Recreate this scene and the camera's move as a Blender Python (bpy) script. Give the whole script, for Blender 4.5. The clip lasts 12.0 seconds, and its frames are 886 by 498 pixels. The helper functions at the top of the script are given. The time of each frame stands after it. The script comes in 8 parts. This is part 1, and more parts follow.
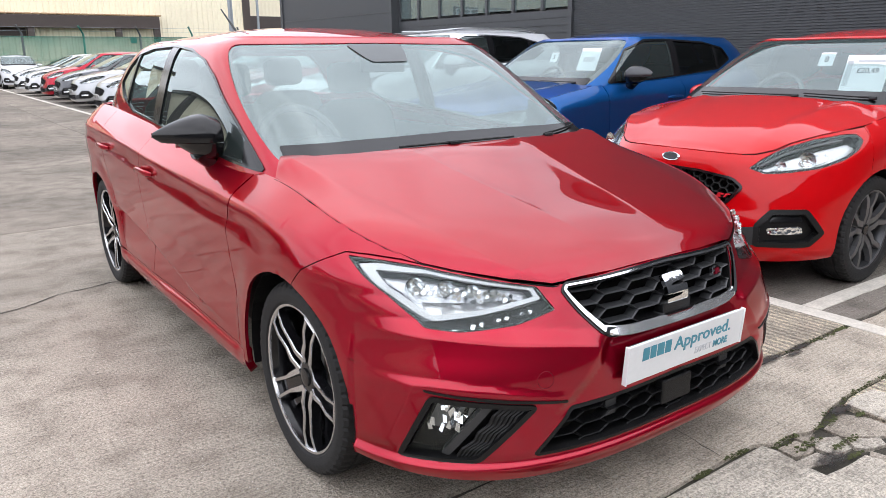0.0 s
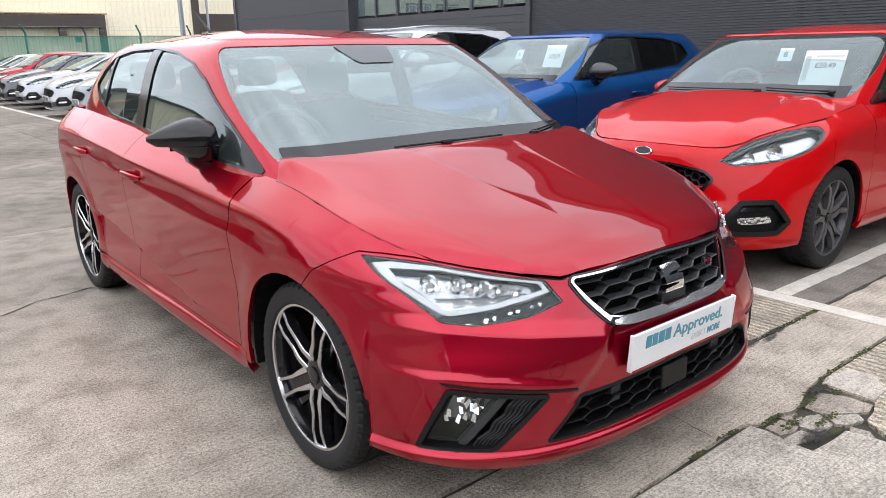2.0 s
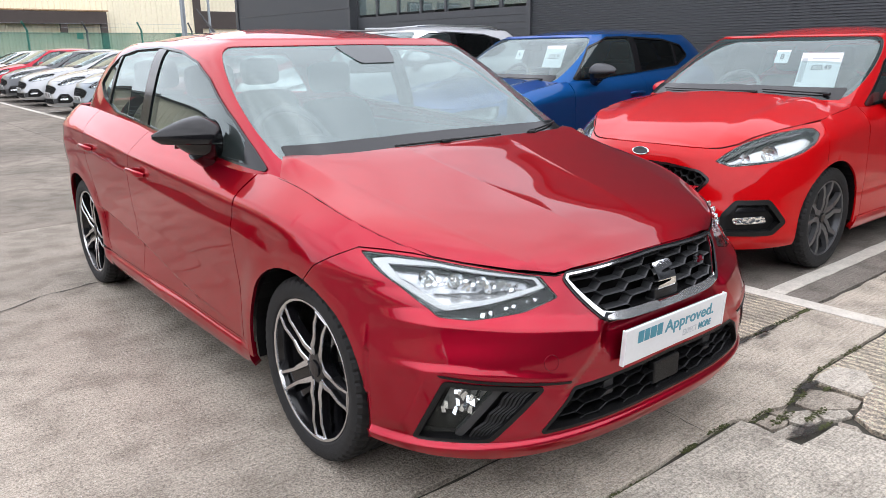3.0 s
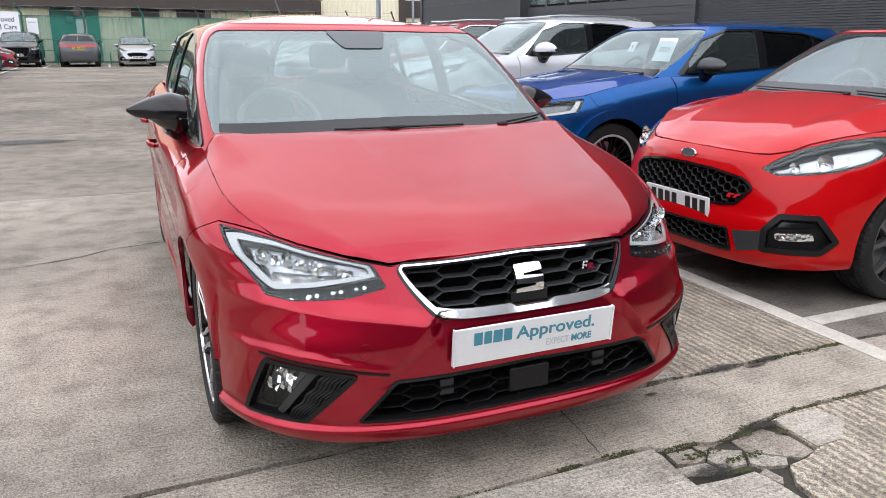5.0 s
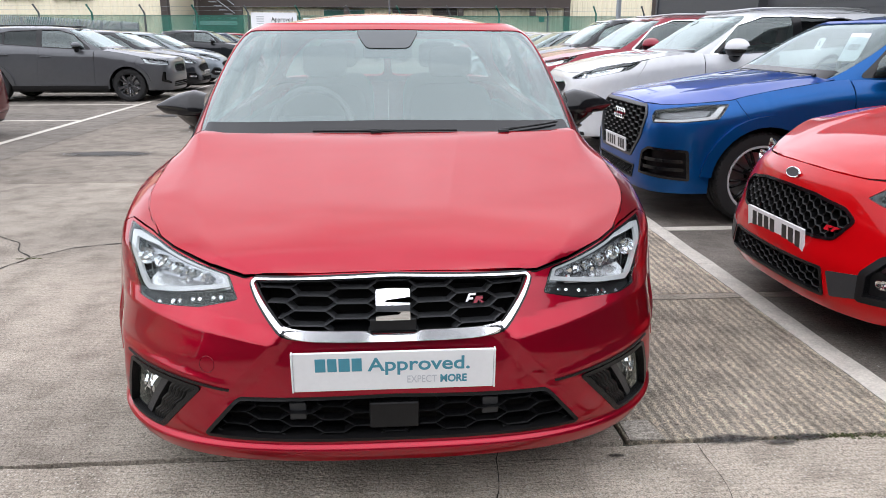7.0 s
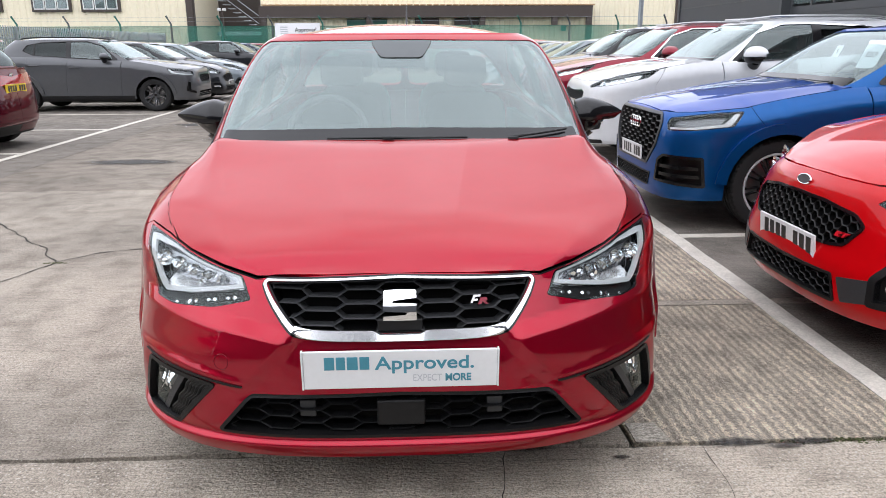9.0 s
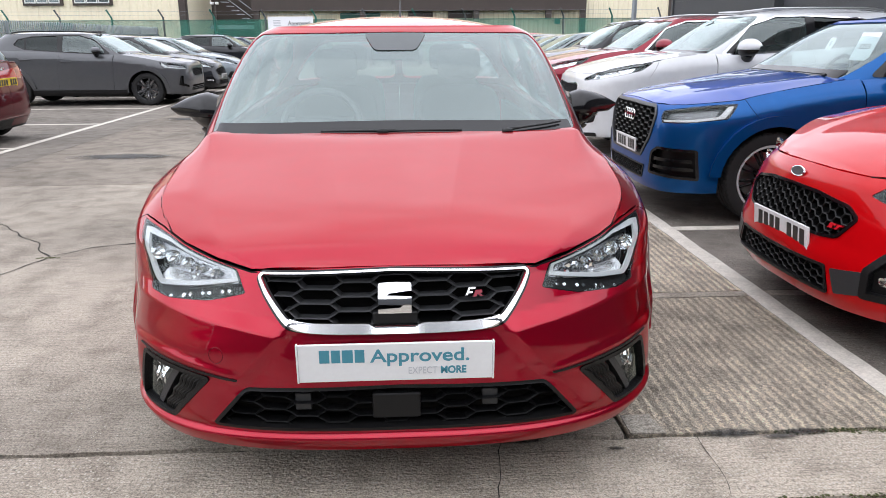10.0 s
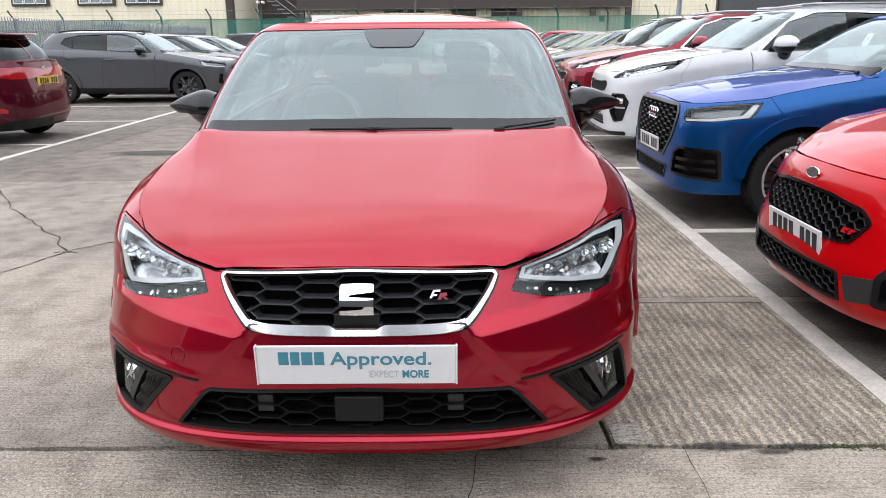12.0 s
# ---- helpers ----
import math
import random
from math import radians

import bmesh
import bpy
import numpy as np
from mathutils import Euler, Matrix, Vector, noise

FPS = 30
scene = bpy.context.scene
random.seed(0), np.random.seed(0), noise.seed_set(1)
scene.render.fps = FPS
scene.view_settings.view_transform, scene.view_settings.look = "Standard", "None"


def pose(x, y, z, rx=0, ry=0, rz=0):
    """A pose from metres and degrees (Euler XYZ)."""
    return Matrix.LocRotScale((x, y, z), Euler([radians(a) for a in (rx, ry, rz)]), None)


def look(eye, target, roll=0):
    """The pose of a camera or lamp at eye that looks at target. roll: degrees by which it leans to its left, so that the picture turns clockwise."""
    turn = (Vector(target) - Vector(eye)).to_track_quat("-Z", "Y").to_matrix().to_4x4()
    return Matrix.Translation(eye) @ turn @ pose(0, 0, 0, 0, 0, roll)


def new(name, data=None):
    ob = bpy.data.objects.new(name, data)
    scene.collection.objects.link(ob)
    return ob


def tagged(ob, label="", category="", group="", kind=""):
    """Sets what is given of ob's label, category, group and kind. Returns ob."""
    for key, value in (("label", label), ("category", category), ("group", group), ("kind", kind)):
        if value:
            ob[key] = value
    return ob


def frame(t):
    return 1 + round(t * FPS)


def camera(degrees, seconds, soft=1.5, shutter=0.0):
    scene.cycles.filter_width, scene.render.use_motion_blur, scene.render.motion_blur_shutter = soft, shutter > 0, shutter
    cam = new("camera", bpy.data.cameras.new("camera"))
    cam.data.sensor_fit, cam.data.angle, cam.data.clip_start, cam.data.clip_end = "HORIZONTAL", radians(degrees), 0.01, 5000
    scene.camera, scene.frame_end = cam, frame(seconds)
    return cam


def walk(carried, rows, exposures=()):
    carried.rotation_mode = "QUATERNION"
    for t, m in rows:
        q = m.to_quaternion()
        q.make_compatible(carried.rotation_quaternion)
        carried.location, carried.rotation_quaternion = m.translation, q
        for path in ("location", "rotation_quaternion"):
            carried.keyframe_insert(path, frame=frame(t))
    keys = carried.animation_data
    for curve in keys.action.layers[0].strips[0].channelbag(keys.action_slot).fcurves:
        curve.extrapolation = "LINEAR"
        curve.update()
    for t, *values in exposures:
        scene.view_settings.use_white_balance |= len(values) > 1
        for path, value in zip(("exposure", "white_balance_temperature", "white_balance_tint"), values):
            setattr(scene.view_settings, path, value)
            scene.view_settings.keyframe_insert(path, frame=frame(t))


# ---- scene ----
cam = camera(62.2, 12.0, soft=0.7)
METRES, EYE, TILT, LEAN, TURN = 2.7125, 1.302, 0.0, 0.0, -35.7
ROWS = [
    (0.0, 0.0, 0.0, 0.0, -0.15, -14.79, 0.55),
    (0.5, -0.0011, -0.0006, -0.0002, -0.43, -14.85, 0.53),
    (1.0, -0.0019, -0.0021, 0.0001, -1.2, -14.93, 0.62),
    (1.5, -0.0078, -0.0066, 0.0042, -2.48, -15.03, 0.85),
    (2.0, -0.0554, -0.0194, 0.0073, -3.78, -15.12, 1.04),
    (2.5, -0.0794, -0.0329, 0.0089, -4.38, -15.16, 1.04),
    (3.0, -0.0549, -0.0412, 0.0105, -3.7, -15.21, 0.72),
    (3.5, 0.0284, -0.066, 0.0047, -1.69, -15.25, 0.23),
    (5.5, 0.4053, 0.0479, 0.003, 16.99, -16.09, -0.39),
    (6.0, 0.4849, 0.1202, 0.0011, 21.38, -16.34, -0.34),
    (6.5, 0.5551, 0.1668, 0.0066, 26.35, -16.47, -0.13),
    (7.0, 0.6389, 0.2009, 0.0099, 31.49, -16.19, -0.06),
    (9.0, 0.665, 0.1899, 0.0104, 33.18, -15.52, 0.24),
    (9.5, 0.6651, 0.1885, 0.0093, 32.89, -15.75, 0.26),
    (10.0, 0.6644, 0.1902, 0.0087, 32.71, -15.99, 0.33),
    (10.5, 0.6659, 0.1917, 0.0088, 32.67, -16.14, 0.45),
    (11.0, 0.6661, 0.1912, 0.009, 32.95, -16.2, 0.63),
    (11.5, 0.6712, 0.2021, 0.0074, 33.79, -16.2, 0.7),
    (12.0, 0.7173, 0.2515, 0.0055, 36.16, -16.1, 0.5),
]
EXPOSURES = [(0.0, 0.22), (3.5, 0.22), (5.5, 0.08), (12.0, 0.08)]
walk(cam, [(t, pose(-1.728, -2.01, EYE, TILT, LEAN, TURN) @ pose(METRES * x, METRES * y, METRES * z, 90 + pitch, roll, yaw)) for t, x, y, z, yaw, pitch, roll in ROWS], EXPOSURES)

# ---- sky and sun ----
SUN_EL, SUN_ROT = radians(62), radians(200)
world = bpy.data.worlds.new("overcast")
scene.world = world
world.use_nodes = True
wn, wl = world.node_tree.nodes, world.node_tree.links
wn.clear()
w_out = wn.new("ShaderNodeOutputWorld")
w_bg = wn.new("ShaderNodeBackground")
w_sky = wn.new("ShaderNodeTexSky")
w_sky.sky_type = "NISHITA"
w_sky.sun_disc = False
w_sky.sun_elevation, w_sky.sun_rotation = SUN_EL, SUN_ROT
w_hsv = wn.new("ShaderNodeHueSaturation")
w_hsv.inputs["Saturation"].default_value = 0.12
w_tc = wn.new("ShaderNodeTexCoord")
w_map = wn.new("ShaderNodeMapping")
w_map.inputs["Scale"].default_value = (1.0, 1.0, 2.6)
w_noise = wn.new("ShaderNodeTexNoise")
w_noise.inputs["Scale"].default_value = 2.2
w_noise.inputs["Detail"].default_value = 5.0
w_noise.inputs["Roughness"].default_value = 0.55
w_ramp = wn.new("ShaderNodeValToRGB")
w_ramp.color_ramp.elements[0].position, w_ramp.color_ramp.elements[0].color = 0.32, (4.6, 4.75, 5.42, 1)
w_ramp.color_ramp.elements[1].position, w_ramp.color_ramp.elements[1].color = 0.72, (9.4, 9.6, 10.6, 1)
w_sep = wn.new("ShaderNodeSeparateXYZ")
w_grad = wn.new("ShaderNodeMapRange")
w_grad.inputs["From Min"].default_value, w_grad.inputs["From Max"].default_value = 0.0, 0.9
w_grad.inputs["To Min"].default_value, w_grad.inputs["To Max"].default_value = 1.02, 1.10
w_mul = wn.new("ShaderNodeMixRGB")
w_mul.blend_type, w_mul.inputs[0].default_value = "MULTIPLY", 1.0
w_mix = wn.new("ShaderNodeMixRGB")
w_mix.inputs[0].default_value = 0.85
w_bg.inputs["Strength"].default_value = 0.25
wl.new(w_tc.outputs["Generated"], w_map.inputs[0])
wl.new(w_map.outputs[0], w_noise.inputs["Vector"])
wl.new(w_noise.outputs["Fac"], w_ramp.inputs[0])
wl.new(w_tc.outputs["Generated"], w_sep.inputs[0])
wl.new(w_sep.outputs["Z"], w_grad.inputs["Value"])
wl.new(w_ramp.outputs[0], w_mul.inputs[1])
wl.new(w_grad.outputs[0], w_mul.inputs[2])
wl.new(w_sky.outputs[0], w_hsv.inputs["Color"])
wl.new(w_hsv.outputs[0], w_mix.inputs[1])
wl.new(w_mul.outputs[0], w_mix.inputs[2])
wl.new(w_mix.outputs[0], w_bg.inputs["Color"])
wl.new(w_bg.outputs[0], w_out.inputs[0])

sun = new("sun", bpy.data.lights.new("sun", "SUN"))
sun.data.energy, sun.data.angle, sun.data.color = 0.6, radians(110), (1.0, 0.97, 0.93)
sun.matrix_world = look((0, 0, 30), (30 * math.sin(SUN_ROT) * -0.53, 30 * math.cos(SUN_ROT) * -0.53, 0))


# ---- materials ----
def material(name, colour, rough=0.5, metal=0.0, vary=0.12, scale=6.0, bump=0.0, bscale=120.0, coat=0.0, spec=0.5, tone=None, rvary=0.0):
    """A principled surface with two scales of variation and fine relief."""
    m = bpy.data.materials.new(name)
    m.use_nodes = True
    n, l = m.node_tree.nodes, m.node_tree.links
    b = n["Principled BSDF"]
    b.inputs["Roughness"].default_value = rough
    b.inputs["Metallic"].default_value = metal
    b.inputs["Coat Weight"].default_value = coat
    b.inputs["Coat Roughness"].default_value = 0.02
    b.inputs["Specular IOR Level"].default_value = spec
    tc = n.new("ShaderNodeTexCoord")
    big = n.new("ShaderNodeTexNoise")
    big.inputs["Scale"].default_value, big.inputs["Detail"].default_value = scale, 6.0
    fine = n.new("ShaderNodeTexNoise")
    fine.inputs["Scale"].default_value, fine.inputs["Detail"].default_value = scale * 14, 3.0
    l.new(tc.outputs["Object"], big.inputs["Vector"])
    l.new(tc.outputs["Object"], fine.inputs["Vector"])
    add = n.new("ShaderNodeMath")
    add.operation = "ADD"
    half = n.new("ShaderNodeMath")
    half.operation, half.inputs[1].default_value = "MULTIPLY", 0.5
    l.new(big.outputs["Fac"], add.inputs[0])
    l.new(fine.outputs["Fac"], add.inputs[1])
    l.new(add.outputs[0], half.inputs[0])
    ramp = n.new("ShaderNodeValToRGB")
    lo = tone or tuple(c * (1 - vary) for c in colour)
    hi = tuple(min(1, c * (1 + vary)) for c in colour)
    ramp.color_ramp.elements[0].position, ramp.color_ramp.elements[0].color = 0.3, (*lo, 1)
    ramp.color_ramp.elements[1].position, ramp.color_ramp.elements[1].color = 0.7, (*hi, 1)
    l.new(half.outputs[0], ramp.inputs[0])
    l.new(ramp.outputs[0], b.inputs["Base Color"])
    if rvary:
        mr = n.new("ShaderNodeMapRange")
        mr.inputs["To Min"].default_value, mr.inputs["To Max"].default_value = max(0.02, rough - rvary), min(1, rough + rvary)
        l.new(half.outputs[0], mr.inputs["Value"])
        l.new(mr.outputs[0], b.inputs["Roughness"])
    if bump:
        bn = n.new("ShaderNodeTexNoise")
        bn.inputs["Scale"].default_value, bn.inputs["Detail"].default_value = bscale, 4.0
        bp = n.new("ShaderNodeBump")
        bp.inputs["Strength"].default_value, bp.inputs["Distance"].default_value = bump, 0.004
        l.new(tc.outputs["Object"], bn.inputs["Vector"])
        l.new(bn.outputs["Fac"], bp.inputs["Height"])
        l.new(bp.outputs[0], b.inputs["Normal"])
    return m


def car_paint(name, colour, metal=0.55, rough=0.32, flake=0.0, ior=1.46):
    """Metallic base under a clear coat; tiny flakes and faint dust vary it."""
    m = material(name, colour, rough, metal, 0.05, 1.3, coat=1.0, spec=0.12)
    n, l = m.node_tree.nodes, m.node_tree.links
    b = n["Principled BSDF"]
    b.inputs["Coat IOR"].default_value = ior
    top = max(colour)
    b.inputs["Specular Tint"].default_value = (*[max(0.12, c / top) for c in colour], 1)
    tc = n.new("ShaderNodeTexCoord")
    v = n.new("ShaderNodeTexVoronoi")
    v.inputs["Scale"].default_value = 900
    bp = n.new("ShaderNodeBump")
    bp.inputs["Strength"].default_value, bp.inputs["Distance"].default_value = flake, 0.001
    l.new(tc.outputs["Object"], v.inputs["Vector"])
    l.new(v.outputs["Color"], bp.inputs["Height"])
    if flake:
        l.new(bp.outputs[0], b.inputs["Normal"])
    dust = n.new("ShaderNodeTexNoise")
    dust.inputs["Scale"].default_value, dust.inputs["Detail"].default_value = 3.0, 8.0
    mr = n.new("ShaderNodeMapRange")
    mr.inputs["From Min"].default_value, mr.inputs["From Max"].default_value = 0.4, 0.75
    mr.inputs["To Min"].default_value, mr.inputs["To Max"].default_value = 0.008, 0.030
    l.new(tc.outputs["Object"], dust.inputs["Vector"])
    l.new(dust.outputs["Fac"], mr.inputs["Value"])
    l.new(mr.outputs[0], b.inputs["Coat Roughness"])
    return m


def glass(name, tint, ior=1.5, rough=0.0, glare=0.0):
    """A thin pane: tinted see-through with mirror gloss by Fresnel; the last argument is the share of pale colour
    painted on as glare.
    """
    m = bpy.data.materials.new(name)
    m.use_nodes = True
    n, l = m.node_tree.nodes, m.node_tree.links
    n.clear()
    out = n.new("ShaderNodeOutputMaterial")
    tr = n.new("ShaderNodeBsdfTransparent")
    tr.inputs[0].default_value = (*tint, 1)
    gl = n.new("ShaderNodeBsdfGlossy")
    gl.inputs["Roughness"].default_value = rough
    gl.inputs["Color"].default_value = (0.90, 1.0, 0.99, 1)
    lw = n.new("ShaderNodeLayerWeight")
    pw = n.new("ShaderNodeMath")
    pw.operation, pw.inputs[1].default_value = "POWER", 5.0
    r0 = ((ior - 1) / (ior + 1)) ** 2
    fr = n.new("ShaderNodeMapRange")
    fr.inputs["To Min"].default_value, fr.inputs["To Max"].default_value = r0, 1.0
    l.new(lw.outputs["Facing"], pw.inputs[0])
    l.new(pw.outputs[0], fr.inputs["Value"])
    mx = n.new("ShaderNodeMixShader")
    clear = tr.outputs[0]
    if glare:
        # pale diffuse colour stands in for glare and reflected sky on the pane
        df = n.new("ShaderNodeBsdfDiffuse")
        df.inputs[0].default_value = (0.52, 0.68, 0.67, 1)
        fm = n.new("ShaderNodeMixShader")
        tc = n.new("ShaderNodeTexCoord")
        nz = n.new("ShaderNodeTexNoise")
        nz.inputs["Scale"].default_value, nz.inputs["Detail"].default_value = 1.6, 4.0
        mr = n.new("ShaderNodeMapRange")
        mr.inputs["From Min"].default_value, mr.inputs["From Max"].default_value = 0.3, 0.7
        mr.inputs["To Min"].default_value, mr.inputs["To Max"].default_value = glare * 0.92, glare * 1.08
        l.new(tc.outputs["Object"], nz.inputs["Vector"])
        l.new(nz.outputs["Fac"], mr.inputs["Value"])
        l.new(mr.outputs[0], fm.inputs[0])
        l.new(tr.outputs[0], fm.inputs[1])
        l.new(df.outputs[0], fm.inputs[2])
        clear = fm.outputs[0]
    l.new(fr.outputs[0], mx.inputs[0])
    l.new(clear, mx.inputs[1])
    l.new(gl.outputs[0], mx.inputs[2])
    l.new(mx.outputs[0], out.inputs[0])
    return m


RED = car_paint("deep_red_metallic_paint", (0.350, 0.0010, 0.018), 0.80, 0.33, 0.0, 1.46)
FLAME = car_paint("bright_red_paint", (0.50, 0.0015, 0.004), 0.0, 0.35, 0.0, 1.38)
BLUE = car_paint("bright_blue_metallic_paint", (0.005, 0.080, 0.27), 0.6, 0.33, 0.0, 1.30)
WHITE = car_paint("white_paint", (0.60, 0.61, 0.625), 0.0, 0.35, 0.0)
CRIMSON = car_paint("crimson_paint", (0.20, 0.008, 0.022), 0.5, 0.3)
MAROON = car_paint("maroon_paint", (0.075, 0.003, 0.012), 0.5, 0.3)
MATT_GREY = car_paint("slate_grey_paint", (0.085, 0.088, 0.094), 0.4, 0.4)
SILVER = car_paint("silver_paint", (0.38, 0.39, 0.40), 0.7, 0.3)
STEEL = car_paint("steel_grey_paint", (0.20, 0.23, 0.25), 0.6, 0.3)
BLACK = car_paint("black_paint", (0.012, 0.013, 0.015), 0.3, 0.3)
NAVY = car_paint("dark_blue_paint", (0.012, 0.018, 0.04), 0.5, 0.3)
GLOSS_BLACK = material("gloss_black_plastic", (0.007, 0.007, 0.008), 0.14, vary=0.1, spec=0.45)
BLACK_PLASTIC = material("black_grained_plastic", (0.0055, 0.0055, 0.006), 0.42, spec=0.32, vary=0.2, bump=0.25, bscale=700)
GREY_PLASTIC = material("dark_grey_plastic", (0.030, 0.031, 0.033), 0.42, vary=0.15, bump=0.2, bscale=500)
# near-black colour that stands in for shade in hollows and gaps
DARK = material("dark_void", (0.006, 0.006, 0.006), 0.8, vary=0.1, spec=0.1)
CHROME = material("bright_chrome", (0.86, 0.87, 0.88), 0.06, 1.0, vary=0.03)
SATIN_CHROME = material("satin_chrome", (0.88, 0.89, 0.90), 0.26, 0.9, vary=0.03)
REFLECTOR = material("lamp_reflector", (0.80, 0.82, 0.84), 0.14, 1.0, vary=0.2, scale=25)
_n, _l = REFLECTOR.node_tree.nodes, REFLECTOR.node_tree.links
_tc, _v, _b = _n.new("ShaderNodeTexCoord"), _n.new("ShaderNodeTexVoronoi"), _n.new("ShaderNodeBump")
_v.inputs["Scale"].default_value = 40
_b.inputs["Strength"].default_value, _b.inputs["Distance"].default_value = 0.9, 0.006
_l.new(_tc.outputs["Object"], _v.inputs["Vector"])
_l.new(_v.outputs["Distance"], _b.inputs["Height"])
_l.new(_b.outputs[0], _n["Principled BSDF"].inputs["Normal"])
CHAMBER = material("bright_lamp_chamber", (0.50, 0.51, 0.53), 0.25, 1.0, vary=0.35, scale=26, bump=0.6, bscale=40)
SHELF = material("bright_lamp_shelf", (0.80, 0.81, 0.83), 0.22, 0.8, vary=0.25, scale=30)
FRIT_GREY = material("dotted_grey_frit", (0.075, 0.085, 0.087), 0.3, vary=0.1, scale=14)
DRL = material("white_light_guide", (0.56, 0.58, 0.59), 0.15, vary=0.03, coat=0.5)
MACHINED = material("machined_alloy", (0.60, 0.60, 0.61), 0.24, 1.0, vary=0.06, scale=20, bump=0.1, bscale=300)
RIM_SILVER = material("bright_rim_lip", (0.50, 0.51, 0.52), 0.35, 0.2, vary=0.06)
STAR_ALLOY = material("mid_grey_alloy", (0.15, 0.152, 0.158), 0.32, 0.7, vary=0.08)
ALLOY = material("silver_alloy", (0.50, 0.51, 0.52), 0.3, 0.9, vary=0.06)
DARK_ALLOY = material("dark_grey_alloy", (0.07, 0.072, 0.076), 0.35, 0.7, vary=0.1)
RUBBER = material("tyre_rubber", (0.0085, 0.0085, 0.009), 0.78, vary=0.3, scale=9, bump=0.3, bscale=260, rvary=0.12)
CLOTH = material("dark_seat_cloth", (0.022, 0.022, 0.025), 0.9, vary=0.2, bump=0.12, bscale=500)
TRIM = material("dark_cabin_plastic", (0.030, 0.031, 0.034), 0.6, vary=0.2, bump=0.3, bscale=400)
STEER = material("grey_wheel_leather", (0.11, 0.115, 0.12), 0.5, vary=0.15)
HEADLINING = material("pale_headlining", (0.34, 0.34, 0.33), 0.9, vary=0.08)
LAMP_SHELL = material("silver_lamp_shell", (0.20, 0.21, 0.22), 0.3, 0.6, vary=0.1)
SCREEN = glass("windscreen_glass", (0.60, 0.68, 0.67), 2.25, glare=0.14)
SCREEN_CLEAR = glass("clean_windscreen_glass", (0.66, 0.76, 0.75), 2.0, glare=0.06)
WINDOW = glass("tinted_side_glass", (0.50, 0.58, 0.56), 2.0, glare=0.03)
PRIVACY = glass("privacy_glass", (0.07, 0.08, 0.08), 1.55)
LENS = glass("clear_lamp_lens", (0.93, 0.95, 0.95), 1.45)
RED_LENS = material("red_lamp_lens", (0.35, 0.004, 0.006), 0.08, vary=0.1, coat=1.0)
PLATE_WHITE = material("white_plate_acrylic", (0.78, 0.79, 0.80), 0.25, vary=0.03, coat=0.4)
PLATE_YELLOW = material("yellow_plate_acrylic", (0.72, 0.50, 0.03), 0.25, vary=0.03, coat=0.4)
TEAL = material("teal_print", (0.06, 0.26, 0.34), 0.45, vary=0.05)
PALE_PRINT = material("pale_grey_print", (0.50, 0.52, 0.55), 0.5, vary=0.05)
INK = material("black_print", (0.012, 0.012, 0.013), 0.4, vary=0.05)
RED_PRINT = material("red_badge_enamel", (0.55, 0.01, 0.02), 0.3, vary=0.05)
PAPER = material("white_card", (0.82, 0.83, 0.85), 0.6, vary=0.03)


# ---- mesh helpers ----
def thing(name, label, category, group="", kind=""):
    return tagged(new(name), label, category, group, kind)


def part(name, data, mat, parent=None, label=""):
    """Links a bmesh or a mesh as one object under a thing or a part."""
    if isinstance(data, bmesh.types.BMesh):
        me = bpy.data.meshes.new(name)
        bmesh.ops.recalc_face_normals(data, faces=data.faces)
        data.to_mesh(me)
        data.free()
    else:
        me = data
    if mat is not None and not me.materials:
        me.materials.append(mat)
    ob = new(name, me)
    ob.parent = parent
    return tagged(ob, label)


def smooth(ob, angle=40):
    ob.data.shade_smooth()
    ob.data.set_sharp_from_angle(angle=radians(angle))
    return ob


def box(bm, x0, x1, y0, y1, z0, z1, m=None, bevel=0.0):
    r = bmesh.ops.create_cube(bm, size=1.0)
    t = Matrix.Translation(((x0 + x1) / 2, (y0 + y1) / 2, (z0 + z1) / 2)) @ Matrix.Diagonal((x1 - x0, y1 - y0, z1 - z0, 1))
    bmesh.ops.transform(bm, matrix=(m or Matrix()) @ t, verts=r["verts"])
    if bevel:
        es = {e for v in r["verts"] for e in v.link_edges}
        bmesh.ops.bevel(bm, geom=list(es), offset=bevel, segments=3, affect="EDGES", profile=0.6)
    return bm


def boxed(*a, **k):
    return box(bmesh.new(), *a, **k)


def tube(bm, pts, r, seg=8, flat=1.0):
    """A round bar through the points; flat squeezes it across."""
    pts = [Vector(p) for p in pts]
    rings = []
    for i, p in enumerate(pts):
        d = (pts[min(i + 1, len(pts) - 1)] - pts[max(i - 1, 0)]).normalized()
        a = d.orthogonal().normalized() if abs(d.z) > 0.95 else d.cross(Vector((0, 0, 1))).normalized()
        b = d.cross(a)
        rr = r[i] if isinstance(r, (list, tuple)) else r
        rings.append([bm.verts.new(p + (a * math.cos(t) * flat + b * math.sin(t)) * rr) for t in (2 * math.pi * k / seg for k in range(seg))])
    for q0, q1 in zip(rings, rings[1:]):
        for k in range(seg):
            bm.faces.new((q0[k], q0[(k + 1) % seg], q1[(k + 1) % seg], q1[k]))
    bm.faces.new(rings[0][::-1])
    bm.faces.new(rings[-1])
    return bm


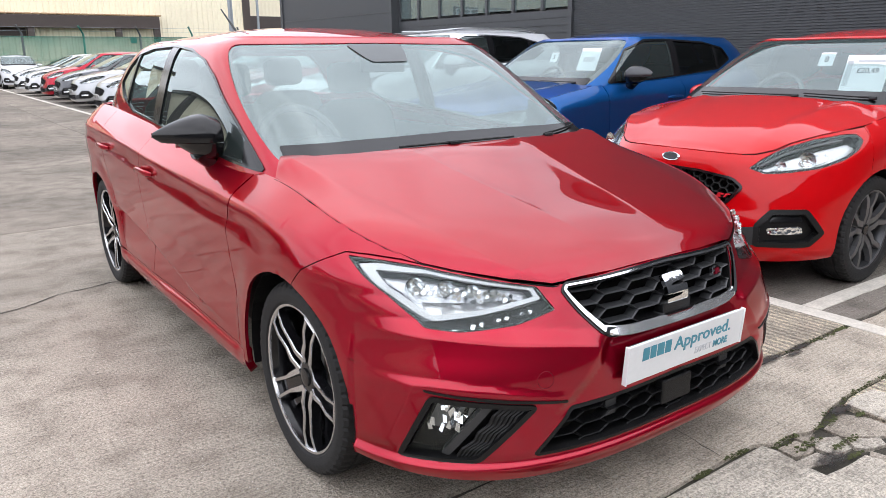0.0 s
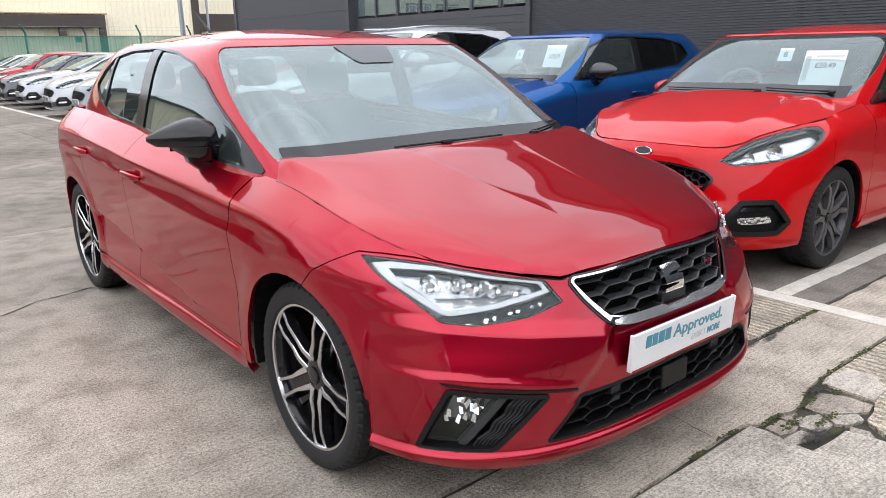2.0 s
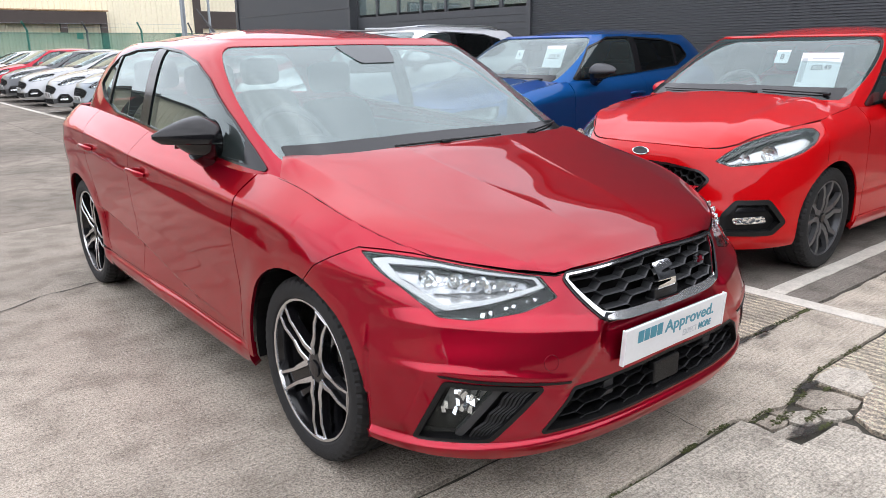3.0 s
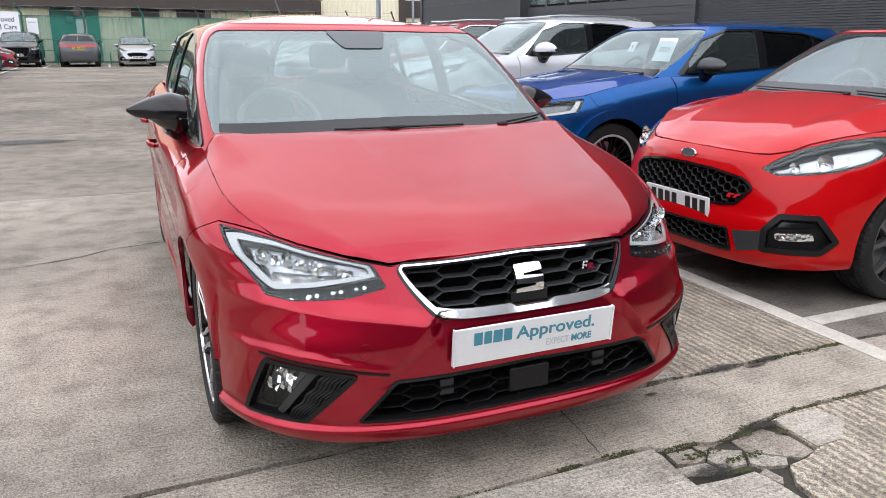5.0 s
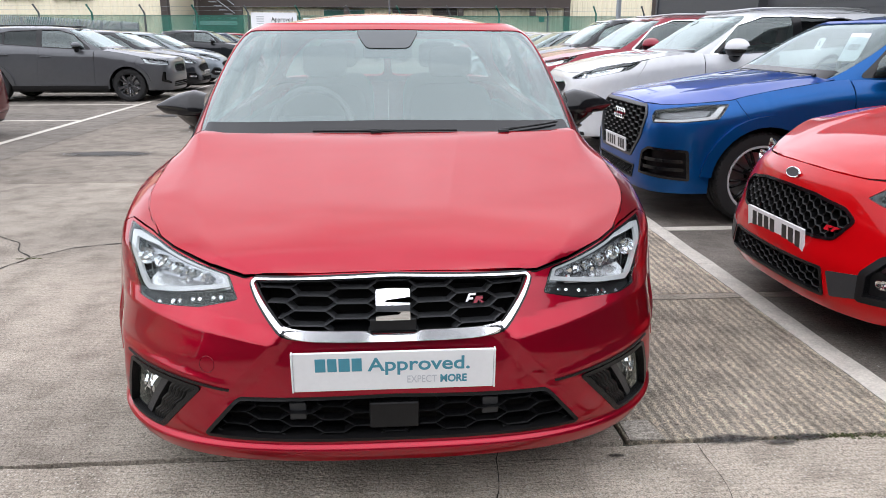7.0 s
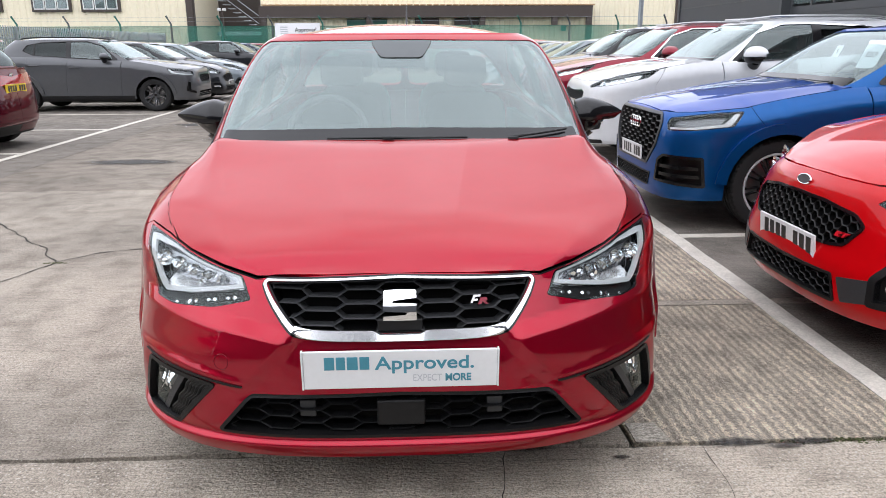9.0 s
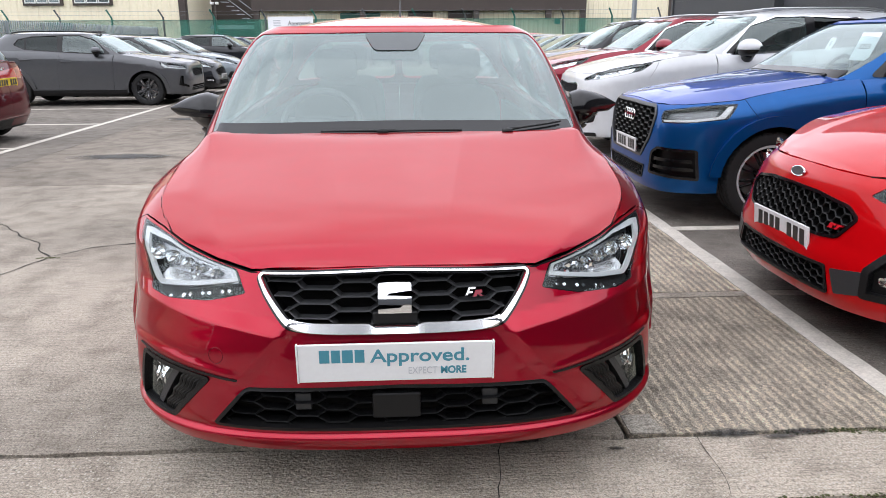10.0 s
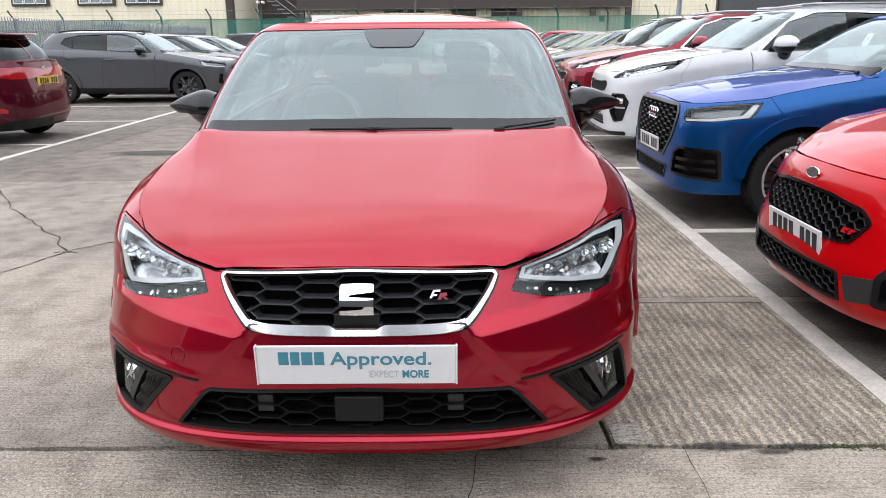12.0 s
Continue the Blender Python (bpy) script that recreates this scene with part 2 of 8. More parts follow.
def lathe(bm, profile, seg=48, axis="x", groove=None):
    """Turns (along, radius) pairs round the axis; groove(i, k) gives a radial offset."""
    rings = []
    for i, (a, r) in enumerate(profile):
        ring = []
        for k in range(seg):
            t = 2 * math.pi * k / seg
            rr = r + (groove(i, k) if groove else 0)
            c, s = rr * math.cos(t), rr * math.sin(t)
            ring.append(bm.verts.new((a, c, s) if axis == "x" else (c, s, a)))
        rings.append(ring)
    for q0, q1 in zip(rings, rings[1:]):
        for k in range(seg):
            bm.faces.new((q0[k], q0[(k + 1) % seg], q1[(k + 1) % seg], q1[k]))
    return bm


def prism(bm, poly, a0, a1, put):
    """Extrudes a 2D polygon from a0 to a1; put(u, v, a) gives the place."""
    lo = [bm.verts.new(put(u, v, a0)) for u, v in poly]
    hi = [bm.verts.new(put(u, v, a1)) for u, v in poly]
    bm.faces.new(lo[::-1])
    bm.faces.new(hi)
    for i in range(len(poly)):
        j = (i + 1) % len(poly)
        bm.faces.new((lo[i], lo[j], hi[j], hi[i]))
    return bm


def lettering(text, size, mat, parent, m, bold=0.0, name="lettering", width=None, align="LEFT"):
    """Words in the built-in font as a thin mesh."""
    cu = bpy.data.curves.new(name, "FONT")
    cu.body, cu.size, cu.extrude, cu.offset, cu.align_x = text, size, 0.0006, bold, align
    tmp = bpy.data.objects.new("tmp", cu)
    scene.collection.objects.link(tmp)
    me = bpy.data.meshes.new_from_object(tmp.evaluated_get(bpy.context.evaluated_depsgraph_get()))
    bpy.data.objects.remove(tmp)
    if width:
        xs = [v.co.x for v in me.vertices]
        k = width / (max(xs) - min(xs))
        for v in me.vertices:
            v.co.x *= k
    me.materials.clear()
    ob = part(name, me, mat, parent)
    ob.matrix_local = m
    return ob


def curve(*pts):
    """A smooth function through (t, value) pairs, level past its ends."""
    ts, vs = [p[0] for p in pts], [p[1] for p in pts]
    h = [b - a for a, b in zip(ts, ts[1:])]
    d = [(b - a) / k for a, b, k in zip(vs, vs[1:], h)]
    g = [d[0]] + [0.0 if p * q <= 0 else 2 * p * q / (p + q) for p, q in zip(d, d[1:])] + [d[-1]]

    def f(t):
        if t <= ts[0]:
            return vs[0]
        if t >= ts[-1]:
            return vs[-1]
        i = 0
        while t > ts[i + 1]:
            i += 1
        k = h[i]
        s = (t - ts[i]) / k
        return (vs[i] * (1 + 2 * s) * (1 - s) ** 2 + g[i] * k * s * (1 - s) ** 2 + vs[i + 1] * s * s * (3 - 2 * s) + g[i + 1] * k * s * s * (s - 1))
    return f


def step(a, b, t):
    t = max(0.0, min(1.0, (t - a) / (b - a)))
    return t * t * (3 - 2 * t)


def inside(px, py, poly):
    """Which of the points lie in the polygon."""
    r = np.zeros(len(px), bool)
    for (x0, y0), (x1, y1) in zip(poly, poly[1:] + poly[:1]):
        if y0 == y1:
            continue
        c = ((y0 > py) != (y1 > py)) & (px < (x1 - x0) * (py - y0) / (y1 - y0) + x0)
        r ^= c
    return r


def inset(poly, d):
    """The polygon moved inwards by d (outwards if negative)."""
    area = sum(x0 * y1 - x1 * y0 for (x0, y0), (x1, y1) in zip(poly, poly[1:] + poly[:1]))
    sg = 1 if area > 0 else -1
    out = []
    n = len(poly)
    for i in range(n):
        p0, p1, p2 = Vector(poly[i - 1]), Vector(poly[i]), Vector(poly[(i + 1) % n])
        a, b = (p1 - p0), (p2 - p1)
        if a.length < 1e-9 or b.length < 1e-9:
            out.append(tuple(p1))
            continue
        a.normalize(), b.normalize()
        na, nb = Vector((-a.y, a.x)) * sg, Vector((-b.y, b.x)) * sg
        k = max(0.35, 1 + na.dot(nb))
        out.append(tuple(p1 + (na + nb) / k * d))
    return out


from mathutils.geometry import delaunay_2d_cdt


def rounded(poly, r=0.02, n=3):
    """Rounds the polygon's corners."""
    out = []
    m = len(poly)
    for i in range(m):
        p0, p1, p2 = Vector(poly[i - 1]), Vector(poly[i]), Vector(poly[(i + 1) % m])
        a, b = p0 - p1, p2 - p1
        k = min(r, a.length * 0.45, b.length * 0.45)
        if k < 1e-6:
            out.append(tuple(p1))
            continue
        a, b = p1 + a.normalized() * k, p1 + b.normalized() * k
        for j in range(n + 1):
            s = j / n
            out.append(tuple(a * (1 - s) ** 2 + p1 * 2 * s * (1 - s) + b * s * s))
    return out


def dense(poly, d):
    out = []
    for (x0, y0), (x1, y1) in zip(poly, poly[1:] + poly[:1]):
        k = max(1, int(math.ceil(math.hypot(x1 - x0, y1 - y0) / d)))
        out += [(x0 + (x1 - x0) * j / k, y0 + (y1 - y0) * j / k) for j in range(k)]
    return out


def cut(name, surf, outline, holes, d, mat, parent, off=0.0, lip=0.012, su=1.0, gap=0.0, flip=False, label="", folds=()):
    """A panel cut out of a smooth surface: outline and holes in the surface's own coordinates (the first scaled by su to metres), edges turned in by lip; folds are lines along which the mesh is set close."""
    pol = [(u * su, v) for u, v in outline]
    if gap:
        pol = inset(pol, gap)
    hs = [[(u * su, v) for u, v in h] for h in holes]
    loops = [dense(pol, d)] + [dense(h, d) for h in hs]
    pts = [p for lp in loops for p in lp]
    edges, base = [], 0
    for lp in loops:
        edges += [(base + i, base + (i + 1) % len(lp)) for i in range(len(lp))]
        base += len(lp)
    for line in folds:
        bx, by = np.array([p[0] for p in pts]), np.array([p[1] for p in pts])
        rows = []
        for (x0, y0), (x1, y1) in zip(line, line[1:]):
            L = math.hypot(x1 - x0, y1 - y0)
            if L < 1e-6:
                continue
            m = max(1, int(L / 0.008))
            nx, ny = -(y1 - y0) / L, (x1 - x0) / L
            rows += [(x0 + (x1 - x0) * i / m + nx * o, y0 + (y1 - y0) * i / m + ny * o) for i in range(m) for o in (-0.006, 0.0, 0.006)]
        rx, ry = np.array([p[0] for p in rows]), np.array([p[1] for p in rows])
        ok = inside(rx, ry, pol)
        for h in hs:
            ok &= ~inside(rx, ry, h)
        pts = pts + [(float(x), float(y)) for x, y, o in zip(rx, ry, ok) if o and ((bx - x) ** 2 + (by - y) ** 2).min() > 0.0045 ** 2]
    us, vs = [p[0] for p in pol], [p[1] for p in pol]
    gx, gy = np.meshgrid(np.arange(min(us) + d * 0.31, max(us), d), np.arange(min(vs) + d * 0.37, max(vs), d))
    gx, gy = gx.ravel(), gy.ravel()
    if len(gx):
        bx, by = np.array([p[0] for p in pts]), np.array([p[1] for p in pts])
        ok = inside(gx, gy, pol)
        for h in hs:
            ok &= ~inside(gx, gy, h)
        gx, gy = gx[ok], gy[ok]
        if len(gx):
            near = np.array([((bx - x) ** 2 + (by - y) ** 2).min() for x, y in zip(gx, gy)]) > (0.45 * d) ** 2
            pts = pts + list(zip(gx[near].tolist(), gy[near].tolist()))
    vv, ee, ff, *_ = delaunay_2d_cdt([Vector(p) for p in pts], edges, [], 0, 1e-6)
    cx = np.array([sum(vv[i].x for i in f) / len(f) for f in ff])
    cy = np.array([sum(vv[i].y for i in f) / len(f) for f in ff])
    keep = inside(cx, cy, pol)
    for h in hs:
        keep &= ~inside(cx, cy, h)
    faces = [list(f) for f, k in zip(ff, keep) if k]
    co, no = [], []
    e = 0.004
    for p in vv:
        u, v = p.x / su, p.y
        c = surf(u, v)
        n = (surf(u + e / su, v) - surf(u - e / su, v)).cross(surf(u, v + e) - surf(u, v - e))
        n = n.normalized() if n.length > 1e-12 else Vector((0, 0, 1))
        if flip:
            n = -n
        co.append(c + n * off)
        no.append(n)
    count = {}
    out = []
    for f in faces:
        a, b, c = f[:3]
        fn = (co[b] - co[a]).cross(co[c] - co[a])
        if fn.dot(no[a] + no[b] + no[c]) < 0:
            f.reverse()
        out.append(f)
        for i in range(len(f)):
            key = (f[i], f[(i + 1) % len(f)])
            count[key] = count.get(key, 0) + 1
    nrm = [n.copy() for n in no]
    if lip:
        rim = {}
        def low(i):
            if i not in rim:
                rim[i] = (len(co), len(co) + 1)
                co.extend((co[i].copy(), co[i] - no[i] * lip))
                nrm.extend((Vector(), Vector()))
            return rim[i]
        for (a, b) in list(count):
            if (b, a) not in count:
                a0, a1 = low(a)
                b0, b1 = low(b)
                out.append([b0, a0, a1, b1])
    used = sorted({i for f in out for i in f})
    at = {i: k for k, i in enumerate(used)}
    me = bpy.data.meshes.new(name)
    me.from_pydata([co[i] for i in used], [], [[at[i] for i in f] for f in out])
    me.shade_smooth()
    me.normals_split_custom_set_from_vertices([nrm[i] for i in used])
    return part(name, me, mat, parent, label)


# ---- cars ----
class Shell:
    """The smooth outer form of a car: nose to -y, front axle at y = 0, ground at z = 0. The belt wraps the lower body, the cabin the glasshouse; both run from the nose's middle round to the tail's."""

    def __init__(self, s):
        self.s, self.wb = s, s["wb"]
        self.w, self.nose, self.nexp = curve(*s["w"]), curve(*s["nose"]), curve(*s["nexp"])
        self.tail, self.top, self.bon = curve(*s["tail"]), curve(*s["top"]), curve(*s["bon"])
        self.lean, self.relief = s.get("lean", 0.09), s.get("relief")
        self.barrel = curve((-1.0, 1.0), (self.wb * 0.35, 1.004), (self.wb * 0.75, 1.0), (self.wb, 0.985))
        self.A = 1.3
        self.crest = curve(*s["crest"]) if "crest" in s else None
        self.crest_z = curve(*s["crest_z"]) if "crest_z" in s else None
        self.T = 2 * self.A + self.wb
        self.ws, self.rs, self.wg = curve(*s["ws"]), curve(*s["rs"]), curve(*s["wg"])
        self.ng, self.y0, self.y1, self.roof_z = s.get("ng", 7.0), s["y0"], s["y1"], s["roof_z"]
        self.taper = curve((self.y0, 1.0), (self.y1, s.get("taper", 0.97)))
        self.G = 1.3
        self.TG = 2 * self.G + self.y1 - self.y0
        self.crown = s.get("crown", 0.055)
        join = [(self.raw(self.F(x, z), z)[1], z) for x, z in s["nose_top"] if x > 0.38]
        last = max(y for y, z in join)
        self.top = curve(*sorted(join), *[p for p in s["top"] if p[0] > last + 0.03])
        ys = [-0.9 + 0.04 * i for i in range(36)]
        self.xe = curve(*[(y, max(0.28, self.raw(self.S(y, self.top(y)), self.top(y))[0])) for y in ys])

    def raw(self, u, z):
        a, w = abs(u), self.w(z)
        if a <= self.A:
            p = a / self.A * math.pi / 2
            n, c, s = self.nexp(z), math.sin(p), math.cos(p)
            r = ((c / w) ** n + (s / self.nose(z)) ** n) ** (-1 / n)
            x, y = r * c, -r * s
            nx, ny = c, -s
        elif a <= self.A + self.wb:
            y = a - self.A
            x = w * self.barrel(y)
            nx, ny = 1.0, 0.0
        else:
            p = min(1.0, (a - self.A - self.wb) / self.A) * math.pi / 2
            n, c, s = 3.4, math.cos(p), math.sin(p)
            w = w * self.barrel(self.wb)
            r = ((c / w) ** n + (s / self.tail(z)) ** n) ** (-1 / n)
            x, y = r * c, self.wb + r * s
            nx, ny = c, s
        t = self.top(y)
        k = max(0.0, min(1.25, (z - t + 0.14) / 0.14))
        x -= self.lean * k * k * abs(nx) ** 1.5 * min(1.0, x / 0.5)
        return x, y, nx, ny

    def belt(self, u, z):
        x, y, nx, ny = self.raw(u, z)
        if self.relief:
            d = self.relief(x, y, z)
            x, y = x + nx * d, y + ny * d
        return Vector((-x if u < 0 else x, y, z))

    def find(self, f, goal, lo, hi):
        for _ in range(34):
            m = (lo + hi) / 2
            lo, hi = (m, hi) if f(m) < goal else (lo, m)
        return (lo + hi) / 2

    def F(self, x, z):
        return self.find(lambda u: self.raw(u, z)[0], x, 0.0, self.A)

    def S(self, y, z):
        return self.find(lambda u: self.raw(u, z)[1], y, 0.0, self.T)

    def cabin(self, u, z):
        a, w = abs(u), self.wg(z)
        if a <= self.G:
            p = a / self.G * math.pi / 2
            c, s = math.sin(p), math.cos(p)
            r = ((c / w) ** self.ng + (s / (self.y0 - self.ws(z))) ** self.ng) ** (-1 / self.ng)
            x, y = r * c, self.y0 - r * s
        elif a <= self.G + self.y1 - self.y0:
            y = self.y0 + a - self.G
            x = w * self.taper(y)
        else:
            p = min(1.0, (a - self.G - self.y1 + self.y0) / self.G) * math.pi / 2
            c, s = math.cos(p), math.sin(p)
            r = ((c / (w * self.taper(self.y1))) ** 4.5 + (s / (self.rs(z) - self.y1)) ** 4.5) ** (-1 / 4.5)
            x, y = r * c, self.y1 + r * s
        return Vector((-x if u < 0 else x, y, z))

    def CF(self, x, z):
        return self.find(lambda u: self.cabin(u, z).x, x, 0.0, self.G * 0.8)

    def CS(self, y, z):
        return self.find(lambda u: self.cabin(u, z).y, y, 0.0, self.TG)

    def bonnet(self, x, y):
        zc, ze, a = self.bon(y), self.top(y), abs(x)
        z = zc - (zc - ze) * min(1.3, a / self.xe(y)) ** 2.3
        if self.crest_z:
            xe = self.xe(y)
            xr = min(self.crest(y), 0.94 * xe)
            zr = min(zc, max(ze, self.crest_z(y)))
            if a < xr:
                z = zc - (zc - zr) * (a / xr) ** 2.1
            else:
                z = zr - (zr - ze) * min(1.4, (a - xr) / (xe - xr)) ** 1.6
            for y0, x0, y1, x1, h in self.s.get("creases", ()):
                xc = x0 + (x1 - x0) * (y - y0) / (y1 - y0)
                z += h * step(-0.62, -0.35, y) * (math.exp(-(xc - a) / 0.030) if a < xc else math.exp(-(a - xc) / 0.12))
        elif self.crest:
            k, xr, zr = step(-0.55, -0.15, y), self.crest(y), zc - 0.33 * (zc - ze)
            zk = zc - (zc - zr) * (a / xr) ** 2 if a < xr else zr - (zr - ze) * (a - xr) / max(0.03, self.xe(y) - xr)
            z += (zk - z) * k
        for x0, x1, h in self.s.get("ridges", ()):
            k = step(-0.85, 0.4, y)
            xr = x0 + (x1 - x0) * k
            z += h * (0.25 + 0.75 * step(-0.6, -0.1, y)) * math.exp(-((a - xr) / 0.055) ** 2 if a < xr else -((a - xr) / 0.13) ** 2)
        return Vector((x, y, z))

    def roof(self, x, y):
        ym = (self.ws(self.roof_z) + self.rs(self.roof_z)) / 2
        L = (self.rs(self.roof_z) - self.ws(self.roof_z)) / 2
        r = ((abs(x) / self.wg(self.roof_z)) ** 2.6 + (abs(y - ym) / L) ** 2.6)
        return Vector((x, y, self.roof_z + self.crown * max(-0.2, 1 - r ** 0.9)))

    def pol(self, pts):
        """Belt coordinates of points given as ("F", x, z) on the nose or ("S", y, z) on the side."""
        return [((self.F(a, z) if k == "F" else self.S(a, z)), z) for k, a, z in pts]


def flipped(poly):
    return [(-u, v) for u, v in poly]


def both(half):
    """A polygon across the middle from its half, given from the lower middle to the upper middle."""
    return half + [(-u, v) for u, v in reversed(half) if abs(u) > 1e-6]


def hexes(sh, poly, cw, ch, bar, deep, off, stagger=0.5, nose=0.28):
    """A honeycomb of flat bars on the belt, clipped to the polygon; cw and ch are a cell's width and height, nose the share of its slanting ends."""
    bm = bmesh.new()
    us, vs = [p[0] for p in poly], [p[1] for p in poly]
    segs = set()
    n0 = int((max(us) - min(us)) / (cw * (1 - nose))) + 3
    m0 = int((max(vs) - min(vs)) / ch) + 3
    um, vm = (min(us) + max(us)) / 2, min(vs)
    px = cw * (1 - nose)
    for i in range(-n0, n0 + 1):
        for j in range(-1, m0):
            cu, cv = um + i * px, vm + (j + (stagger if i % 2 else 0)) * ch
            h = [(cu - cw / 2, cv), (cu - cw / 2 + cw * nose, cv + ch / 2), (cu + cw / 2 - cw * nose, cv + ch / 2), (cu + cw / 2, cv), (cu + cw / 2 - cw * nose, cv - ch / 2), (cu - cw / 2 + cw * nose, cv - ch / 2)]
            for a, b in zip(h, h[1:] + h[:1]):
                key = tuple(sorted(((round(a[0], 4), round(a[1], 4)), (round(b[0], 4), round(b[1], 4)))))
                segs.add(key)
    for a, b in sorted(segs):
        ts = np.linspace(0, 1, 9)
        ok = inside(a[0] + (b[0] - a[0]) * ts, a[1] + (b[1] - a[1]) * ts, poly)
        if ok.sum() < 2:
            continue
        t0, t1 = ts[ok].min(), ts[ok].max()
        p, q = [(a[0] + (b[0] - a[0]) * t, a[1] + (b[1] - a[1]) * t) for t in (t0, t1)]
        d = Vector((q[0] - p[0], q[1] - p[1]))
        if d.length < 1e-4:
            continue
        nrm = Vector((-d.y, d.x)).normalized() * bar / 2
        ring = []
        for (u, v) in (p, q):
            c = sh.belt(u, v)
            n = (sh.belt(u + 0.004, v) - sh.belt(u - 0.004, v)).cross(Vector((0, 0, 1))).normalized()
            lo, hi = sh.belt(u - nrm.x, v - nrm.y), sh.belt(u + nrm.x, v + nrm.y)
            ring.append([bm.verts.new(w) for w in (lo - n * (off - 0.002), (lo + hi) / 2 - n * (off - 0.006) + n * 0.0, hi - n * (off - 0.002), hi - n * (off + deep), lo - n * (off + deep))])
        for k in range(5):
            bm.faces.new((ring[0][k], ring[0][(k + 1) % 5], ring[1][(k + 1) % 5], ring[1][k]))
    return bm


WHEELS = {}


def wheel_set(style, R, width):
    """Meshes of one wheel, axle along x, face to +x: (name, mesh, label, parent index)."""
    key = (style, R, width)
    if key in WHEELS:
        return WHEELS[key]
    hw = width / 2
    rim = R * {"twin": 0.772, "star": 0.735, "multi": 0.72, "plain": 0.68, "fan": 0.69}[style]
    body = {"twin": GLOSS_BLACK, "star": DARK_ALLOY, "multi": GLOSS_BLACK, "plain": ALLOY, "fan": DARK_ALLOY}[style]
    face = {"twin": MACHINED, "star": STAR_ALLOY, "multi": GLOSS_BLACK, "plain": ALLOY, "fan": MACHINED}[style]
    lipm = {"twin": MACHINED, "star": STAR_ALLOY, "multi": RIM_SILVER, "plain": ALLOY, "fan": DARK_ALLOY}[style]
    out = []

    def add(name, bm, mat, label="", up=0, ang=35):
        me = bpy.data.meshes.new(name)
        bmesh.ops.recalc_face_normals(bm, faces=bm.faces)
        bm.to_mesh(me)
        bm.free()
        me.materials.append(mat)
        me.shade_smooth()
        me.set_sharp_from_angle(angle=radians(ang))
        out.append((name, me, label, up))

    bm = lathe(bmesh.new(), [(-hw * 0.9, rim), (-hw * 0.85, rim * 0.95), (hw * 0.2, rim * 0.90), (hw * 0.72, rim * 0.925), (hw * 0.86, rim * 0.965), (hw * 0.90, rim * 0.965)], 64)
    add("wheel", bm, body, "", None)
    out[0] = ("wheel", out[0][1], "alloy wheel", None)
    bm = lathe(bmesh.new(), [(hw * 0.86, rim * (0.925 if style == "multi" else 0.958)), (hw * 0.915, rim * (0.935 if style == "multi" else 0.962)), (hw * 0.935, rim * 0.975), (hw * 0.935, rim * 0.995), (hw * 0.90, rim * 1.005)], 72)
    add("rim_lip", bm, lipm)
    seg = 216 if style in ("twin", "star", "multi") else 96
    prof = [(hw * 0.88, rim * 0.99), (hw * 0.97, rim * 1.03), (hw * 1.03, rim * 1.12), (hw * 1.02, R * 0.90), (hw * 0.97, R * 0.955), (hw * 0.86, R * 0.985), (hw * 0.70, R * 0.995), (hw * 0.60, R), (hw * 0.50, R), (hw * 0.485, R - 0.008), (hw * 0.42, R - 0.008), (hw * 0.405, R), (hw * 0.12, R), (hw * 0.10, R - 0.008), (-hw * 0.10, R - 0.008), (-hw * 0.12, R), (-hw * 0.405, R), (-hw * 0.42, R - 0.008), (-hw * 0.485, R - 0.008), (-hw * 0.5, R), (-hw * 0.86, R * 0.985), (-hw * 1.0, R * 0.93), (-hw * 1.0, rim * 1.1), (-hw * 0.88, rim * 0.99)]
    def groove(i, k):
        if i in (4, 5, 6, 7, 8, 19, 20):
            return -0.0065 if (k + (i - 4) // 2) % 4 == 0 else 0.0
        if i in (11, 12, 15, 16):
            return -0.004 if (k + i) % 6 == 0 else 0.0
        return 0.0
    add("tyre", lathe(bmesh.new(), prof, seg, groove=groove), RUBBER, "black rubber tyre", ang=25)
    bm = lathe(bmesh.new(), [(-0.02, rim * 0.25), (-0.02, rim * 0.72), (-0.045, rim * 0.72), (-0.045, rim * 0.25)], 40)
    add("brake_disc", bm, ALLOY, "grey steel brake disc")
    bm = lathe(bmesh.new(), [(hw * 0.35, 0.0), (hw * 0.35, rim * 0.30), (hw * 0.60, rim * 0.30), (hw * 0.70, rim * 0.20), (hw * 0.70, 0.0)], 32)
    add("hub", bm, body)
    bm = lathe(bmesh.new(), [(hw * 0.70, 0.0), (hw * 0.705, 0.030), (hw * 0.76, 0.029), (hw * 0.775, 0.024), (hw * 0.765, 0.0)], 28)
    add("centre_cap", bm, GLOSS_BLACK if style != "plain" else ALLOY, "dark centre cap")

    def spoke_quad(r0, r1, o0, o1, w0, w1, x0, x1, deep0, deep1, turn, bm):
        """A tapered bar from radius r0 to r1, offset sideways, its face rising from x0 to x1."""
        c, s = math.cos(turn), math.sin(turn)
        def put(r, o, x):
            return Vector((x, c * r - s * o, s * r + c * o))
        q = []
        for r, o, w, x, d in ((r0, o0, w0, x0, deep0), ((r0 + r1) / 2, (o0 + o1) / 2, (w0 + w1) / 2, (x0 + x1) / 2 + 0.006, (deep0 + deep1) / 2), (r1, o1, w1, x1, deep1)):
            q.append([bm.verts.new(put(r, o + k, xx)) for k, xx in ((-w / 2, x), (w / 2, x), (w / 2 * 1.25, x - d), (-w / 2 * 1.25, x - d))])
        for a, b in zip(q, q[1:]):
            for k in range(4):
                bm.faces.new((a[k], a[(k + 1) % 4], b[(k + 1) % 4], b[k]))
        bm.faces.new(q[0])
        bm.faces.new(q[-1][::-1])
        return bm

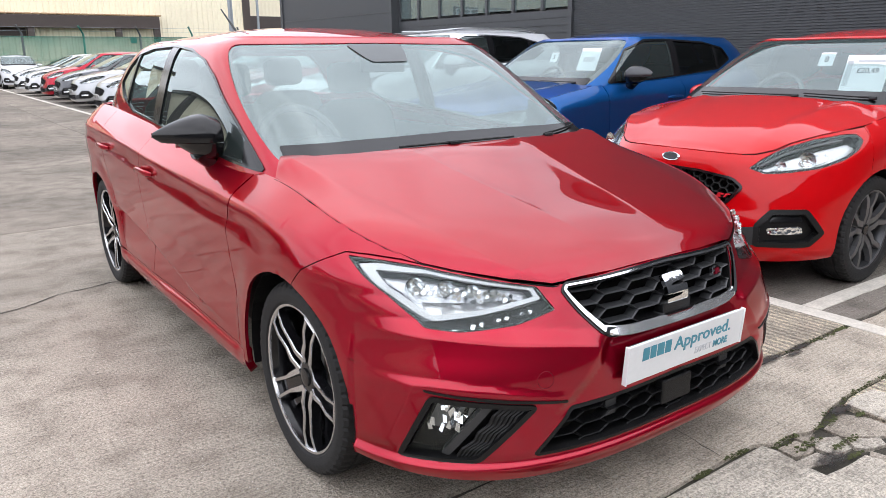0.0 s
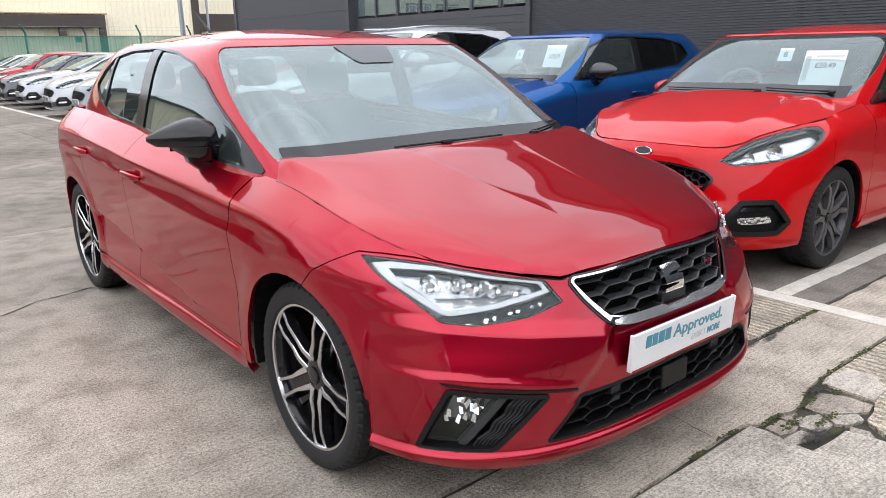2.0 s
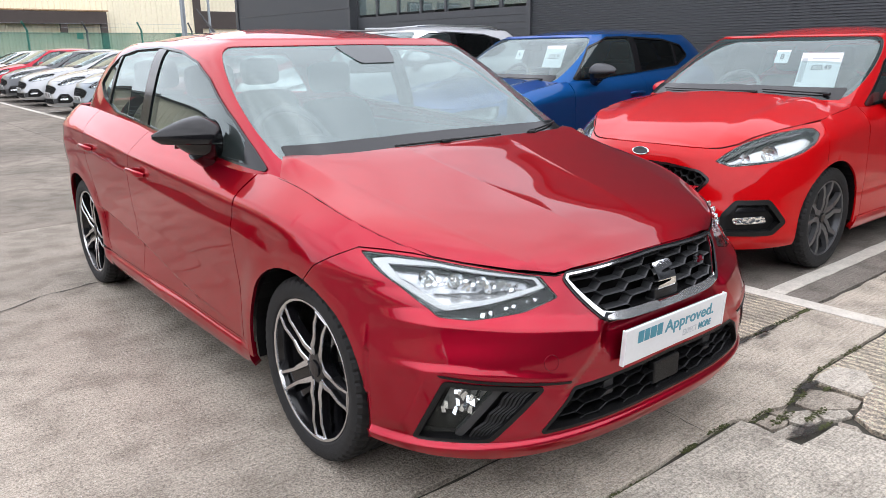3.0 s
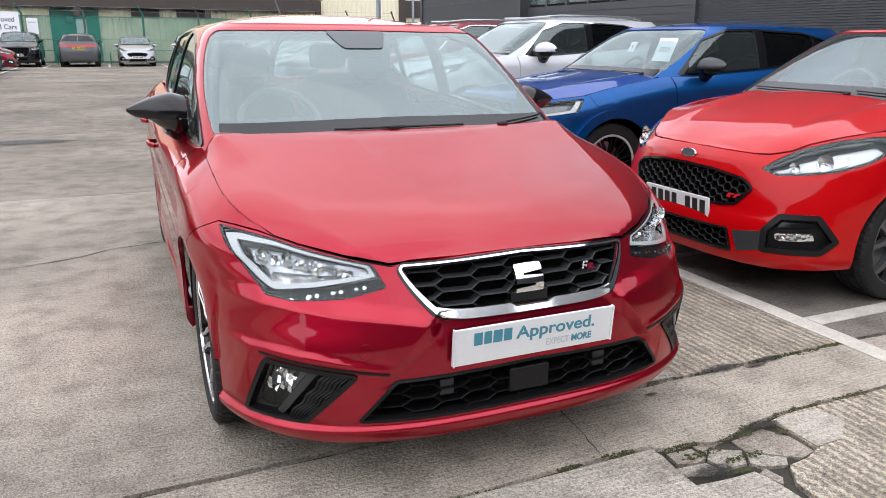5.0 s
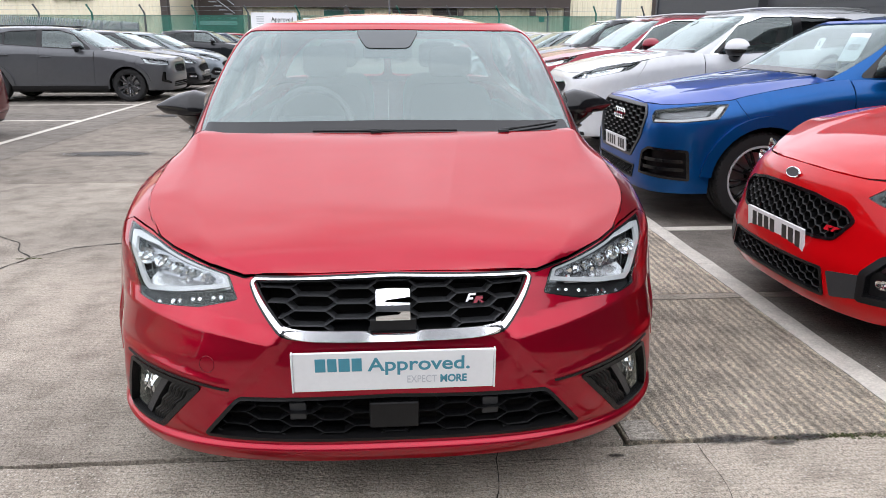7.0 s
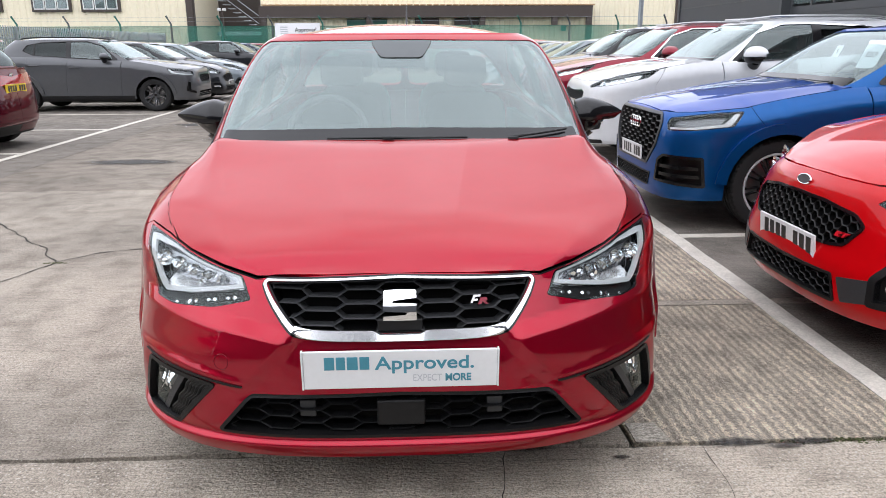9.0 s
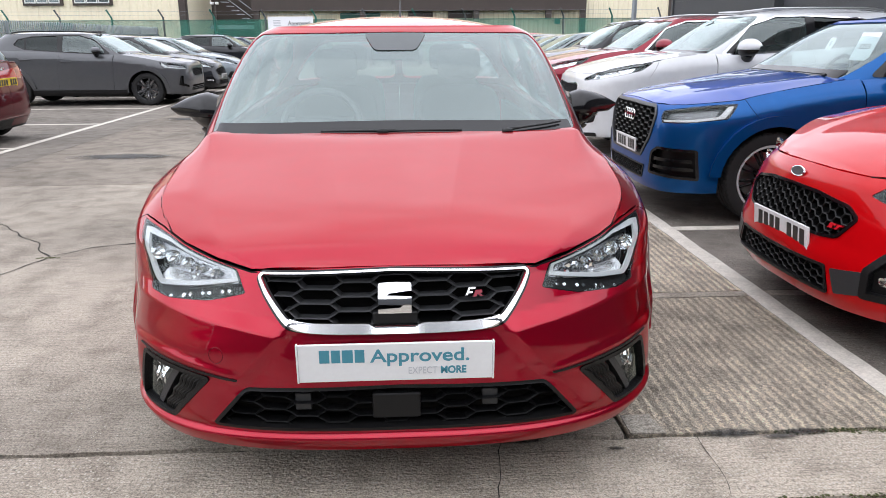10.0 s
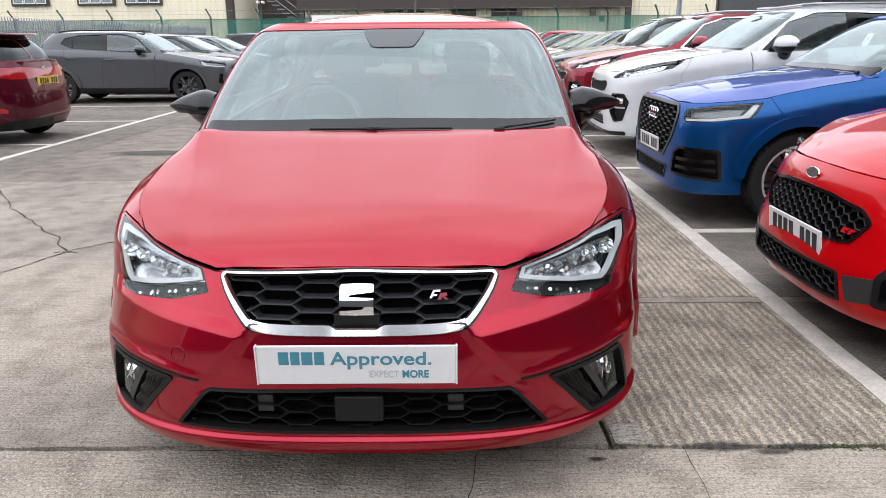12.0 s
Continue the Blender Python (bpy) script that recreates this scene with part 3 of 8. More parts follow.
    n = {"twin": 5, "star": 5, "multi": 10, "plain": 5, "fan": 5}[style]
    f0, f1 = hw * 0.70, hw * 0.90
    for i in range(n):
        t = 2 * math.pi * (i + 0.28) / n
        web, fc = bmesh.new(), bmesh.new()
        if style == "twin":
            for sgn in (-1, 1):
                spoke_quad(rim * 0.16, rim * 0.52, sgn * 0.031, sgn * 0.023, 0.022, 0.014, f0 - 0.002, f1 - 0.008, 0.034, 0.030, t, web)
                spoke_quad(rim * 0.52, rim * 0.965, sgn * 0.023, sgn * 0.031, 0.014, 0.012, f1 - 0.008, f1 - 0.004, 0.030, 0.026, t, web)
                spoke_quad(rim * 0.17, rim * 0.52, sgn * 0.029, sgn * 0.023, 0.020, 0.011, f0 + 0.0015, f1 - 0.0045, 0.004, 0.004, t, fc)
                spoke_quad(rim * 0.52, rim * 0.968, sgn * 0.023, sgn * 0.031, 0.011, 0.0085, f1 - 0.0045, f1 - 0.0005, 0.004, 0.004, t, fc)
            spoke_quad(rim * 0.935, rim * 0.968, 0.0, 0.0, 0.062, 0.064, f1 - 0.0012, f1 - 0.0008, 0.004, 0.004, t, fc)
            spoke_quad(rim * 0.15, rim * 0.95, 0.0, 0.0, 0.046, 0.052, f0 - 0.016, f1 - 0.020, 0.012, 0.010, t, web)
            spoke_quad(rim * 0.40, rim * 0.95, 0.052, 0.070, 0.010, 0.030, f0 - 0.030, f1 - 0.030, 0.02, 0.02, t, web)
        elif style == "star":
            for sgn in (-1, 1):
                spoke_quad(rim * 0.14, rim * 0.60, sgn * 0.024, sgn * 0.021, 0.032, 0.030, f0, f1 - 0.008, 0.03, 0.03, t, fc)
                spoke_quad(rim * 0.55, rim * 0.965, sgn * 0.021, sgn * 0.064, 0.032, 0.028, f1 - 0.007, f1 - 0.002, 0.03, 0.026, t, fc)
            spoke_quad(rim * 0.15, rim * 0.62, 0.0, 0.0, 0.03, 0.02, f0 - 0.02, f1 - 0.03, 0.015, 0.015, t, web)
        elif style == "multi":
            for sgn in (-1, 1):
                spoke_quad(rim * 0.16, rim * 0.965, sgn * 0.006, sgn * 0.024, 0.012, 0.011, f0, f1 - 0.004, 0.03, 0.024, t, fc)
            spoke_quad(rim * 0.16, rim * 0.5, 0.0, 0.0, 0.02, 0.02, f0 - 0.01, f1 - 0.02, 0.02, 0.02, t, web)
        elif style == "fan":
            spoke_quad(rim * 0.15, rim * 0.965, -0.01, -0.045, 0.045, 0.055, f0, f1 - 0.006, 0.03, 0.026, t, web)
            spoke_quad(rim * 0.35, rim * 0.965, 0.012, 0.05, 0.020, 0.03, f0, f1 - 0.008, 0.03, 0.026, t, web)
            spoke_quad(rim * 0.4, rim * 0.96, -0.012, -0.045, 0.008, 0.012, f0 + 0.008, f1 + 0.001, 0.004, 0.004, t, fc)
        else:
            spoke_quad(rim * 0.15, rim * 0.965, 0.0, 0.0, 0.050, 0.075, f0, f1 - 0.004, 0.03, 0.026, t, fc)
            spoke_quad(rim * 0.2, rim * 0.9, 0.0, 0.0, 0.02, 0.02, f0 - 0.02, f1 - 0.03, 0.02, 0.02, t, web)
        add("spoke", web, body)
        k = len(out) - 1
        add("spoke_face", fc, face, "bright machined spoke face" if style in ("twin", "fan") else "", up=k)
        if style not in ("plain",):
            bm = lathe(bmesh.new(), [(f0 - 0.012, 0.0), (f0 - 0.012, 0.009), (f0 - 0.002, 0.008), (f0 - 0.002, 0.0)], 8)
            a = t + math.pi / n
            bmesh.ops.translate(bm, verts=bm.verts, vec=(-0.004, math.cos(a) * rim * 0.23, math.sin(a) * rim * 0.23))
            if n == 5:
                add("wheel_bolt", bm, DARK_ALLOY)
            else:
                bm.free()
    WHEELS[key] = out
    return out


def fit_wheel(car, style, R, width, x, y, turn=0.0):
    obs = []
    for name, me, label, up in wheel_set(style, R, width):
        ob = new(name, me)
        ob.parent = car if up is None else obs[0]
        if label:
            tagged(ob, label)
        if up is None:
            ob.matrix_local = pose(x, y, R, 0, 0, (0 if x > 0 else 180) + turn) @ pose(0, 0, 0, 0 if x > 0 else 44.8)
        obs.append(ob)


def plate_bars(parent, m, yellow=False, w=0.52, h=0.111):
    """A registration plate with its characters as plain bars; m puts its face towards -y."""
    p = part("number_plate", boxed(-w / 2, w / 2, -0.004, 0.008, -h / 2, h / 2, bevel=0.003), PLATE_YELLOW if yellow else PLATE_WHITE, parent, "yellow plate with black bars" if yellow else "white plate with black bars")
    p.matrix_local = m
    for i in range(7):
        x = -w * 0.40 + w * (i + (0.9 if i > 3 else 0)) * 0.112
        part("plate_mark", boxed(x, x + w * 0.078, -0.0055, -0.003, -h * 0.34, h * 0.34, bevel=0.0008), INK, p)
    return p


def mirror_pod(parent, x, y, z, mat, base, side, pointed=1.0, sc=1.0):
    """A door mirror: shell tapering outwards, dark lower shell, glass and foot."""
    def grid(zmin, zmax, grow):
        bm = bmesh.new()
        rows = []
        for i in range(15):
            s = i / 14
            lx = 0.235 * s * (0.78 if zmax < 0 else 1.0)
            k = max(0.04, (1 - ((s - 0.30) / 0.72) ** 2)) ** 0.5 if s > 0.30 else max(0.05, 1 - ((0.30 - s) / 0.34) ** 2) ** 0.5
            k = k * (1 - 0.62 * pointed * max(0, s - 0.30))
            if pointed > 0.8:
                k = 0.88 + 0.6 * s if s < 0.2 else max(0.05, 1 - ((s - 0.2) / 0.84) ** 1.5)
            row = []
            for j in range(13):
                t = math.pi * j / 12
                dy = -0.105 * k * math.sin(t) ** 0.8
                dz = (0.090 if pointed > 0.8 else 0.078) * k * math.cos(t) + 0.022 * pointed * s - 0.004
                dz = max(zmin, min(zmax, dz))
                row.append(bm.verts.new((side * lx * sc, (dy * grow + 0.03 * s) * sc, dz * sc)))
            rows.append(row)
        for a, b in zip(rows, rows[1:]):
            for j in range(12):
                bm.faces.new((a[j], a[j + 1], b[j + 1], b[j]))
        bmesh.ops.holes_fill(bm, edges=[e for e in bm.edges if e.is_boundary], sides=0)
        return bm
    pod = smooth(part("door_mirror", grid(-0.012, 0.2, 1.0), mat, parent, "door mirror housing"), 50)
    pod.matrix_local = pose(x, y, z)
    smooth(part("lower_shell", grid(-0.2, -0.015, 0.97), base, pod), 50)
    part("mirror_glass", boxed(*sorted((side * 0.03 * sc, side * 0.15 * sc)), 0.026 * sc, 0.030 * sc, -0.035 * sc, 0.045 * sc, bevel=0.001), CHROME, pod)
    smooth(part("mirror_foot", tube(bmesh.new(), [(side * 0.065 * sc, 0.0, -0.045 * sc), (side * 0.035 * sc, 0.008, -0.075 * sc), (side * 0.0 * sc, 0.015, -0.105 * sc), (-side * 0.04 * sc, 0.02, -0.120 * sc)], [0.046 * sc, 0.042 * sc, 0.036 * sc, 0.034 * sc], 10, 1.2), base, pod))
    return pod


def seat(parent, x, y, z):
    def pad(w, d, h, m):
        bm = bmesh.new()
        bmesh.ops.create_uvsphere(bm, u_segments=24, v_segments=14, radius=1.0)
        for v in bm.verts:
            q = [math.copysign(abs(c) ** 0.42, c) for c in v.co]
            v.co = m @ Vector((q[0] * w / 2, q[1] * d / 2, h / 2 + q[2] * h / 2))
        return bm
    s = smooth(part("seat", pad(0.50, 0.50, 0.16, pose(x, y, z)), CLOTH, parent, "dark cloth seat"), 60)
    smooth(part("backrest", pad(0.48, 0.15, 0.60, pose(x, y + 0.24, z + 0.08, -14)), CLOTH, s), 60)
    smooth(part("headrest", pad(0.25, 0.10, 0.17, pose(x, y + 0.40, z + 0.70, -8)), CLOTH, s), 60)


def build_car(s):
    """A car from its form and details. Returns the thing, standing at the origin."""
    sh = Shell(s)
    car = thing(s["name"], s["label"], "car", s.get("group", ""))
    d, paint, R, wb = s.get("grain", 0.06), s["paint"], s["R"], s["wb"]
    ra, zb = s.get("arch", R + 0.045), s["low"]
    B, C = sh.belt, sh.cabin
    shut_y = s.get("shut_y", -0.12)

    def arch(yh, y_from, y_to, n=22):
        pts = []
        for i in range(n + 1):
            t = math.pi * i / n
            y, z = yh - ra * math.cos(t), R + ra * math.sin(t)
            if y_from <= y <= y_to:
                pts.append((sh.S(y, z), z))
        return pts
    a_lo = lambda yh, sg, z: (sh.S(yh + sg * ra * 0.99, z), z)
    nose_top = [(sh.F(x, z) if x else 0.0, z) for x, z in s["nose_top"]]
    shut, over = sh.pol(s["shut"]), sh.pol(s.get("lamp_top", ()))
    lamp = rounded(sh.pol(s["lamp"]), 0.012)
    holes = [lamp, flipped(lamp)]
    grilles, fogs = [], []
    for g in s.get("grilles", ()):
        q = rounded(both([(sh.F(x, z) if x else 0.0, z) for x, z in g["half"]]), g.get("r", 0.015))
        grilles.append((g, q))
        holes.append(q)
    for g in s.get("fogs", ()):
        q = rounded(sh.pol(g["poly"]), g.get("r", 0.015))
        fogs.append((g, q))
        holes += [q, flipped(q)]
    za = R + math.sqrt(ra * ra - shut_y * shut_y)
    corner = (sh.S(shut_y, za), za)
    fr = arch(0, -9, shut_y - 0.01) + [corner]
    bump = [(0.0, zb), (sh.F(0.35, zb), zb), (sh.F(0.6, zb), zb), a_lo(0, -1, zb + 0.02)] + fr + shut + over + nose_top
    folds = [sh.pol(f) for f in s.get("folds", ())]
    side = [sh.pol(f) for f in s.get("side_folds", ())]
    cut("front_bumper", B, both(bump), holes, s.get("fine", d), paint, car, gap=0.0015, lip=0.02, folds=folds + [flipped(f) for f in folds])
    shut_line = s["shut"][-1]
    yt = shut_line[1] if shut_line[0] == "S" else -0.5
    if over:
        yt = B(*nose_top[0]).y + 0.02
    yb = s["door_y"]
    top_edge = [y for y in np.arange(yb - 0.04, yt + 0.03, -0.06)]
    for sd in (1, -1):
        m = (lambda p: p) if sd > 0 else flipped
        wing = [corner] + arch(0, shut_y + 0.01, 9) + [a_lo(0, 1, zb + 0.05), (sh.S(yb + 0.03, zb + 0.05), zb + 0.05), (sh.S(yb, 0.7), 0.7), (sh.S(yb - 0.02, sh.top(yb) + 0.008), sh.top(yb) + 0.008)]
        wing += [(sh.S(y, sh.top(y) + 0.004), sh.top(y) + 0.004) for y in top_edge] + (nose_top[:1] if over else []) + over[::-1] + shut[::-1]
        sf = [m(f) for f in side]
        cut("wing", B, m(wing), [], d, paint, car, gap=0.0018, folds=sf)
        d0, d1, d2 = yb, s["door_mid"], s["door_end"]
        zs = s.get("sill", 0.27)
        ytop = lambda a, b: [(sh.S(y, sh.top(y) - 0.002), sh.top(y) - 0.002) for y in np.linspace(a, b, 7)]
        front = [(sh.S(d0 + 0.03, zs), zs), (sh.S(d1 + 0.06, zs), zs), (sh.S(d1 + 0.05, 0.65), 0.65)] + ytop(d1 - 0.01, d0 - 0.01) + [(sh.S(d0, 0.7), 0.7)]
        cut("door", B, m(front), [], d, paint, car, gap=0.0018, folds=sf)
        rear_arch = [p for p in arch(wb, -9, wb - 0.05) if True]
        rear_low = (sh.S(min(d2 - 0.17, wb - ra), zs), zs)
        rear = [(sh.S(d1 + 0.06, zs), zs), rear_low] + [(sh.S(d2 - 0.06, 0.55), 0.55), (sh.S(d2, 0.72), 0.72)] + ytop(d2 + 0.08, d1 - 0.01) + [(sh.S(d1 + 0.05, 0.65), 0.65)]
        cut("door", B, m(rear), [], d, paint, car, gap=0.0018, folds=sf)
        sill = [(sh.S(ra + 0.03, zb), zb), (sh.S(wb - ra * 0.99, zb), zb), (sh.S(wb - ra * 0.99, zs), zs), (sh.S(ra + 0.03, zs), zs)]
        cut("sill", B, m(sill), [], d, s.get("sill_mat") or s.get("clad") or paint, car, off=0.006 if not side else 0.001, lip=0.03, folds=sf)
        quarter = [rear_low] + [p for p in arch(wb, -9, 9) if p[1] > zs]
        quarter += [a_lo(wb, 1, zb + 0.04), (sh.T, zb + 0.04), (sh.T, sh.top(9) + 0.01)] + ytop(wb + 0.45, d2 + 0.08) + [(sh.S(d2, 0.72), 0.72), (sh.S(d2 - 0.06, 0.55), 0.55)]
        cut("rear_quarter", B, m(quarter), [], d, paint, car, gap=0.0018, folds=sf)
        if s.get("clad"):
            for yh in (0, wb):
                ring = []
                for rr in (ra - 0.004, ra + 0.07):
                    pts = []
                    for i in range(17):
                        t = math.pi * (0.02 + 0.96 * i / 16)
                        z = R + rr * math.sin(t)
                        pts.append((sh.S(yh - rr * math.cos(t), z), z))
                    ring.append(pts)
                cut("arch_trim", B, m(ring[0] + ring[1][::-1]), [], d * 0.7, s["clad"], car, off=0.027, lip=0.031)
        tl = rounded(sh.pol(s["tail_lamp"]), 0.02)
        cut("tail_lamp", B, m(tl), [], d, RED_LENS, car, off=0.006, lip=0.02, label="red tail lamp")
        for yh in (0, wb):
            bm = bmesh.new()
            rows = []
            for i in range(17):
                t = math.pi * (-0.06 + 1.12 * i / 16)
                p = (yh - (ra + 0.012) * math.cos(t), max(zb, R + (ra + 0.012) * math.sin(t)))
                rows.append([bm.verts.new((sd * xx, p[0], p[1])) for xx in (max(0.52, min(sh.w(R + 0.1), sh.raw(sh.S(p[0], p[1]), p[1])[0]) - 0.014), 0.50)])
            for a, b in zip(rows, rows[1:]):
                bm.faces.new((a[0], a[1], b[1], b[0]))
            bm.faces.new([r[1] for r in rows])
            part("arch_liner", bm, BLACK_PLASTIC, car)
            fit_wheel(car, s["wheel"], R, s.get("tyre_w", 0.215), sd * (sh.w(R) - 0.5 * s.get("tyre_w", 0.215) - s.get("tuck", 0.012)), yh)
        # lamp
        pol = m(lamp)
        bez = cut("headlamp", B, inset(pol, -0.002), [], d * 0.7, s.get("lamp_dark", DARK_ALLOY), car, off=-0.055, lip=0.0, label="headlamp with clear lens and dark housing")
        cut("bezel", B, inset(pol, -0.001), [inset(pol, s.get("bezel_w", 0.006))], d * 0.7, GLOSS_BLACK, bez, off=-0.004, lip=0.05)
        lens = cut("lens", B, inset(pol, 0.001), [], d * 0.7, LENS, bez, off=0.0015, lip=0.0)
        lens.visible_shadow = False
        for g in s.get("lamp_parts", ()):
            q = m(rounded(sh.pol(g["poly"]), g.get("r", 0.008)))
            hs = [m(rounded(sh.pol(g["hole"]), 0.005))] if g.get("hole") else []
            cut(g["name"], B, q, hs, d * 0.5, g["mat"], bez, off=-g["deep"], lip=g.get("lip", 0.015))
        for x, z, r, deep in s.get("bowls", ()):
            u = sd * sh.F(x, z)
            c = B(u, z)
            n = (B(u + 0.004, z) - B(u - 0.004, z)).cross(Vector((0, 0, 1))).normalized()
            n = (n * 0.35 + Vector((0, -0.9, 0))).normalized()
            bm = bmesh.new()
            lathe(bm, [(0.0, 0.002), (0.002, r * 0.4), (0.010, r * 0.75), (0.024, r), (0.027, r * 1.06)], 20, axis="z")
            bmesh.ops.transform(bm, matrix=Matrix.Translation(c - n * deep) @ n.to_track_quat("Z", "Y").to_matrix().to_4x4(), verts=bm.verts)
            smooth(part("reflector", bm, REFLECTOR, bez))
        for g, q in fogs:
            q = m(q)
            fb = cut("fog_housing", B, inset(q, -0.002), [], d * 0.7, g.get("back", BLACK_PLASTIC), car, off=-g.get("deep", 0.04), lip=0.0, label="black fog lamp housing")
            cut("fog_surround", B, inset(q, -0.004), [inset(q, g.get("rim", 0.014))], d * 0.6, g.get("frame", BLACK_PLASTIC), fb, off=0.005, lip=0.05)
            for k in g.get("parts", ()):
                kq = m(rounded(sh.pol(k["poly"]), k.get("r", 0.008)))
                o = cut(k["name"], B, kq, [], d * 0.6, k["mat"], fb, off=-k["deep"], lip=k.get("lip", 0.012))
                if k["mat"] is LENS:
                    o.visible_shadow = False
        for k in s.get("appliques", ()):
            cut(k["name"], B, m(rounded(sh.pol(k["poly"]), k.get("r", 0.01))), [], d * 0.6, k["mat"], car, off=k["off"], lip=k.get("lip", 0.012))
    # grilles
    for g, q in grilles:
        # near-black sheet puts the shade of the duct behind the bars
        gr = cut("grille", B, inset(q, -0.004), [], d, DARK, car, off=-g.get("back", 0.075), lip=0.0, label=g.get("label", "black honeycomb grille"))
        wall = cut("grille_duct", B, inset(q, -0.002), [inset(q, 0.004)], d, BLACK_PLASTIC, gr, off=-0.004, lip=0.07)
        if g.get("frame"):
            cut("grille_frame", B, inset(q, -g["frame"][1]), [inset(q, g["frame"][2])], d * 0.6, g["frame"][0], gr, off=g.get("proud", 0.006), lip=0.03)
        if g.get("cell"):
            mesh = hexes(sh, q, *g["cell"], g.get("nosecut", 0.28) and 0.5, g.get("nosecut", 0.28))
            part("grille_mesh", mesh, g.get("mesh_mat", BLACK_PLASTIC), gr)
        for z in g.get("slats", ()):
            pts = [u for u in np.linspace(min(p[0] for p in q), max(p[0] for p in q), 25) if inside(np.array([u]), np.array([z]), q)[0]]
            if len(pts) > 2:
                part("slat", tube(bmesh.new(), [B(u, z) + Vector((0, 0.012, 0)) for u in pts], 0.007, 6), g.get("mesh_mat", BLACK_PLASTIC), gr)
    # bonnet
    edge = [(u, z) for u, z in nose_top[::-1]] + [(sh.S(y, sh.top(y)), sh.top(y)) for y in [q for q in top_edge[::-1] if q < s["bon_end"] - 0.04] + [s["bon_end"] - 0.02]]
    half = [(B(u, z).x, B(u, z).y) for u, z in edge]
    zr = s["ws"][0][0] + s.get("base_dz", 0.03)
    back = []
    xl = half[-1][0]
    for x in (xl * 0.93, xl * 0.8, xl * 0.6, xl * 0.3, 0.0):
        back.append((x, C(sh.CF(x, zr) if x else 0.0, zr).y - 0.006))
    half = half + back
    outline = half + [(-x, y) for x, y in reversed(half) if x > 1e-6]
    if abs(half[0][0]) < 1e-6:
        outline = half + [(-x, y) for x, y in reversed(half[1:]) if x > 1e-6]
    crest = [(x, y) for y, x in s.get("crest", ())]
    cut("bonnet", sh.bonnet, outline, [], d, paint, car, gap=0.003, lip=0.02, folds=[[(k * x, y) for x, y in line] for line in [crest] + [[(x0, y0), (x1, y1)] for y0, x0, y1, x1, h in s.get("creases", ())] for k in (1, -1) if line])
    # near-black tube paints the shade inside the bonnet gap
    for sd in (1, -1):
        line = [(x, y) for x, y in half[:-5] if x > 0.36]
        seam = [Vector((sd * x, y, sh.bonnet(x, y).z - 0.0026)) for x, y in line]
        part("bonnet_seal", tube(bmesh.new(), seam, 0.0028, 6), DARK, car, "black rubber seal in the bonnet gap")
    cowl = [(x, y - 0.01) for x, y in back] + [(-x, y - 0.01) for x, y in reversed(back[:-1])]
    cowl += [(-x, y + 0.10) for x, y in back[:-1]] + [(x, y + 0.10) for x, y in reversed(back)]
    cut("cowl", lambda x, y: Vector((x, y, sh.bonnet(x, y).z - 0.030)), cowl, [], d, BLACK_PLASTIC, car, lip=0.02)
    # glasshouse
    zt, TG = sh.roof_z, sh.TG
    us = list(np.linspace(-TG, TG, 61))
    def base(u):
        y = C(u, 1.0).y
        return sh.top(y) - 0.03 if y > s["bon_end"] + 0.18 else min(sh.top(y) - 0.03, sh.top(s["bon_end"]) - 0.02)
    scr = rounded(both([(0.0, s["scr"][0]), (sh.CF(s["scr"][1], s["scr"][0]), s["scr"][0]), (sh.CF(s["scr"][2], s["scr"][3]), s["scr"][3]), (0.0, s["scr"][3] + 0.006)]), 0.05, 4)
    dlo = rounded([(sh.CS(y, z), z) for y, z in s["dlo"]], 0.02)
    rear_z0, rear_z1 = s.get("rear_glass", (sh.top(9) + 0.02, zt - 0.06))
    rg = rounded([(TG - 0.02, rear_z0), (TG - 0.02, rear_z1), (TG - 0.52, rear_z1), (TG - 0.62, rear_z0)], 0.04)
    cut("cabin_frame", C, [(u, base(u)) for u in us] + [(u, zt) for u in us[::-1]], [scr, dlo, flipped(dlo), rg, flipped(rg)], d, paint, car, lip=0.02)
    plan = [C(u, zt) for u in np.linspace(0, TG, 30)]
    rp = [(p.x, p.y) for p in plan]
    rp = rp + [(-x, y) for x, y in reversed(rp) if x > 1e-4]
    cut("roof", sh.roof, rp, [], d, s.get("roof_mat", paint), car, lip=0.0)
    cut("headlining", lambda x, y: sh.roof(x, y) - Vector((0, 0, 0.035)), inset(rp, 0.03), [], 0.15, HEADLINING, car, lip=0.0)
    ws = cut("windscreen", C, inset(scr, -0.003), [], d, s.get("screen", SCREEN_CLEAR), car, off=-0.003, lip=0.0, label="windscreen glass")
    cut("screen_border", C, inset(scr, -0.006), [rounded(inset(scr, s.get("frit", 0.035)), 0.03)], d, GLOSS_BLACK, ws, off=-0.007, lip=0.0)
    w2 = rounded(both([(0.0, s["scr"][0] - 0.002), (sh.CF(s["scr"][1] - 0.012, s["scr"][0]), s["scr"][0] - 0.002), (sh.CF(s["scr"][1] - 0.022, s["scr"][0] + 0.068), s["scr"][0] + 0.068), (0.0, s["scr"][0] + 0.074)]), 0.01)
    cut("screen_band", C, w2, [], d, GLOSS_BLACK, ws, off=0.001, lip=0.0)
    sensor = rounded(both([(0.0, s["scr"][3] - 0.075), (sh.CF(0.09, s["scr"][3] - 0.075), s["scr"][3] - 0.075), (sh.CF(0.14, s["scr"][3]), s["scr"][3]), (0.0, s["scr"][3])]), 0.02)
    if s.get("sensor"):
        cut("sensor_panel", C, sensor, [], d, FRIT_GREY, ws, off=0.001, lip=0.0)
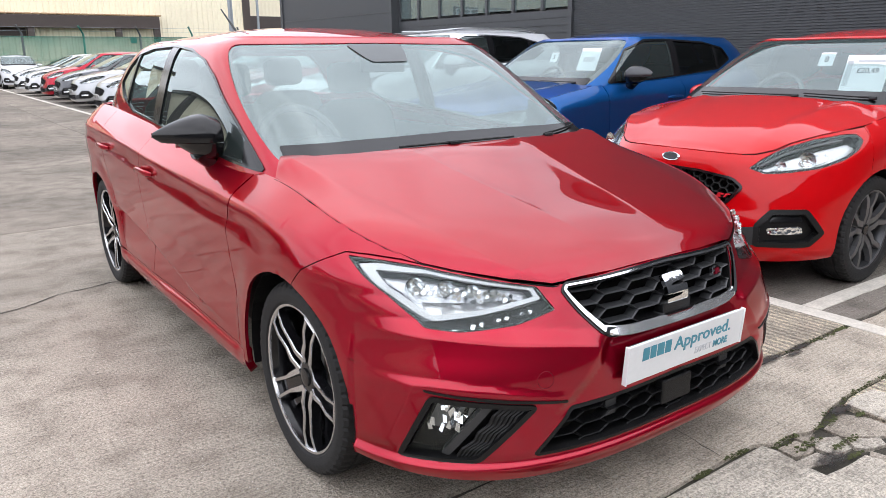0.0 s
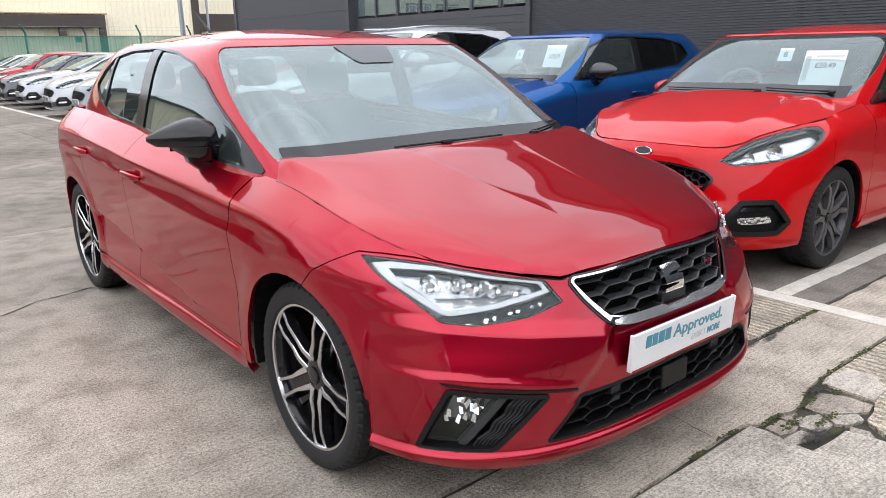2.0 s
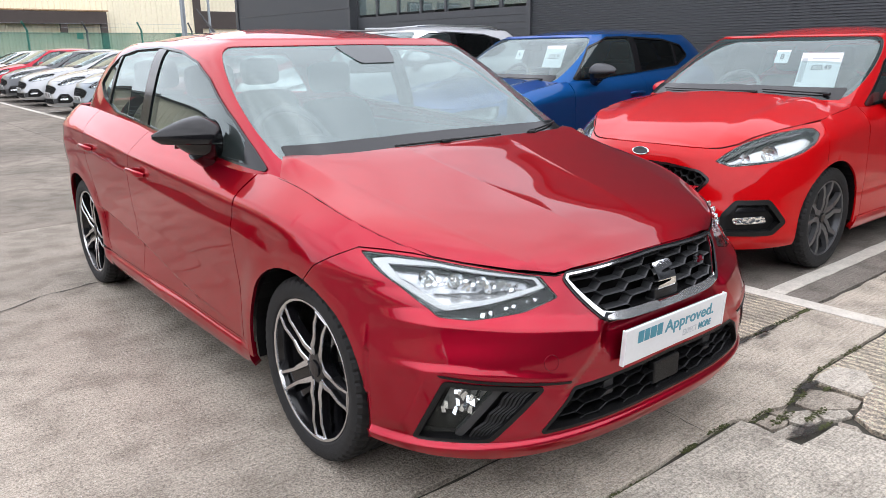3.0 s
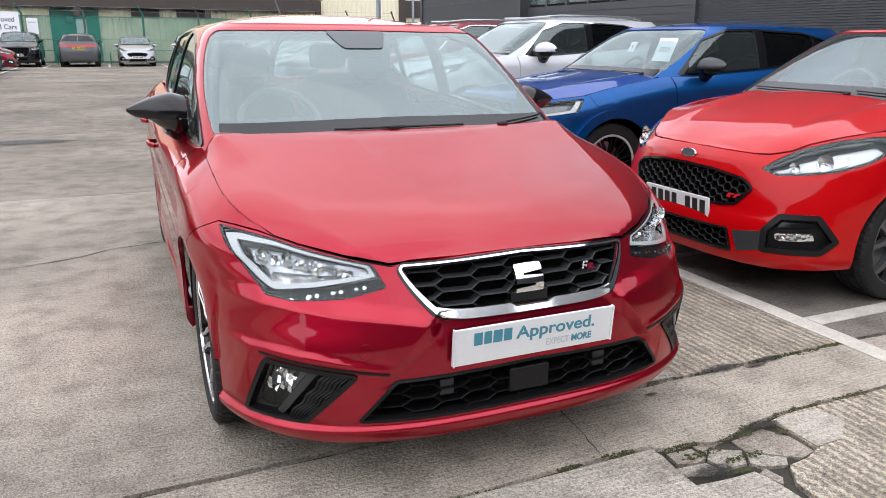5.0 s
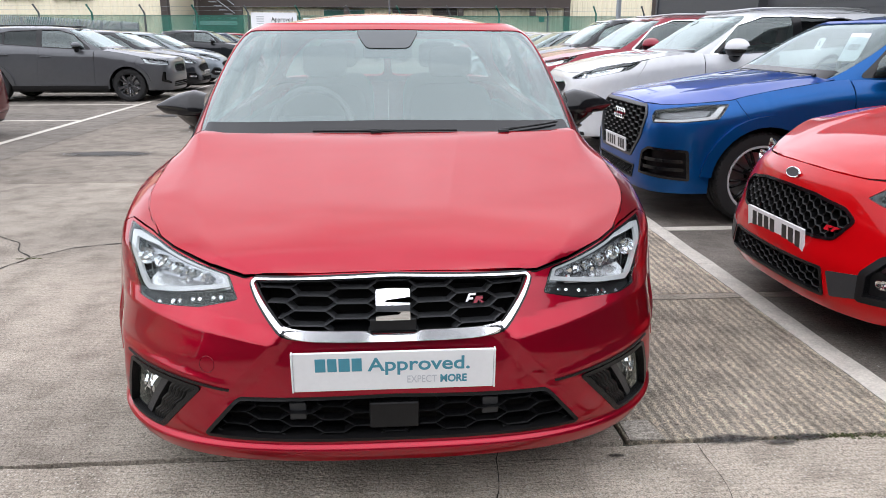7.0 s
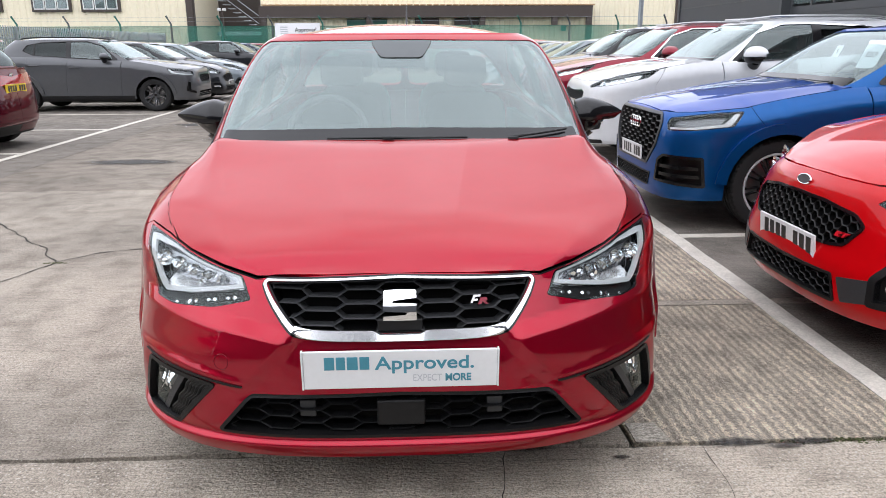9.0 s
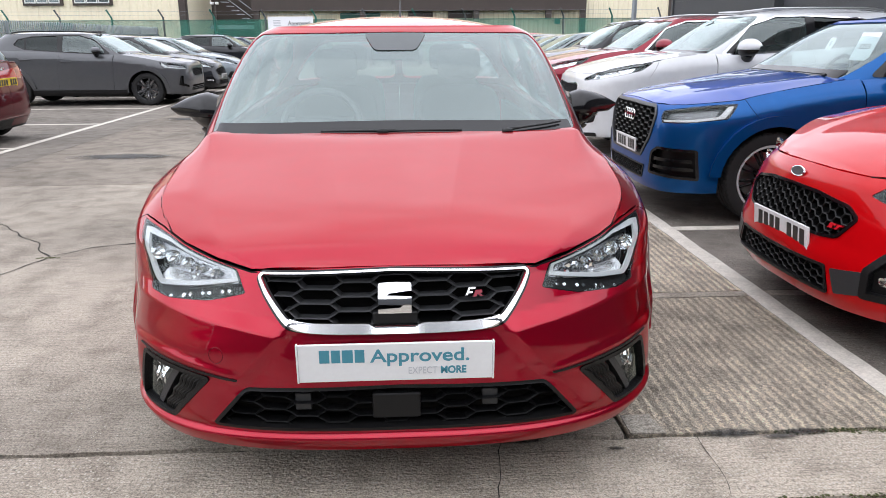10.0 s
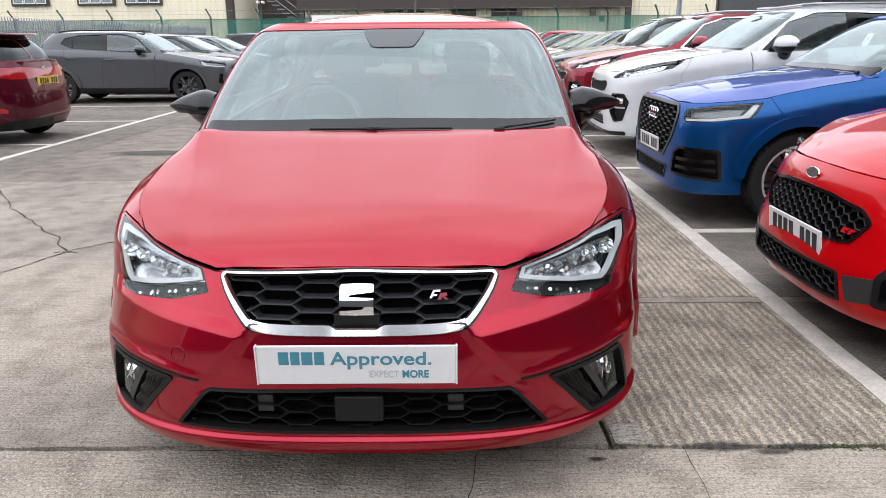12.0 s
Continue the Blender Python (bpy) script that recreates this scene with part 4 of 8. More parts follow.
    for sd in (1, -1):
        m = (lambda p: p) if sd > 0 else flipped
        cut("window_trim", C, m(inset(dlo, -s.get("trim_w", 0.011))), [m(inset(dlo, 0.004))], d, s.get("trim", GLOSS_BLACK), car, off=0.004, lip=0.02)
        lo_y, hi_y = s["dlo"][0][0], max(y for y, z in s["dlo"])
        def clip(y0, y1):
            u0, u1 = sh.CS(y0, 1.15), sh.CS(y1, 1.15)
            out = []
            q = dense(dlo, 0.03)
            return [(min(max(u, u0), u1), v) for u, v in q]
        for k, (y0, y1, g) in enumerate(s["panes"]):
            q = clip(y0, y1)
            q2 = [p for i, p in enumerate(q) if math.dist(p, q[i - 1]) > 1e-4]
            o = cut("window", C, m(q2), [], d, g, car, off=-0.004, lip=0.0, label="side window glass")
        for y0, y1 in s["pillars"]:
            q = clip(y0, y1)
            q2 = [p for i, p in enumerate(q) if math.dist(p, q[i - 1]) > 1e-4]
            cut("pillar_trim", C, m(q2), [], d, GLOSS_BLACK, car, off=0.002, lip=0.02)
        cut("rear_window", C, m(rg), [], d, s.get("rear_pane", PRIVACY), car, off=-0.004, lip=0.0)
        mirror_pod(car, sd * s["mirror"][0], s["mirror"][1], s["mirror"][2], s.get("mirror_mat", paint), s.get("mirror_base", BLACK_PLASTIC), sd, s.get("mirror_pt", 1.0), s.get("mirror_sc", 1.0))
        for y in s["handles"]:
            z = s["handle_z"] + 0.045 * (y - s["handles"][0])
            u = sh.S(y, z)
            pts = [B(sd * (u + k), z + 0.006 * (1 - (k / 0.1) ** 2)) + Vector((sd * (0.028 * (1 - (k / 0.115) ** 4)), 0, 0)) for k in np.linspace(-0.112, 0.112, 11)]
            smooth(part("door_handle", tube(bmesh.new(), pts, [0.008] + [0.014] * 9 + [0.008], 8, 0.7), paint, car))
            cup = rounded([(u - 0.07, z - 0.03), (u + 0.06, z - 0.03), (u + 0.06, z + 0.028), (u - 0.07, z + 0.028)], 0.025, 4)
            cut("handle_cup", B, m(cup), [], d, paint, car, off=0.0015, lip=0.0)
        if s.get("rails"):
            pts = [C(sd * sh.CS(y, zt - 0.012), zt - 0.012) + Vector((-sd * 0.03, 0, 0.035 + 0.03 * (1 - ((y - s["rails"][0]) / (s["rails"][1] - s["rails"][0]) * 2 - 1) ** 6))) for y in np.linspace(*s["rails"][:2], 13)]
            smooth(part("roof_rail", tube(bmesh.new(), pts, 0.014, 8), s["rails"][2], car))
    # wipers
    zw = s["scr"][0] + s.get("tuck_in", 0.034)
    for x0, x1, t in s.get("wipers", ((-0.12, -0.68, 0.0), (0.62, 0.12, 0.0))):
        pts = []
        for i in range(9):
            x = x0 + (x1 - x0) * i / 8
            z = zw + 0.050 * i / 8 * t
            pts.append(C(math.copysign(sh.CF(abs(x), z), x), z) + Vector((0, -0.014, 0.004)))
        wi = part("wiper", tube(bmesh.new(), pts, [0.007, 0.006] + [0.0042] * 7, 6), BLACK_PLASTIC, car, "black windscreen wiper")
        part("wiper_boss", tube(bmesh.new(), [pts[0] - Vector((0.02, 0.01, 0.006)), pts[0] + Vector((0.02, -0.01, -0.004))], 0.010, 8), BLACK_PLASTIC, wi)
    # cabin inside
    # near-black box added below to block light; two more fill the engine bay
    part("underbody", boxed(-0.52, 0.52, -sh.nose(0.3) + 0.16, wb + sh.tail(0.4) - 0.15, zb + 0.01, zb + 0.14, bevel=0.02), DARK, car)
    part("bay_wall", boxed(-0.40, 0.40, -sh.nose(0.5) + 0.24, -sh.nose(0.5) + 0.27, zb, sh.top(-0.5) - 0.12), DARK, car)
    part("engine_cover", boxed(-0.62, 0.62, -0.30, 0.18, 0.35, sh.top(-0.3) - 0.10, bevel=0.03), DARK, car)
    part("cabin_floor", boxed(-0.70, 0.70, 0.20, wb + 0.35, zb + 0.12, zb + 0.16), TRIM, car)
    for sd in (1, -1):
        part("door_lining", boxed(*sorted((sd * 0.70, sd * 0.75)), 0.35, wb - 0.1, 0.3, sh.top(0.9) - 0.03, bevel=0.01), TRIM, car)
    dz, dy = s["ws"][0][0], s["bon_end"]
    bm = bmesh.new()
    rows = []
    for y, z in ((dy + 0.06, dz - 0.03), (dy + 0.30, dz + 0.005), (dy + 0.52, dz + 0.01), (dy + 0.60, dz - 0.03), (dy + 0.62, dz - 0.30)):
        rows.append([bm.verts.new((x, y + 0.10 * (abs(x) / 0.7) ** 2 * (1 if y < dy + 0.2 else 0), z - 0.015 * (abs(x) / 0.7) ** 2)) for x in np.linspace(-0.70, 0.70, 15)])
    for a, b in zip(rows, rows[1:]):
        for j in range(14):
            bm.faces.new((a[j], a[j + 1], b[j + 1], b[j]))
    dash = smooth(part("dashboard", bm, TRIM, car, "dark plastic dashboard"), 50)
    bm = bmesh.new()
    c = Vector((-0.36, dy + 0.66, dz + 0.02))
    ring = [c + Matrix.Rotation(radians(-26), 3, "X") @ Vector((0.185 * math.cos(t), 0, 0.185 * math.sin(t))) for t in np.linspace(0, 2 * math.pi, 33)]
    tube(bm, ring, 0.016, 8)
    sw = smooth(part("steering_wheel", bm, STEER, car, "dark steering wheel"))
    part("wheel_boss", boxed(-0.16, 0.16, -0.02, 0.02, -0.05, 0.05, Matrix.Translation(c) @ pose(0, 0, 0, -26), bevel=0.015), TRIM, sw)
    bm = bmesh.new()
    lathe(bm, [(0.0, 0.15), (0.05, 0.16), (0.085, 0.13), (0.10, 0.06), (0.102, 0.0)], 20, axis="z")
    bmesh.ops.transform(bm, matrix=pose(-0.36, dy + 0.48, dz - 0.02) @ Matrix.Diagonal((1.0, 0.6, 1, 1)), verts=bm.verts)
    smooth(part("instrument_hood", bm, TRIM, dash), 60)
    for x in (-0.36, 0.36):
        seat(car, x, dy + 1.12, s.get("seat_z", 0.42))
    seat(car, -0.34, dy + 1.98, s.get("seat_z", 0.42) + 0.02)
    seat(car, 0.34, dy + 1.98, s.get("seat_z", 0.42) + 0.02)
    part("rear_view_mirror", boxed(-0.11, 0.11, -0.012, 0.012, -0.03, 0.03, pose(0.0, sh.ws(s["scr"][3] - 0.09) + 0.09, s["scr"][3] - 0.09), bevel=0.01), BLACK_PLASTIC, car)
    if s.get("plate"):
        y, z, tilt = s["plate"]
        plate_bars(car, pose(0, y, z, tilt))
    if s.get("rear_plate"):
        z = s["rear_plate"]
        plate_bars(car, pose(0, wb + sh.tail(z) + 0.006, z, 0, 0, 180), True)
    if s.get("badge"):
        x, z, a, b, mt = s["badge"]
        bm = bmesh.new()
        lathe(bm, [(0.0, 0.0001), (0.003, 0.9), (0.006, 1.0), (0.009, 0.93), (0.0085, 0.0001)], 28, axis="z")
        p = B(0, z)
        bmesh.ops.transform(bm, matrix=Matrix.Translation(p + Vector((0, 0.002, 0))) @ pose(0, 0, 0, s.get("badge_tilt", 78)) @ Matrix.Diagonal((a, b, 1, 1)), verts=bm.verts)
        bd = smooth(part("badge", bm, CHROME, car, "plain oval badge"))
        bm = bmesh.new()
        lathe(bm, [(0.0092, 0.0001), (0.0096, 0.82), (0.0075, 0.84)], 28, axis="z")
        bmesh.ops.transform(bm, matrix=Matrix.Translation(p + Vector((0, 0.002, 0))) @ pose(0, 0, 0, s.get("badge_tilt", 78)) @ Matrix.Diagonal((a, b, 1, 1)), verts=bm.verts)
        smooth(part("badge_field", bm, mt, bd))
    return car, sh


LEDGE = ((0.300, 0.547), (0.437, 0.569), (0.617, 0.589), (0.72, 0.597), (0.80, 0.600))
BROW = ((0.430, 0.431), (0.457, 0.436), (0.644, 0.468), (0.752, 0.477), (0.82, 0.478))
SHOULDER = ((-0.25, 0.772), (0.0, 0.822), (0.17, 0.836), (0.42, 0.846), (0.80, 0.857), (1.3, 0.872), (2.2, 0.915), (2.9, 0.93))
WAIST = ((0.05, 0.685), (0.20, 0.708), (0.40, 0.731), (0.69, 0.740), (1.285, 0.776), (2.2, 0.830), (2.9, 0.85))
HOLLOW = ((0.50, 0.330), (0.935, 0.365), (1.375, 0.434), (1.56, 0.466), (1.90, 0.505), (2.25, 0.535))
ledge_z, brow_z, shoulder_z, waist_z, hollow_z = [curve(*q) for q in (LEDGE, BROW, SHOULDER, WAIST, HOLLOW)]


def ridge(q, h, up, dn):
    """A sharp fold: full height at q = 0, none at up above or dn below."""
    return h * max(0.0, 1 - (q / up if q > 0 else -q / dn))


def hatch_relief(x, y, z):
    """Folds of the red hatchback: nose facets, lower lip, shoulder line and hollow doors."""
    d = 0.0
    if y < -0.15:
        d += ridge(z - ledge_z(x), 0.017, 0.036, 0.12) * step(0.285, 0.335, x) * step(0.86, 0.72, x)
        far = ((x - 0.315) * 0.126 + (z - 0.549) * 0.122) / 0.1754
        d -= 0.013 * max(0.0, min(1.0, (0.002 - far) / 0.032)) * step(0.585, 0.552, z) * step(0.37, 0.40, z)
        d += ridge(z - brow_z(x), 0.007, 0.018, 0.030) * step(0.41, 0.47, x) * step(0.85, 0.77, x)
        d += ridge(x - 0.775 - (0.46 - z) * 0.22, 0.008, 0.035, 0.03) * step(0.26, 0.31, z) * step(0.49, 0.44, z)
        d += 0.018 * max(0.0, min(1.0, (0.262 - z) / 0.013))
    if y > -0.35:
        k = step(-0.33, 0.05, y)
        d += k * ridge(z - shoulder_z(y), 0.013, 0.05, 0.07)
        d += step(0.08, 0.30, y) * ridge(z - waist_z(y), 0.015, 0.06, 0.22)
        q = hollow_z(y) - z
        d -= step(0.45, 1.5, y) * step(2.33, 2.12, y) * 0.026 * (max(0.0, min(q / 0.020, 1 - (q - 0.020) / 0.15)) if q > 0 else 0.0)
        d += 0.012 * step(0.36, 0.50, y) * step(2.30, 2.05, y) * max(0.0, min(1.0, (0.286 - z) / 0.016))
        for yh in (0.0, 2.580):
            r = math.hypot(y - yh, z - 0.315)
            d += 0.012 * step(0.47, 0.37, r)
    return d


HATCH = dict(
    name="hatchback_car", label="deep red five-door hatchback parked on the concrete, headlamps clear", paint=RED, wb=2.580, R=0.315, low=0.205, grain=0.020, fine=0.010,
    arch=0.352, wheel="twin", tyre_w=0.215, tuck=0.014, relief=hatch_relief, lean=0.105,
    w=((0.17, 0.83), (0.25, 0.868), (0.35, 0.872), (0.50, 0.876), (0.65, 0.884), (0.78, 0.888), (0.90, 0.884), (1.1, 0.875)),
    nose=((0.18, 0.755), (0.24, 0.785), (0.30, 0.80), (0.45, 0.805), (0.56, 0.785), (0.64, 0.745), (0.70, 0.712), (0.74, 0.685), (0.80, 0.63)),
    nexp=((0.30, 3.0), (0.45, 2.95), (0.60, 2.5), (0.68, 2.5), (0.72, 2.62), (0.77, 2.70)),
    tail=((0.20, 0.60), (0.40, 0.69), (0.65, 0.68), (0.85, 0.64), (1.05, 0.60)),
    top=((-0.72, 0.716), (-0.60, 0.738), (-0.475, 0.762), (-0.295, 0.812), (-0.18, 0.843), (0.2, 0.912), (0.42, 0.922), (0.70, 0.937), (1.39, 0.982), (2.07, 1.022), (2.7, 1.045), (3.2, 1.035)),
    bon=((-0.80, 0.680), (-0.69, 0.7235), (-0.60, 0.766), (-0.47, 0.810), (-0.20, 0.872), (0.02, 0.925), (0.20, 0.967), (0.36, 0.990)),
    crest=((-0.66, 0.43), (-0.608, 0.474), (-0.43, 0.535), (-0.07, 0.62), (0.27, 0.715)), crest_z=((-0.66, 0.716), (-0.608, 0.746), (-0.43, 0.803), (-0.32, 0.831), (-0.07, 0.887), (0.02, 0.909), (0.27, 0.980)), creases=((-0.55, 0.155, 0.10, 0.245, 0.0020),), screen=SCREEN,
    ws=((0.90, 0.145), (0.973, 0.265), (1.369, 0.945), (1.385, 0.985)), rs=((0.95, 3.14), (1.10, 3.02), (1.25, 2.80), (1.385, 2.50)),
    wg=((0.88, 0.815), (0.96, 0.797), (1.15, 0.745), (1.30, 0.688), (1.345, 0.656), (1.370, 0.620), (1.385, 0.575)), ng=9.0, y0=1.45, y1=1.9, roof_z=1.385, crown=0.060, taper=0.985,
    shut_y=-0.085, shut=(("S", -0.141, 0.714), ("S", -0.21, 0.752), ("S", -0.268, 0.782)), lamp_top=(("S", -0.33, 0.780), ("S", -0.40, 0.773)), nose_top=((0.675, 0.764), (0.62, 0.750), (0.50, 0.722), (0.44, 0.711), (0.40, 0.704), (0.365, 0.708), (0.2, 0.719), (0.0, 0.724)),
    door_y=0.41, door_mid=1.52, door_end=2.28, sill=0.295, bon_end=0.27, base_dz=0.066,
    lamp=(("S", -0.277, 0.776), ("S", -0.35, 0.731), ("S", -0.42, 0.690), ("S", -0.505, 0.633), ("F", 0.720, 0.618), ("F", 0.653, 0.610), ("F", 0.529, 0.619), ("F", 0.413, 0.648), ("F", 0.442, 0.706), ("F", 0.50, 0.718), ("F", 0.62, 0.745), ("F", 0.675, 0.759), ("S", -0.37, 0.770)),
    lamp_parts=(
        dict(name="reflector_panel", poly=(("S", -0.37, 0.744), ("S", -0.50, 0.655), ("F", 0.69, 0.643), ("F", 0.60, 0.652), ("F", 0.46, 0.678), ("F", 0.462, 0.697), ("F", 0.62, 0.731), ("F", 0.675, 0.743)), mat=CHAMBER, deep=0.045),
        dict(name="light_guide", poly=(("S", -0.318, 0.760), ("S", -0.40, 0.706), ("S", -0.515, 0.642), ("F", 0.700, 0.634), ("F", 0.60, 0.648), ("F", 0.440, 0.677), ("F", 0.452, 0.704), ("F", 0.50, 0.7145), ("F", 0.62, 0.7405), ("F", 0.675, 0.7545), ("S", -0.36, 0.765)), hole=(("S", -0.365, 0.750), ("S", -0.42, 0.709), ("S", -0.515, 0.657), ("F", 0.700, 0.648), ("F", 0.60, 0.6595), ("F", 0.455, 0.684), ("F", 0.461, 0.699), ("F", 0.50, 0.7075), ("F", 0.62, 0.733), ("F", 0.675, 0.7465)), mat=DRL, deep=0.006, r=0.005, lip=0.008),
        dict(name="lower_trim", poly=(("F", 0.735, 0.621), ("F", 0.653, 0.612), ("F", 0.529, 0.621), ("F", 0.418, 0.649), ("F", 0.433, 0.675), ("F", 0.60, 0.646), ("F", 0.725, 0.634)), mat=BLACK_PLASTIC, deep=0.022),
        *[dict(name="lamp_facet", poly=(("F", 0.468 + 0.021 * i, 0.6535 - 0.0037 * i), ("F", 0.477 + 0.021 * i, 0.6560 - 0.0037 * i), ("F", 0.482 + 0.021 * i, 0.6490 - 0.0037 * i), ("F", 0.475 + 0.021 * i, 0.6460 - 0.0037 * i)), mat=REFLECTOR, deep=0.019, r=0.001) for i in range(10) if i % 3 != 2],
    ),
    bowls=((0.715, 0.713, 0.024, 0.030), (0.655, 0.710, 0.021, 0.030), (0.600, 0.703, 0.017, 0.028), (0.553, 0.696, 0.013, 0.026)),
    bezel_w=0.004, lamp_dark=LAMP_SHELL,
    folds=tuple(tuple(("F", x, z) for x, z in line) for line in (LEDGE, BROW, ((0.315, 0.549), (0.437, 0.423)), ((0.322, 0.557), (0.446, 0.430)), ((0.775, 0.46), (0.815, 0.28)))) + ((("F", 0.004, 0.262), ("F", 0.3, 0.262), ("F", 0.6, 0.262), ("F", 0.80, 0.262), ("S", -0.33, 0.262)), (("F", 0.004, 0.249), ("F", 0.3, 0.249), ("F", 0.6, 0.249), ("F", 0.80, 0.249), ("S", -0.33, 0.249))),
    side_folds=(tuple(("S", y, z) for y, z in SHOULDER), tuple(("S", y, z) for y, z in WAIST), tuple(("S", y, z) for y, z in HOLLOW), (("S", 0.3, 0.286), ("S", 2.3, 0.286)), (("S", 0.3, 0.270), ("S", 2.3, 0.270))),
    grilles=(
        dict(half=((0.0, 0.574), (0.262, 0.574), (0.285, 0.582), (0.368, 0.692), (0.362, 0.698), (0.0, 0.712)), r=0.012, cell=(0.150, 0.0355, 0.0036, 0.03, 0.012), mesh_mat=GREY_PLASTIC, label="black honeycomb upper grille with chrome surround", nosecut=0.20),
        dict(half=((0.0, 0.271), (0.512, 0.271), (0.522, 0.281), (0.425, 0.398), (0.0, 0.408)), r=0.012, cell=(0.115, 0.040, 0.0036, 0.03, 0.020), label="black honeycomb lower intake", nosecut=0.26, frame=(BLACK_PLASTIC, 0.0, 0.010), proud=0.001, back=0.10),
    ),
    fogs=(dict(poly=(("F", 0.745, 0.448), ("F", 0.62, 0.434), ("F", 0.520, 0.420), ("F", 0.652, 0.268), ("F", 0.792, 0.264)), deep=0.050, rim=0.010, frame=BLACK_PLASTIC, parts=(
        dict(name="fog_lens", poly=(("F", 0.735, 0.438), ("F", 0.640, 0.427), ("F", 0.727, 0.290), ("F", 0.780, 0.285)), mat=LENS, deep=0.010),
        dict(name="fog_reflector", poly=(("F", 0.733, 0.435), ("F", 0.648, 0.425), ("F", 0.700, 0.345), ("F", 0.758, 0.350)), mat=STAR_ALLOY, deep=0.036),
        dict(name="fog_blade", poly=(("F", 0.640, 0.430), ("F", 0.619, 0.427), ("F", 0.712, 0.276), ("F", 0.728, 0.284)), mat=GREY_PLASTIC, deep=0.010, lip=0.03),
    )),),
    appliques=(
        dict(name="brow_strip", poly=(("F", 0.75, 0.462), ("F", 0.62, 0.442), ("F", 0.440, 0.420), ("F", 0.437, 0.425), ("F", 0.62, 0.450), ("F", 0.755, 0.468)), mat=BLACK_PLASTIC, off=0.004, r=0.003),
    ),
    tail_lamp=(("S", 3.02, 0.83), ("S", 3.02, 0.94), ("S", 3.12, 0.95), ("S", 3.19, 0.93), ("S", 3.20, 0.80), ("S", 3.10, 0.80)),
    sensor=True, trim_w=0.005, scr=(0.938, 0.727, 0.626, 1.352), tuck_in=0.038, rear_pane=WINDOW, frit=0.006,
    dlo=((0.345, 0.926), (0.70, 0.947), (1.53, 1.003), (2.07, 1.036), (2.32, 1.10), (2.45, 1.175), (2.35, 1.254), (2.21, 1.320), (2.0, 1.348), (1.66, 1.355), (1.316, 1.333), (1.09, 1.290), (0.92, 1.226), (0.63, 1.078), (0.47, 0.995)),
    panes=((0.62, 1.545, WINDOW), (1.665, 2.20, WINDOW), (2.235, 2.6, WINDOW)), pillars=((0.30, 0.62), (1.545, 1.665), (2.20, 2.235)),
    mirror=(0.79, 0.76, 1.012), mirror_mat=GLOSS_BLACK, mirror_base=GLOSS_BLACK, mirror_pt=1.0, mirror_sc=0.97,
    handles=(1.42, 2.25), handle_z=0.812, seat_z=0.40,
    wipers=((-0.05, -0.29, 0.0), (-0.05, 0.26, 0.0), (0.44, 0.665, 0.45)),
)

hero, hero_shell = build_car(HATCH)


def turned(x, y, deg):
    return pose(x, y, 0, 0, 0, deg)


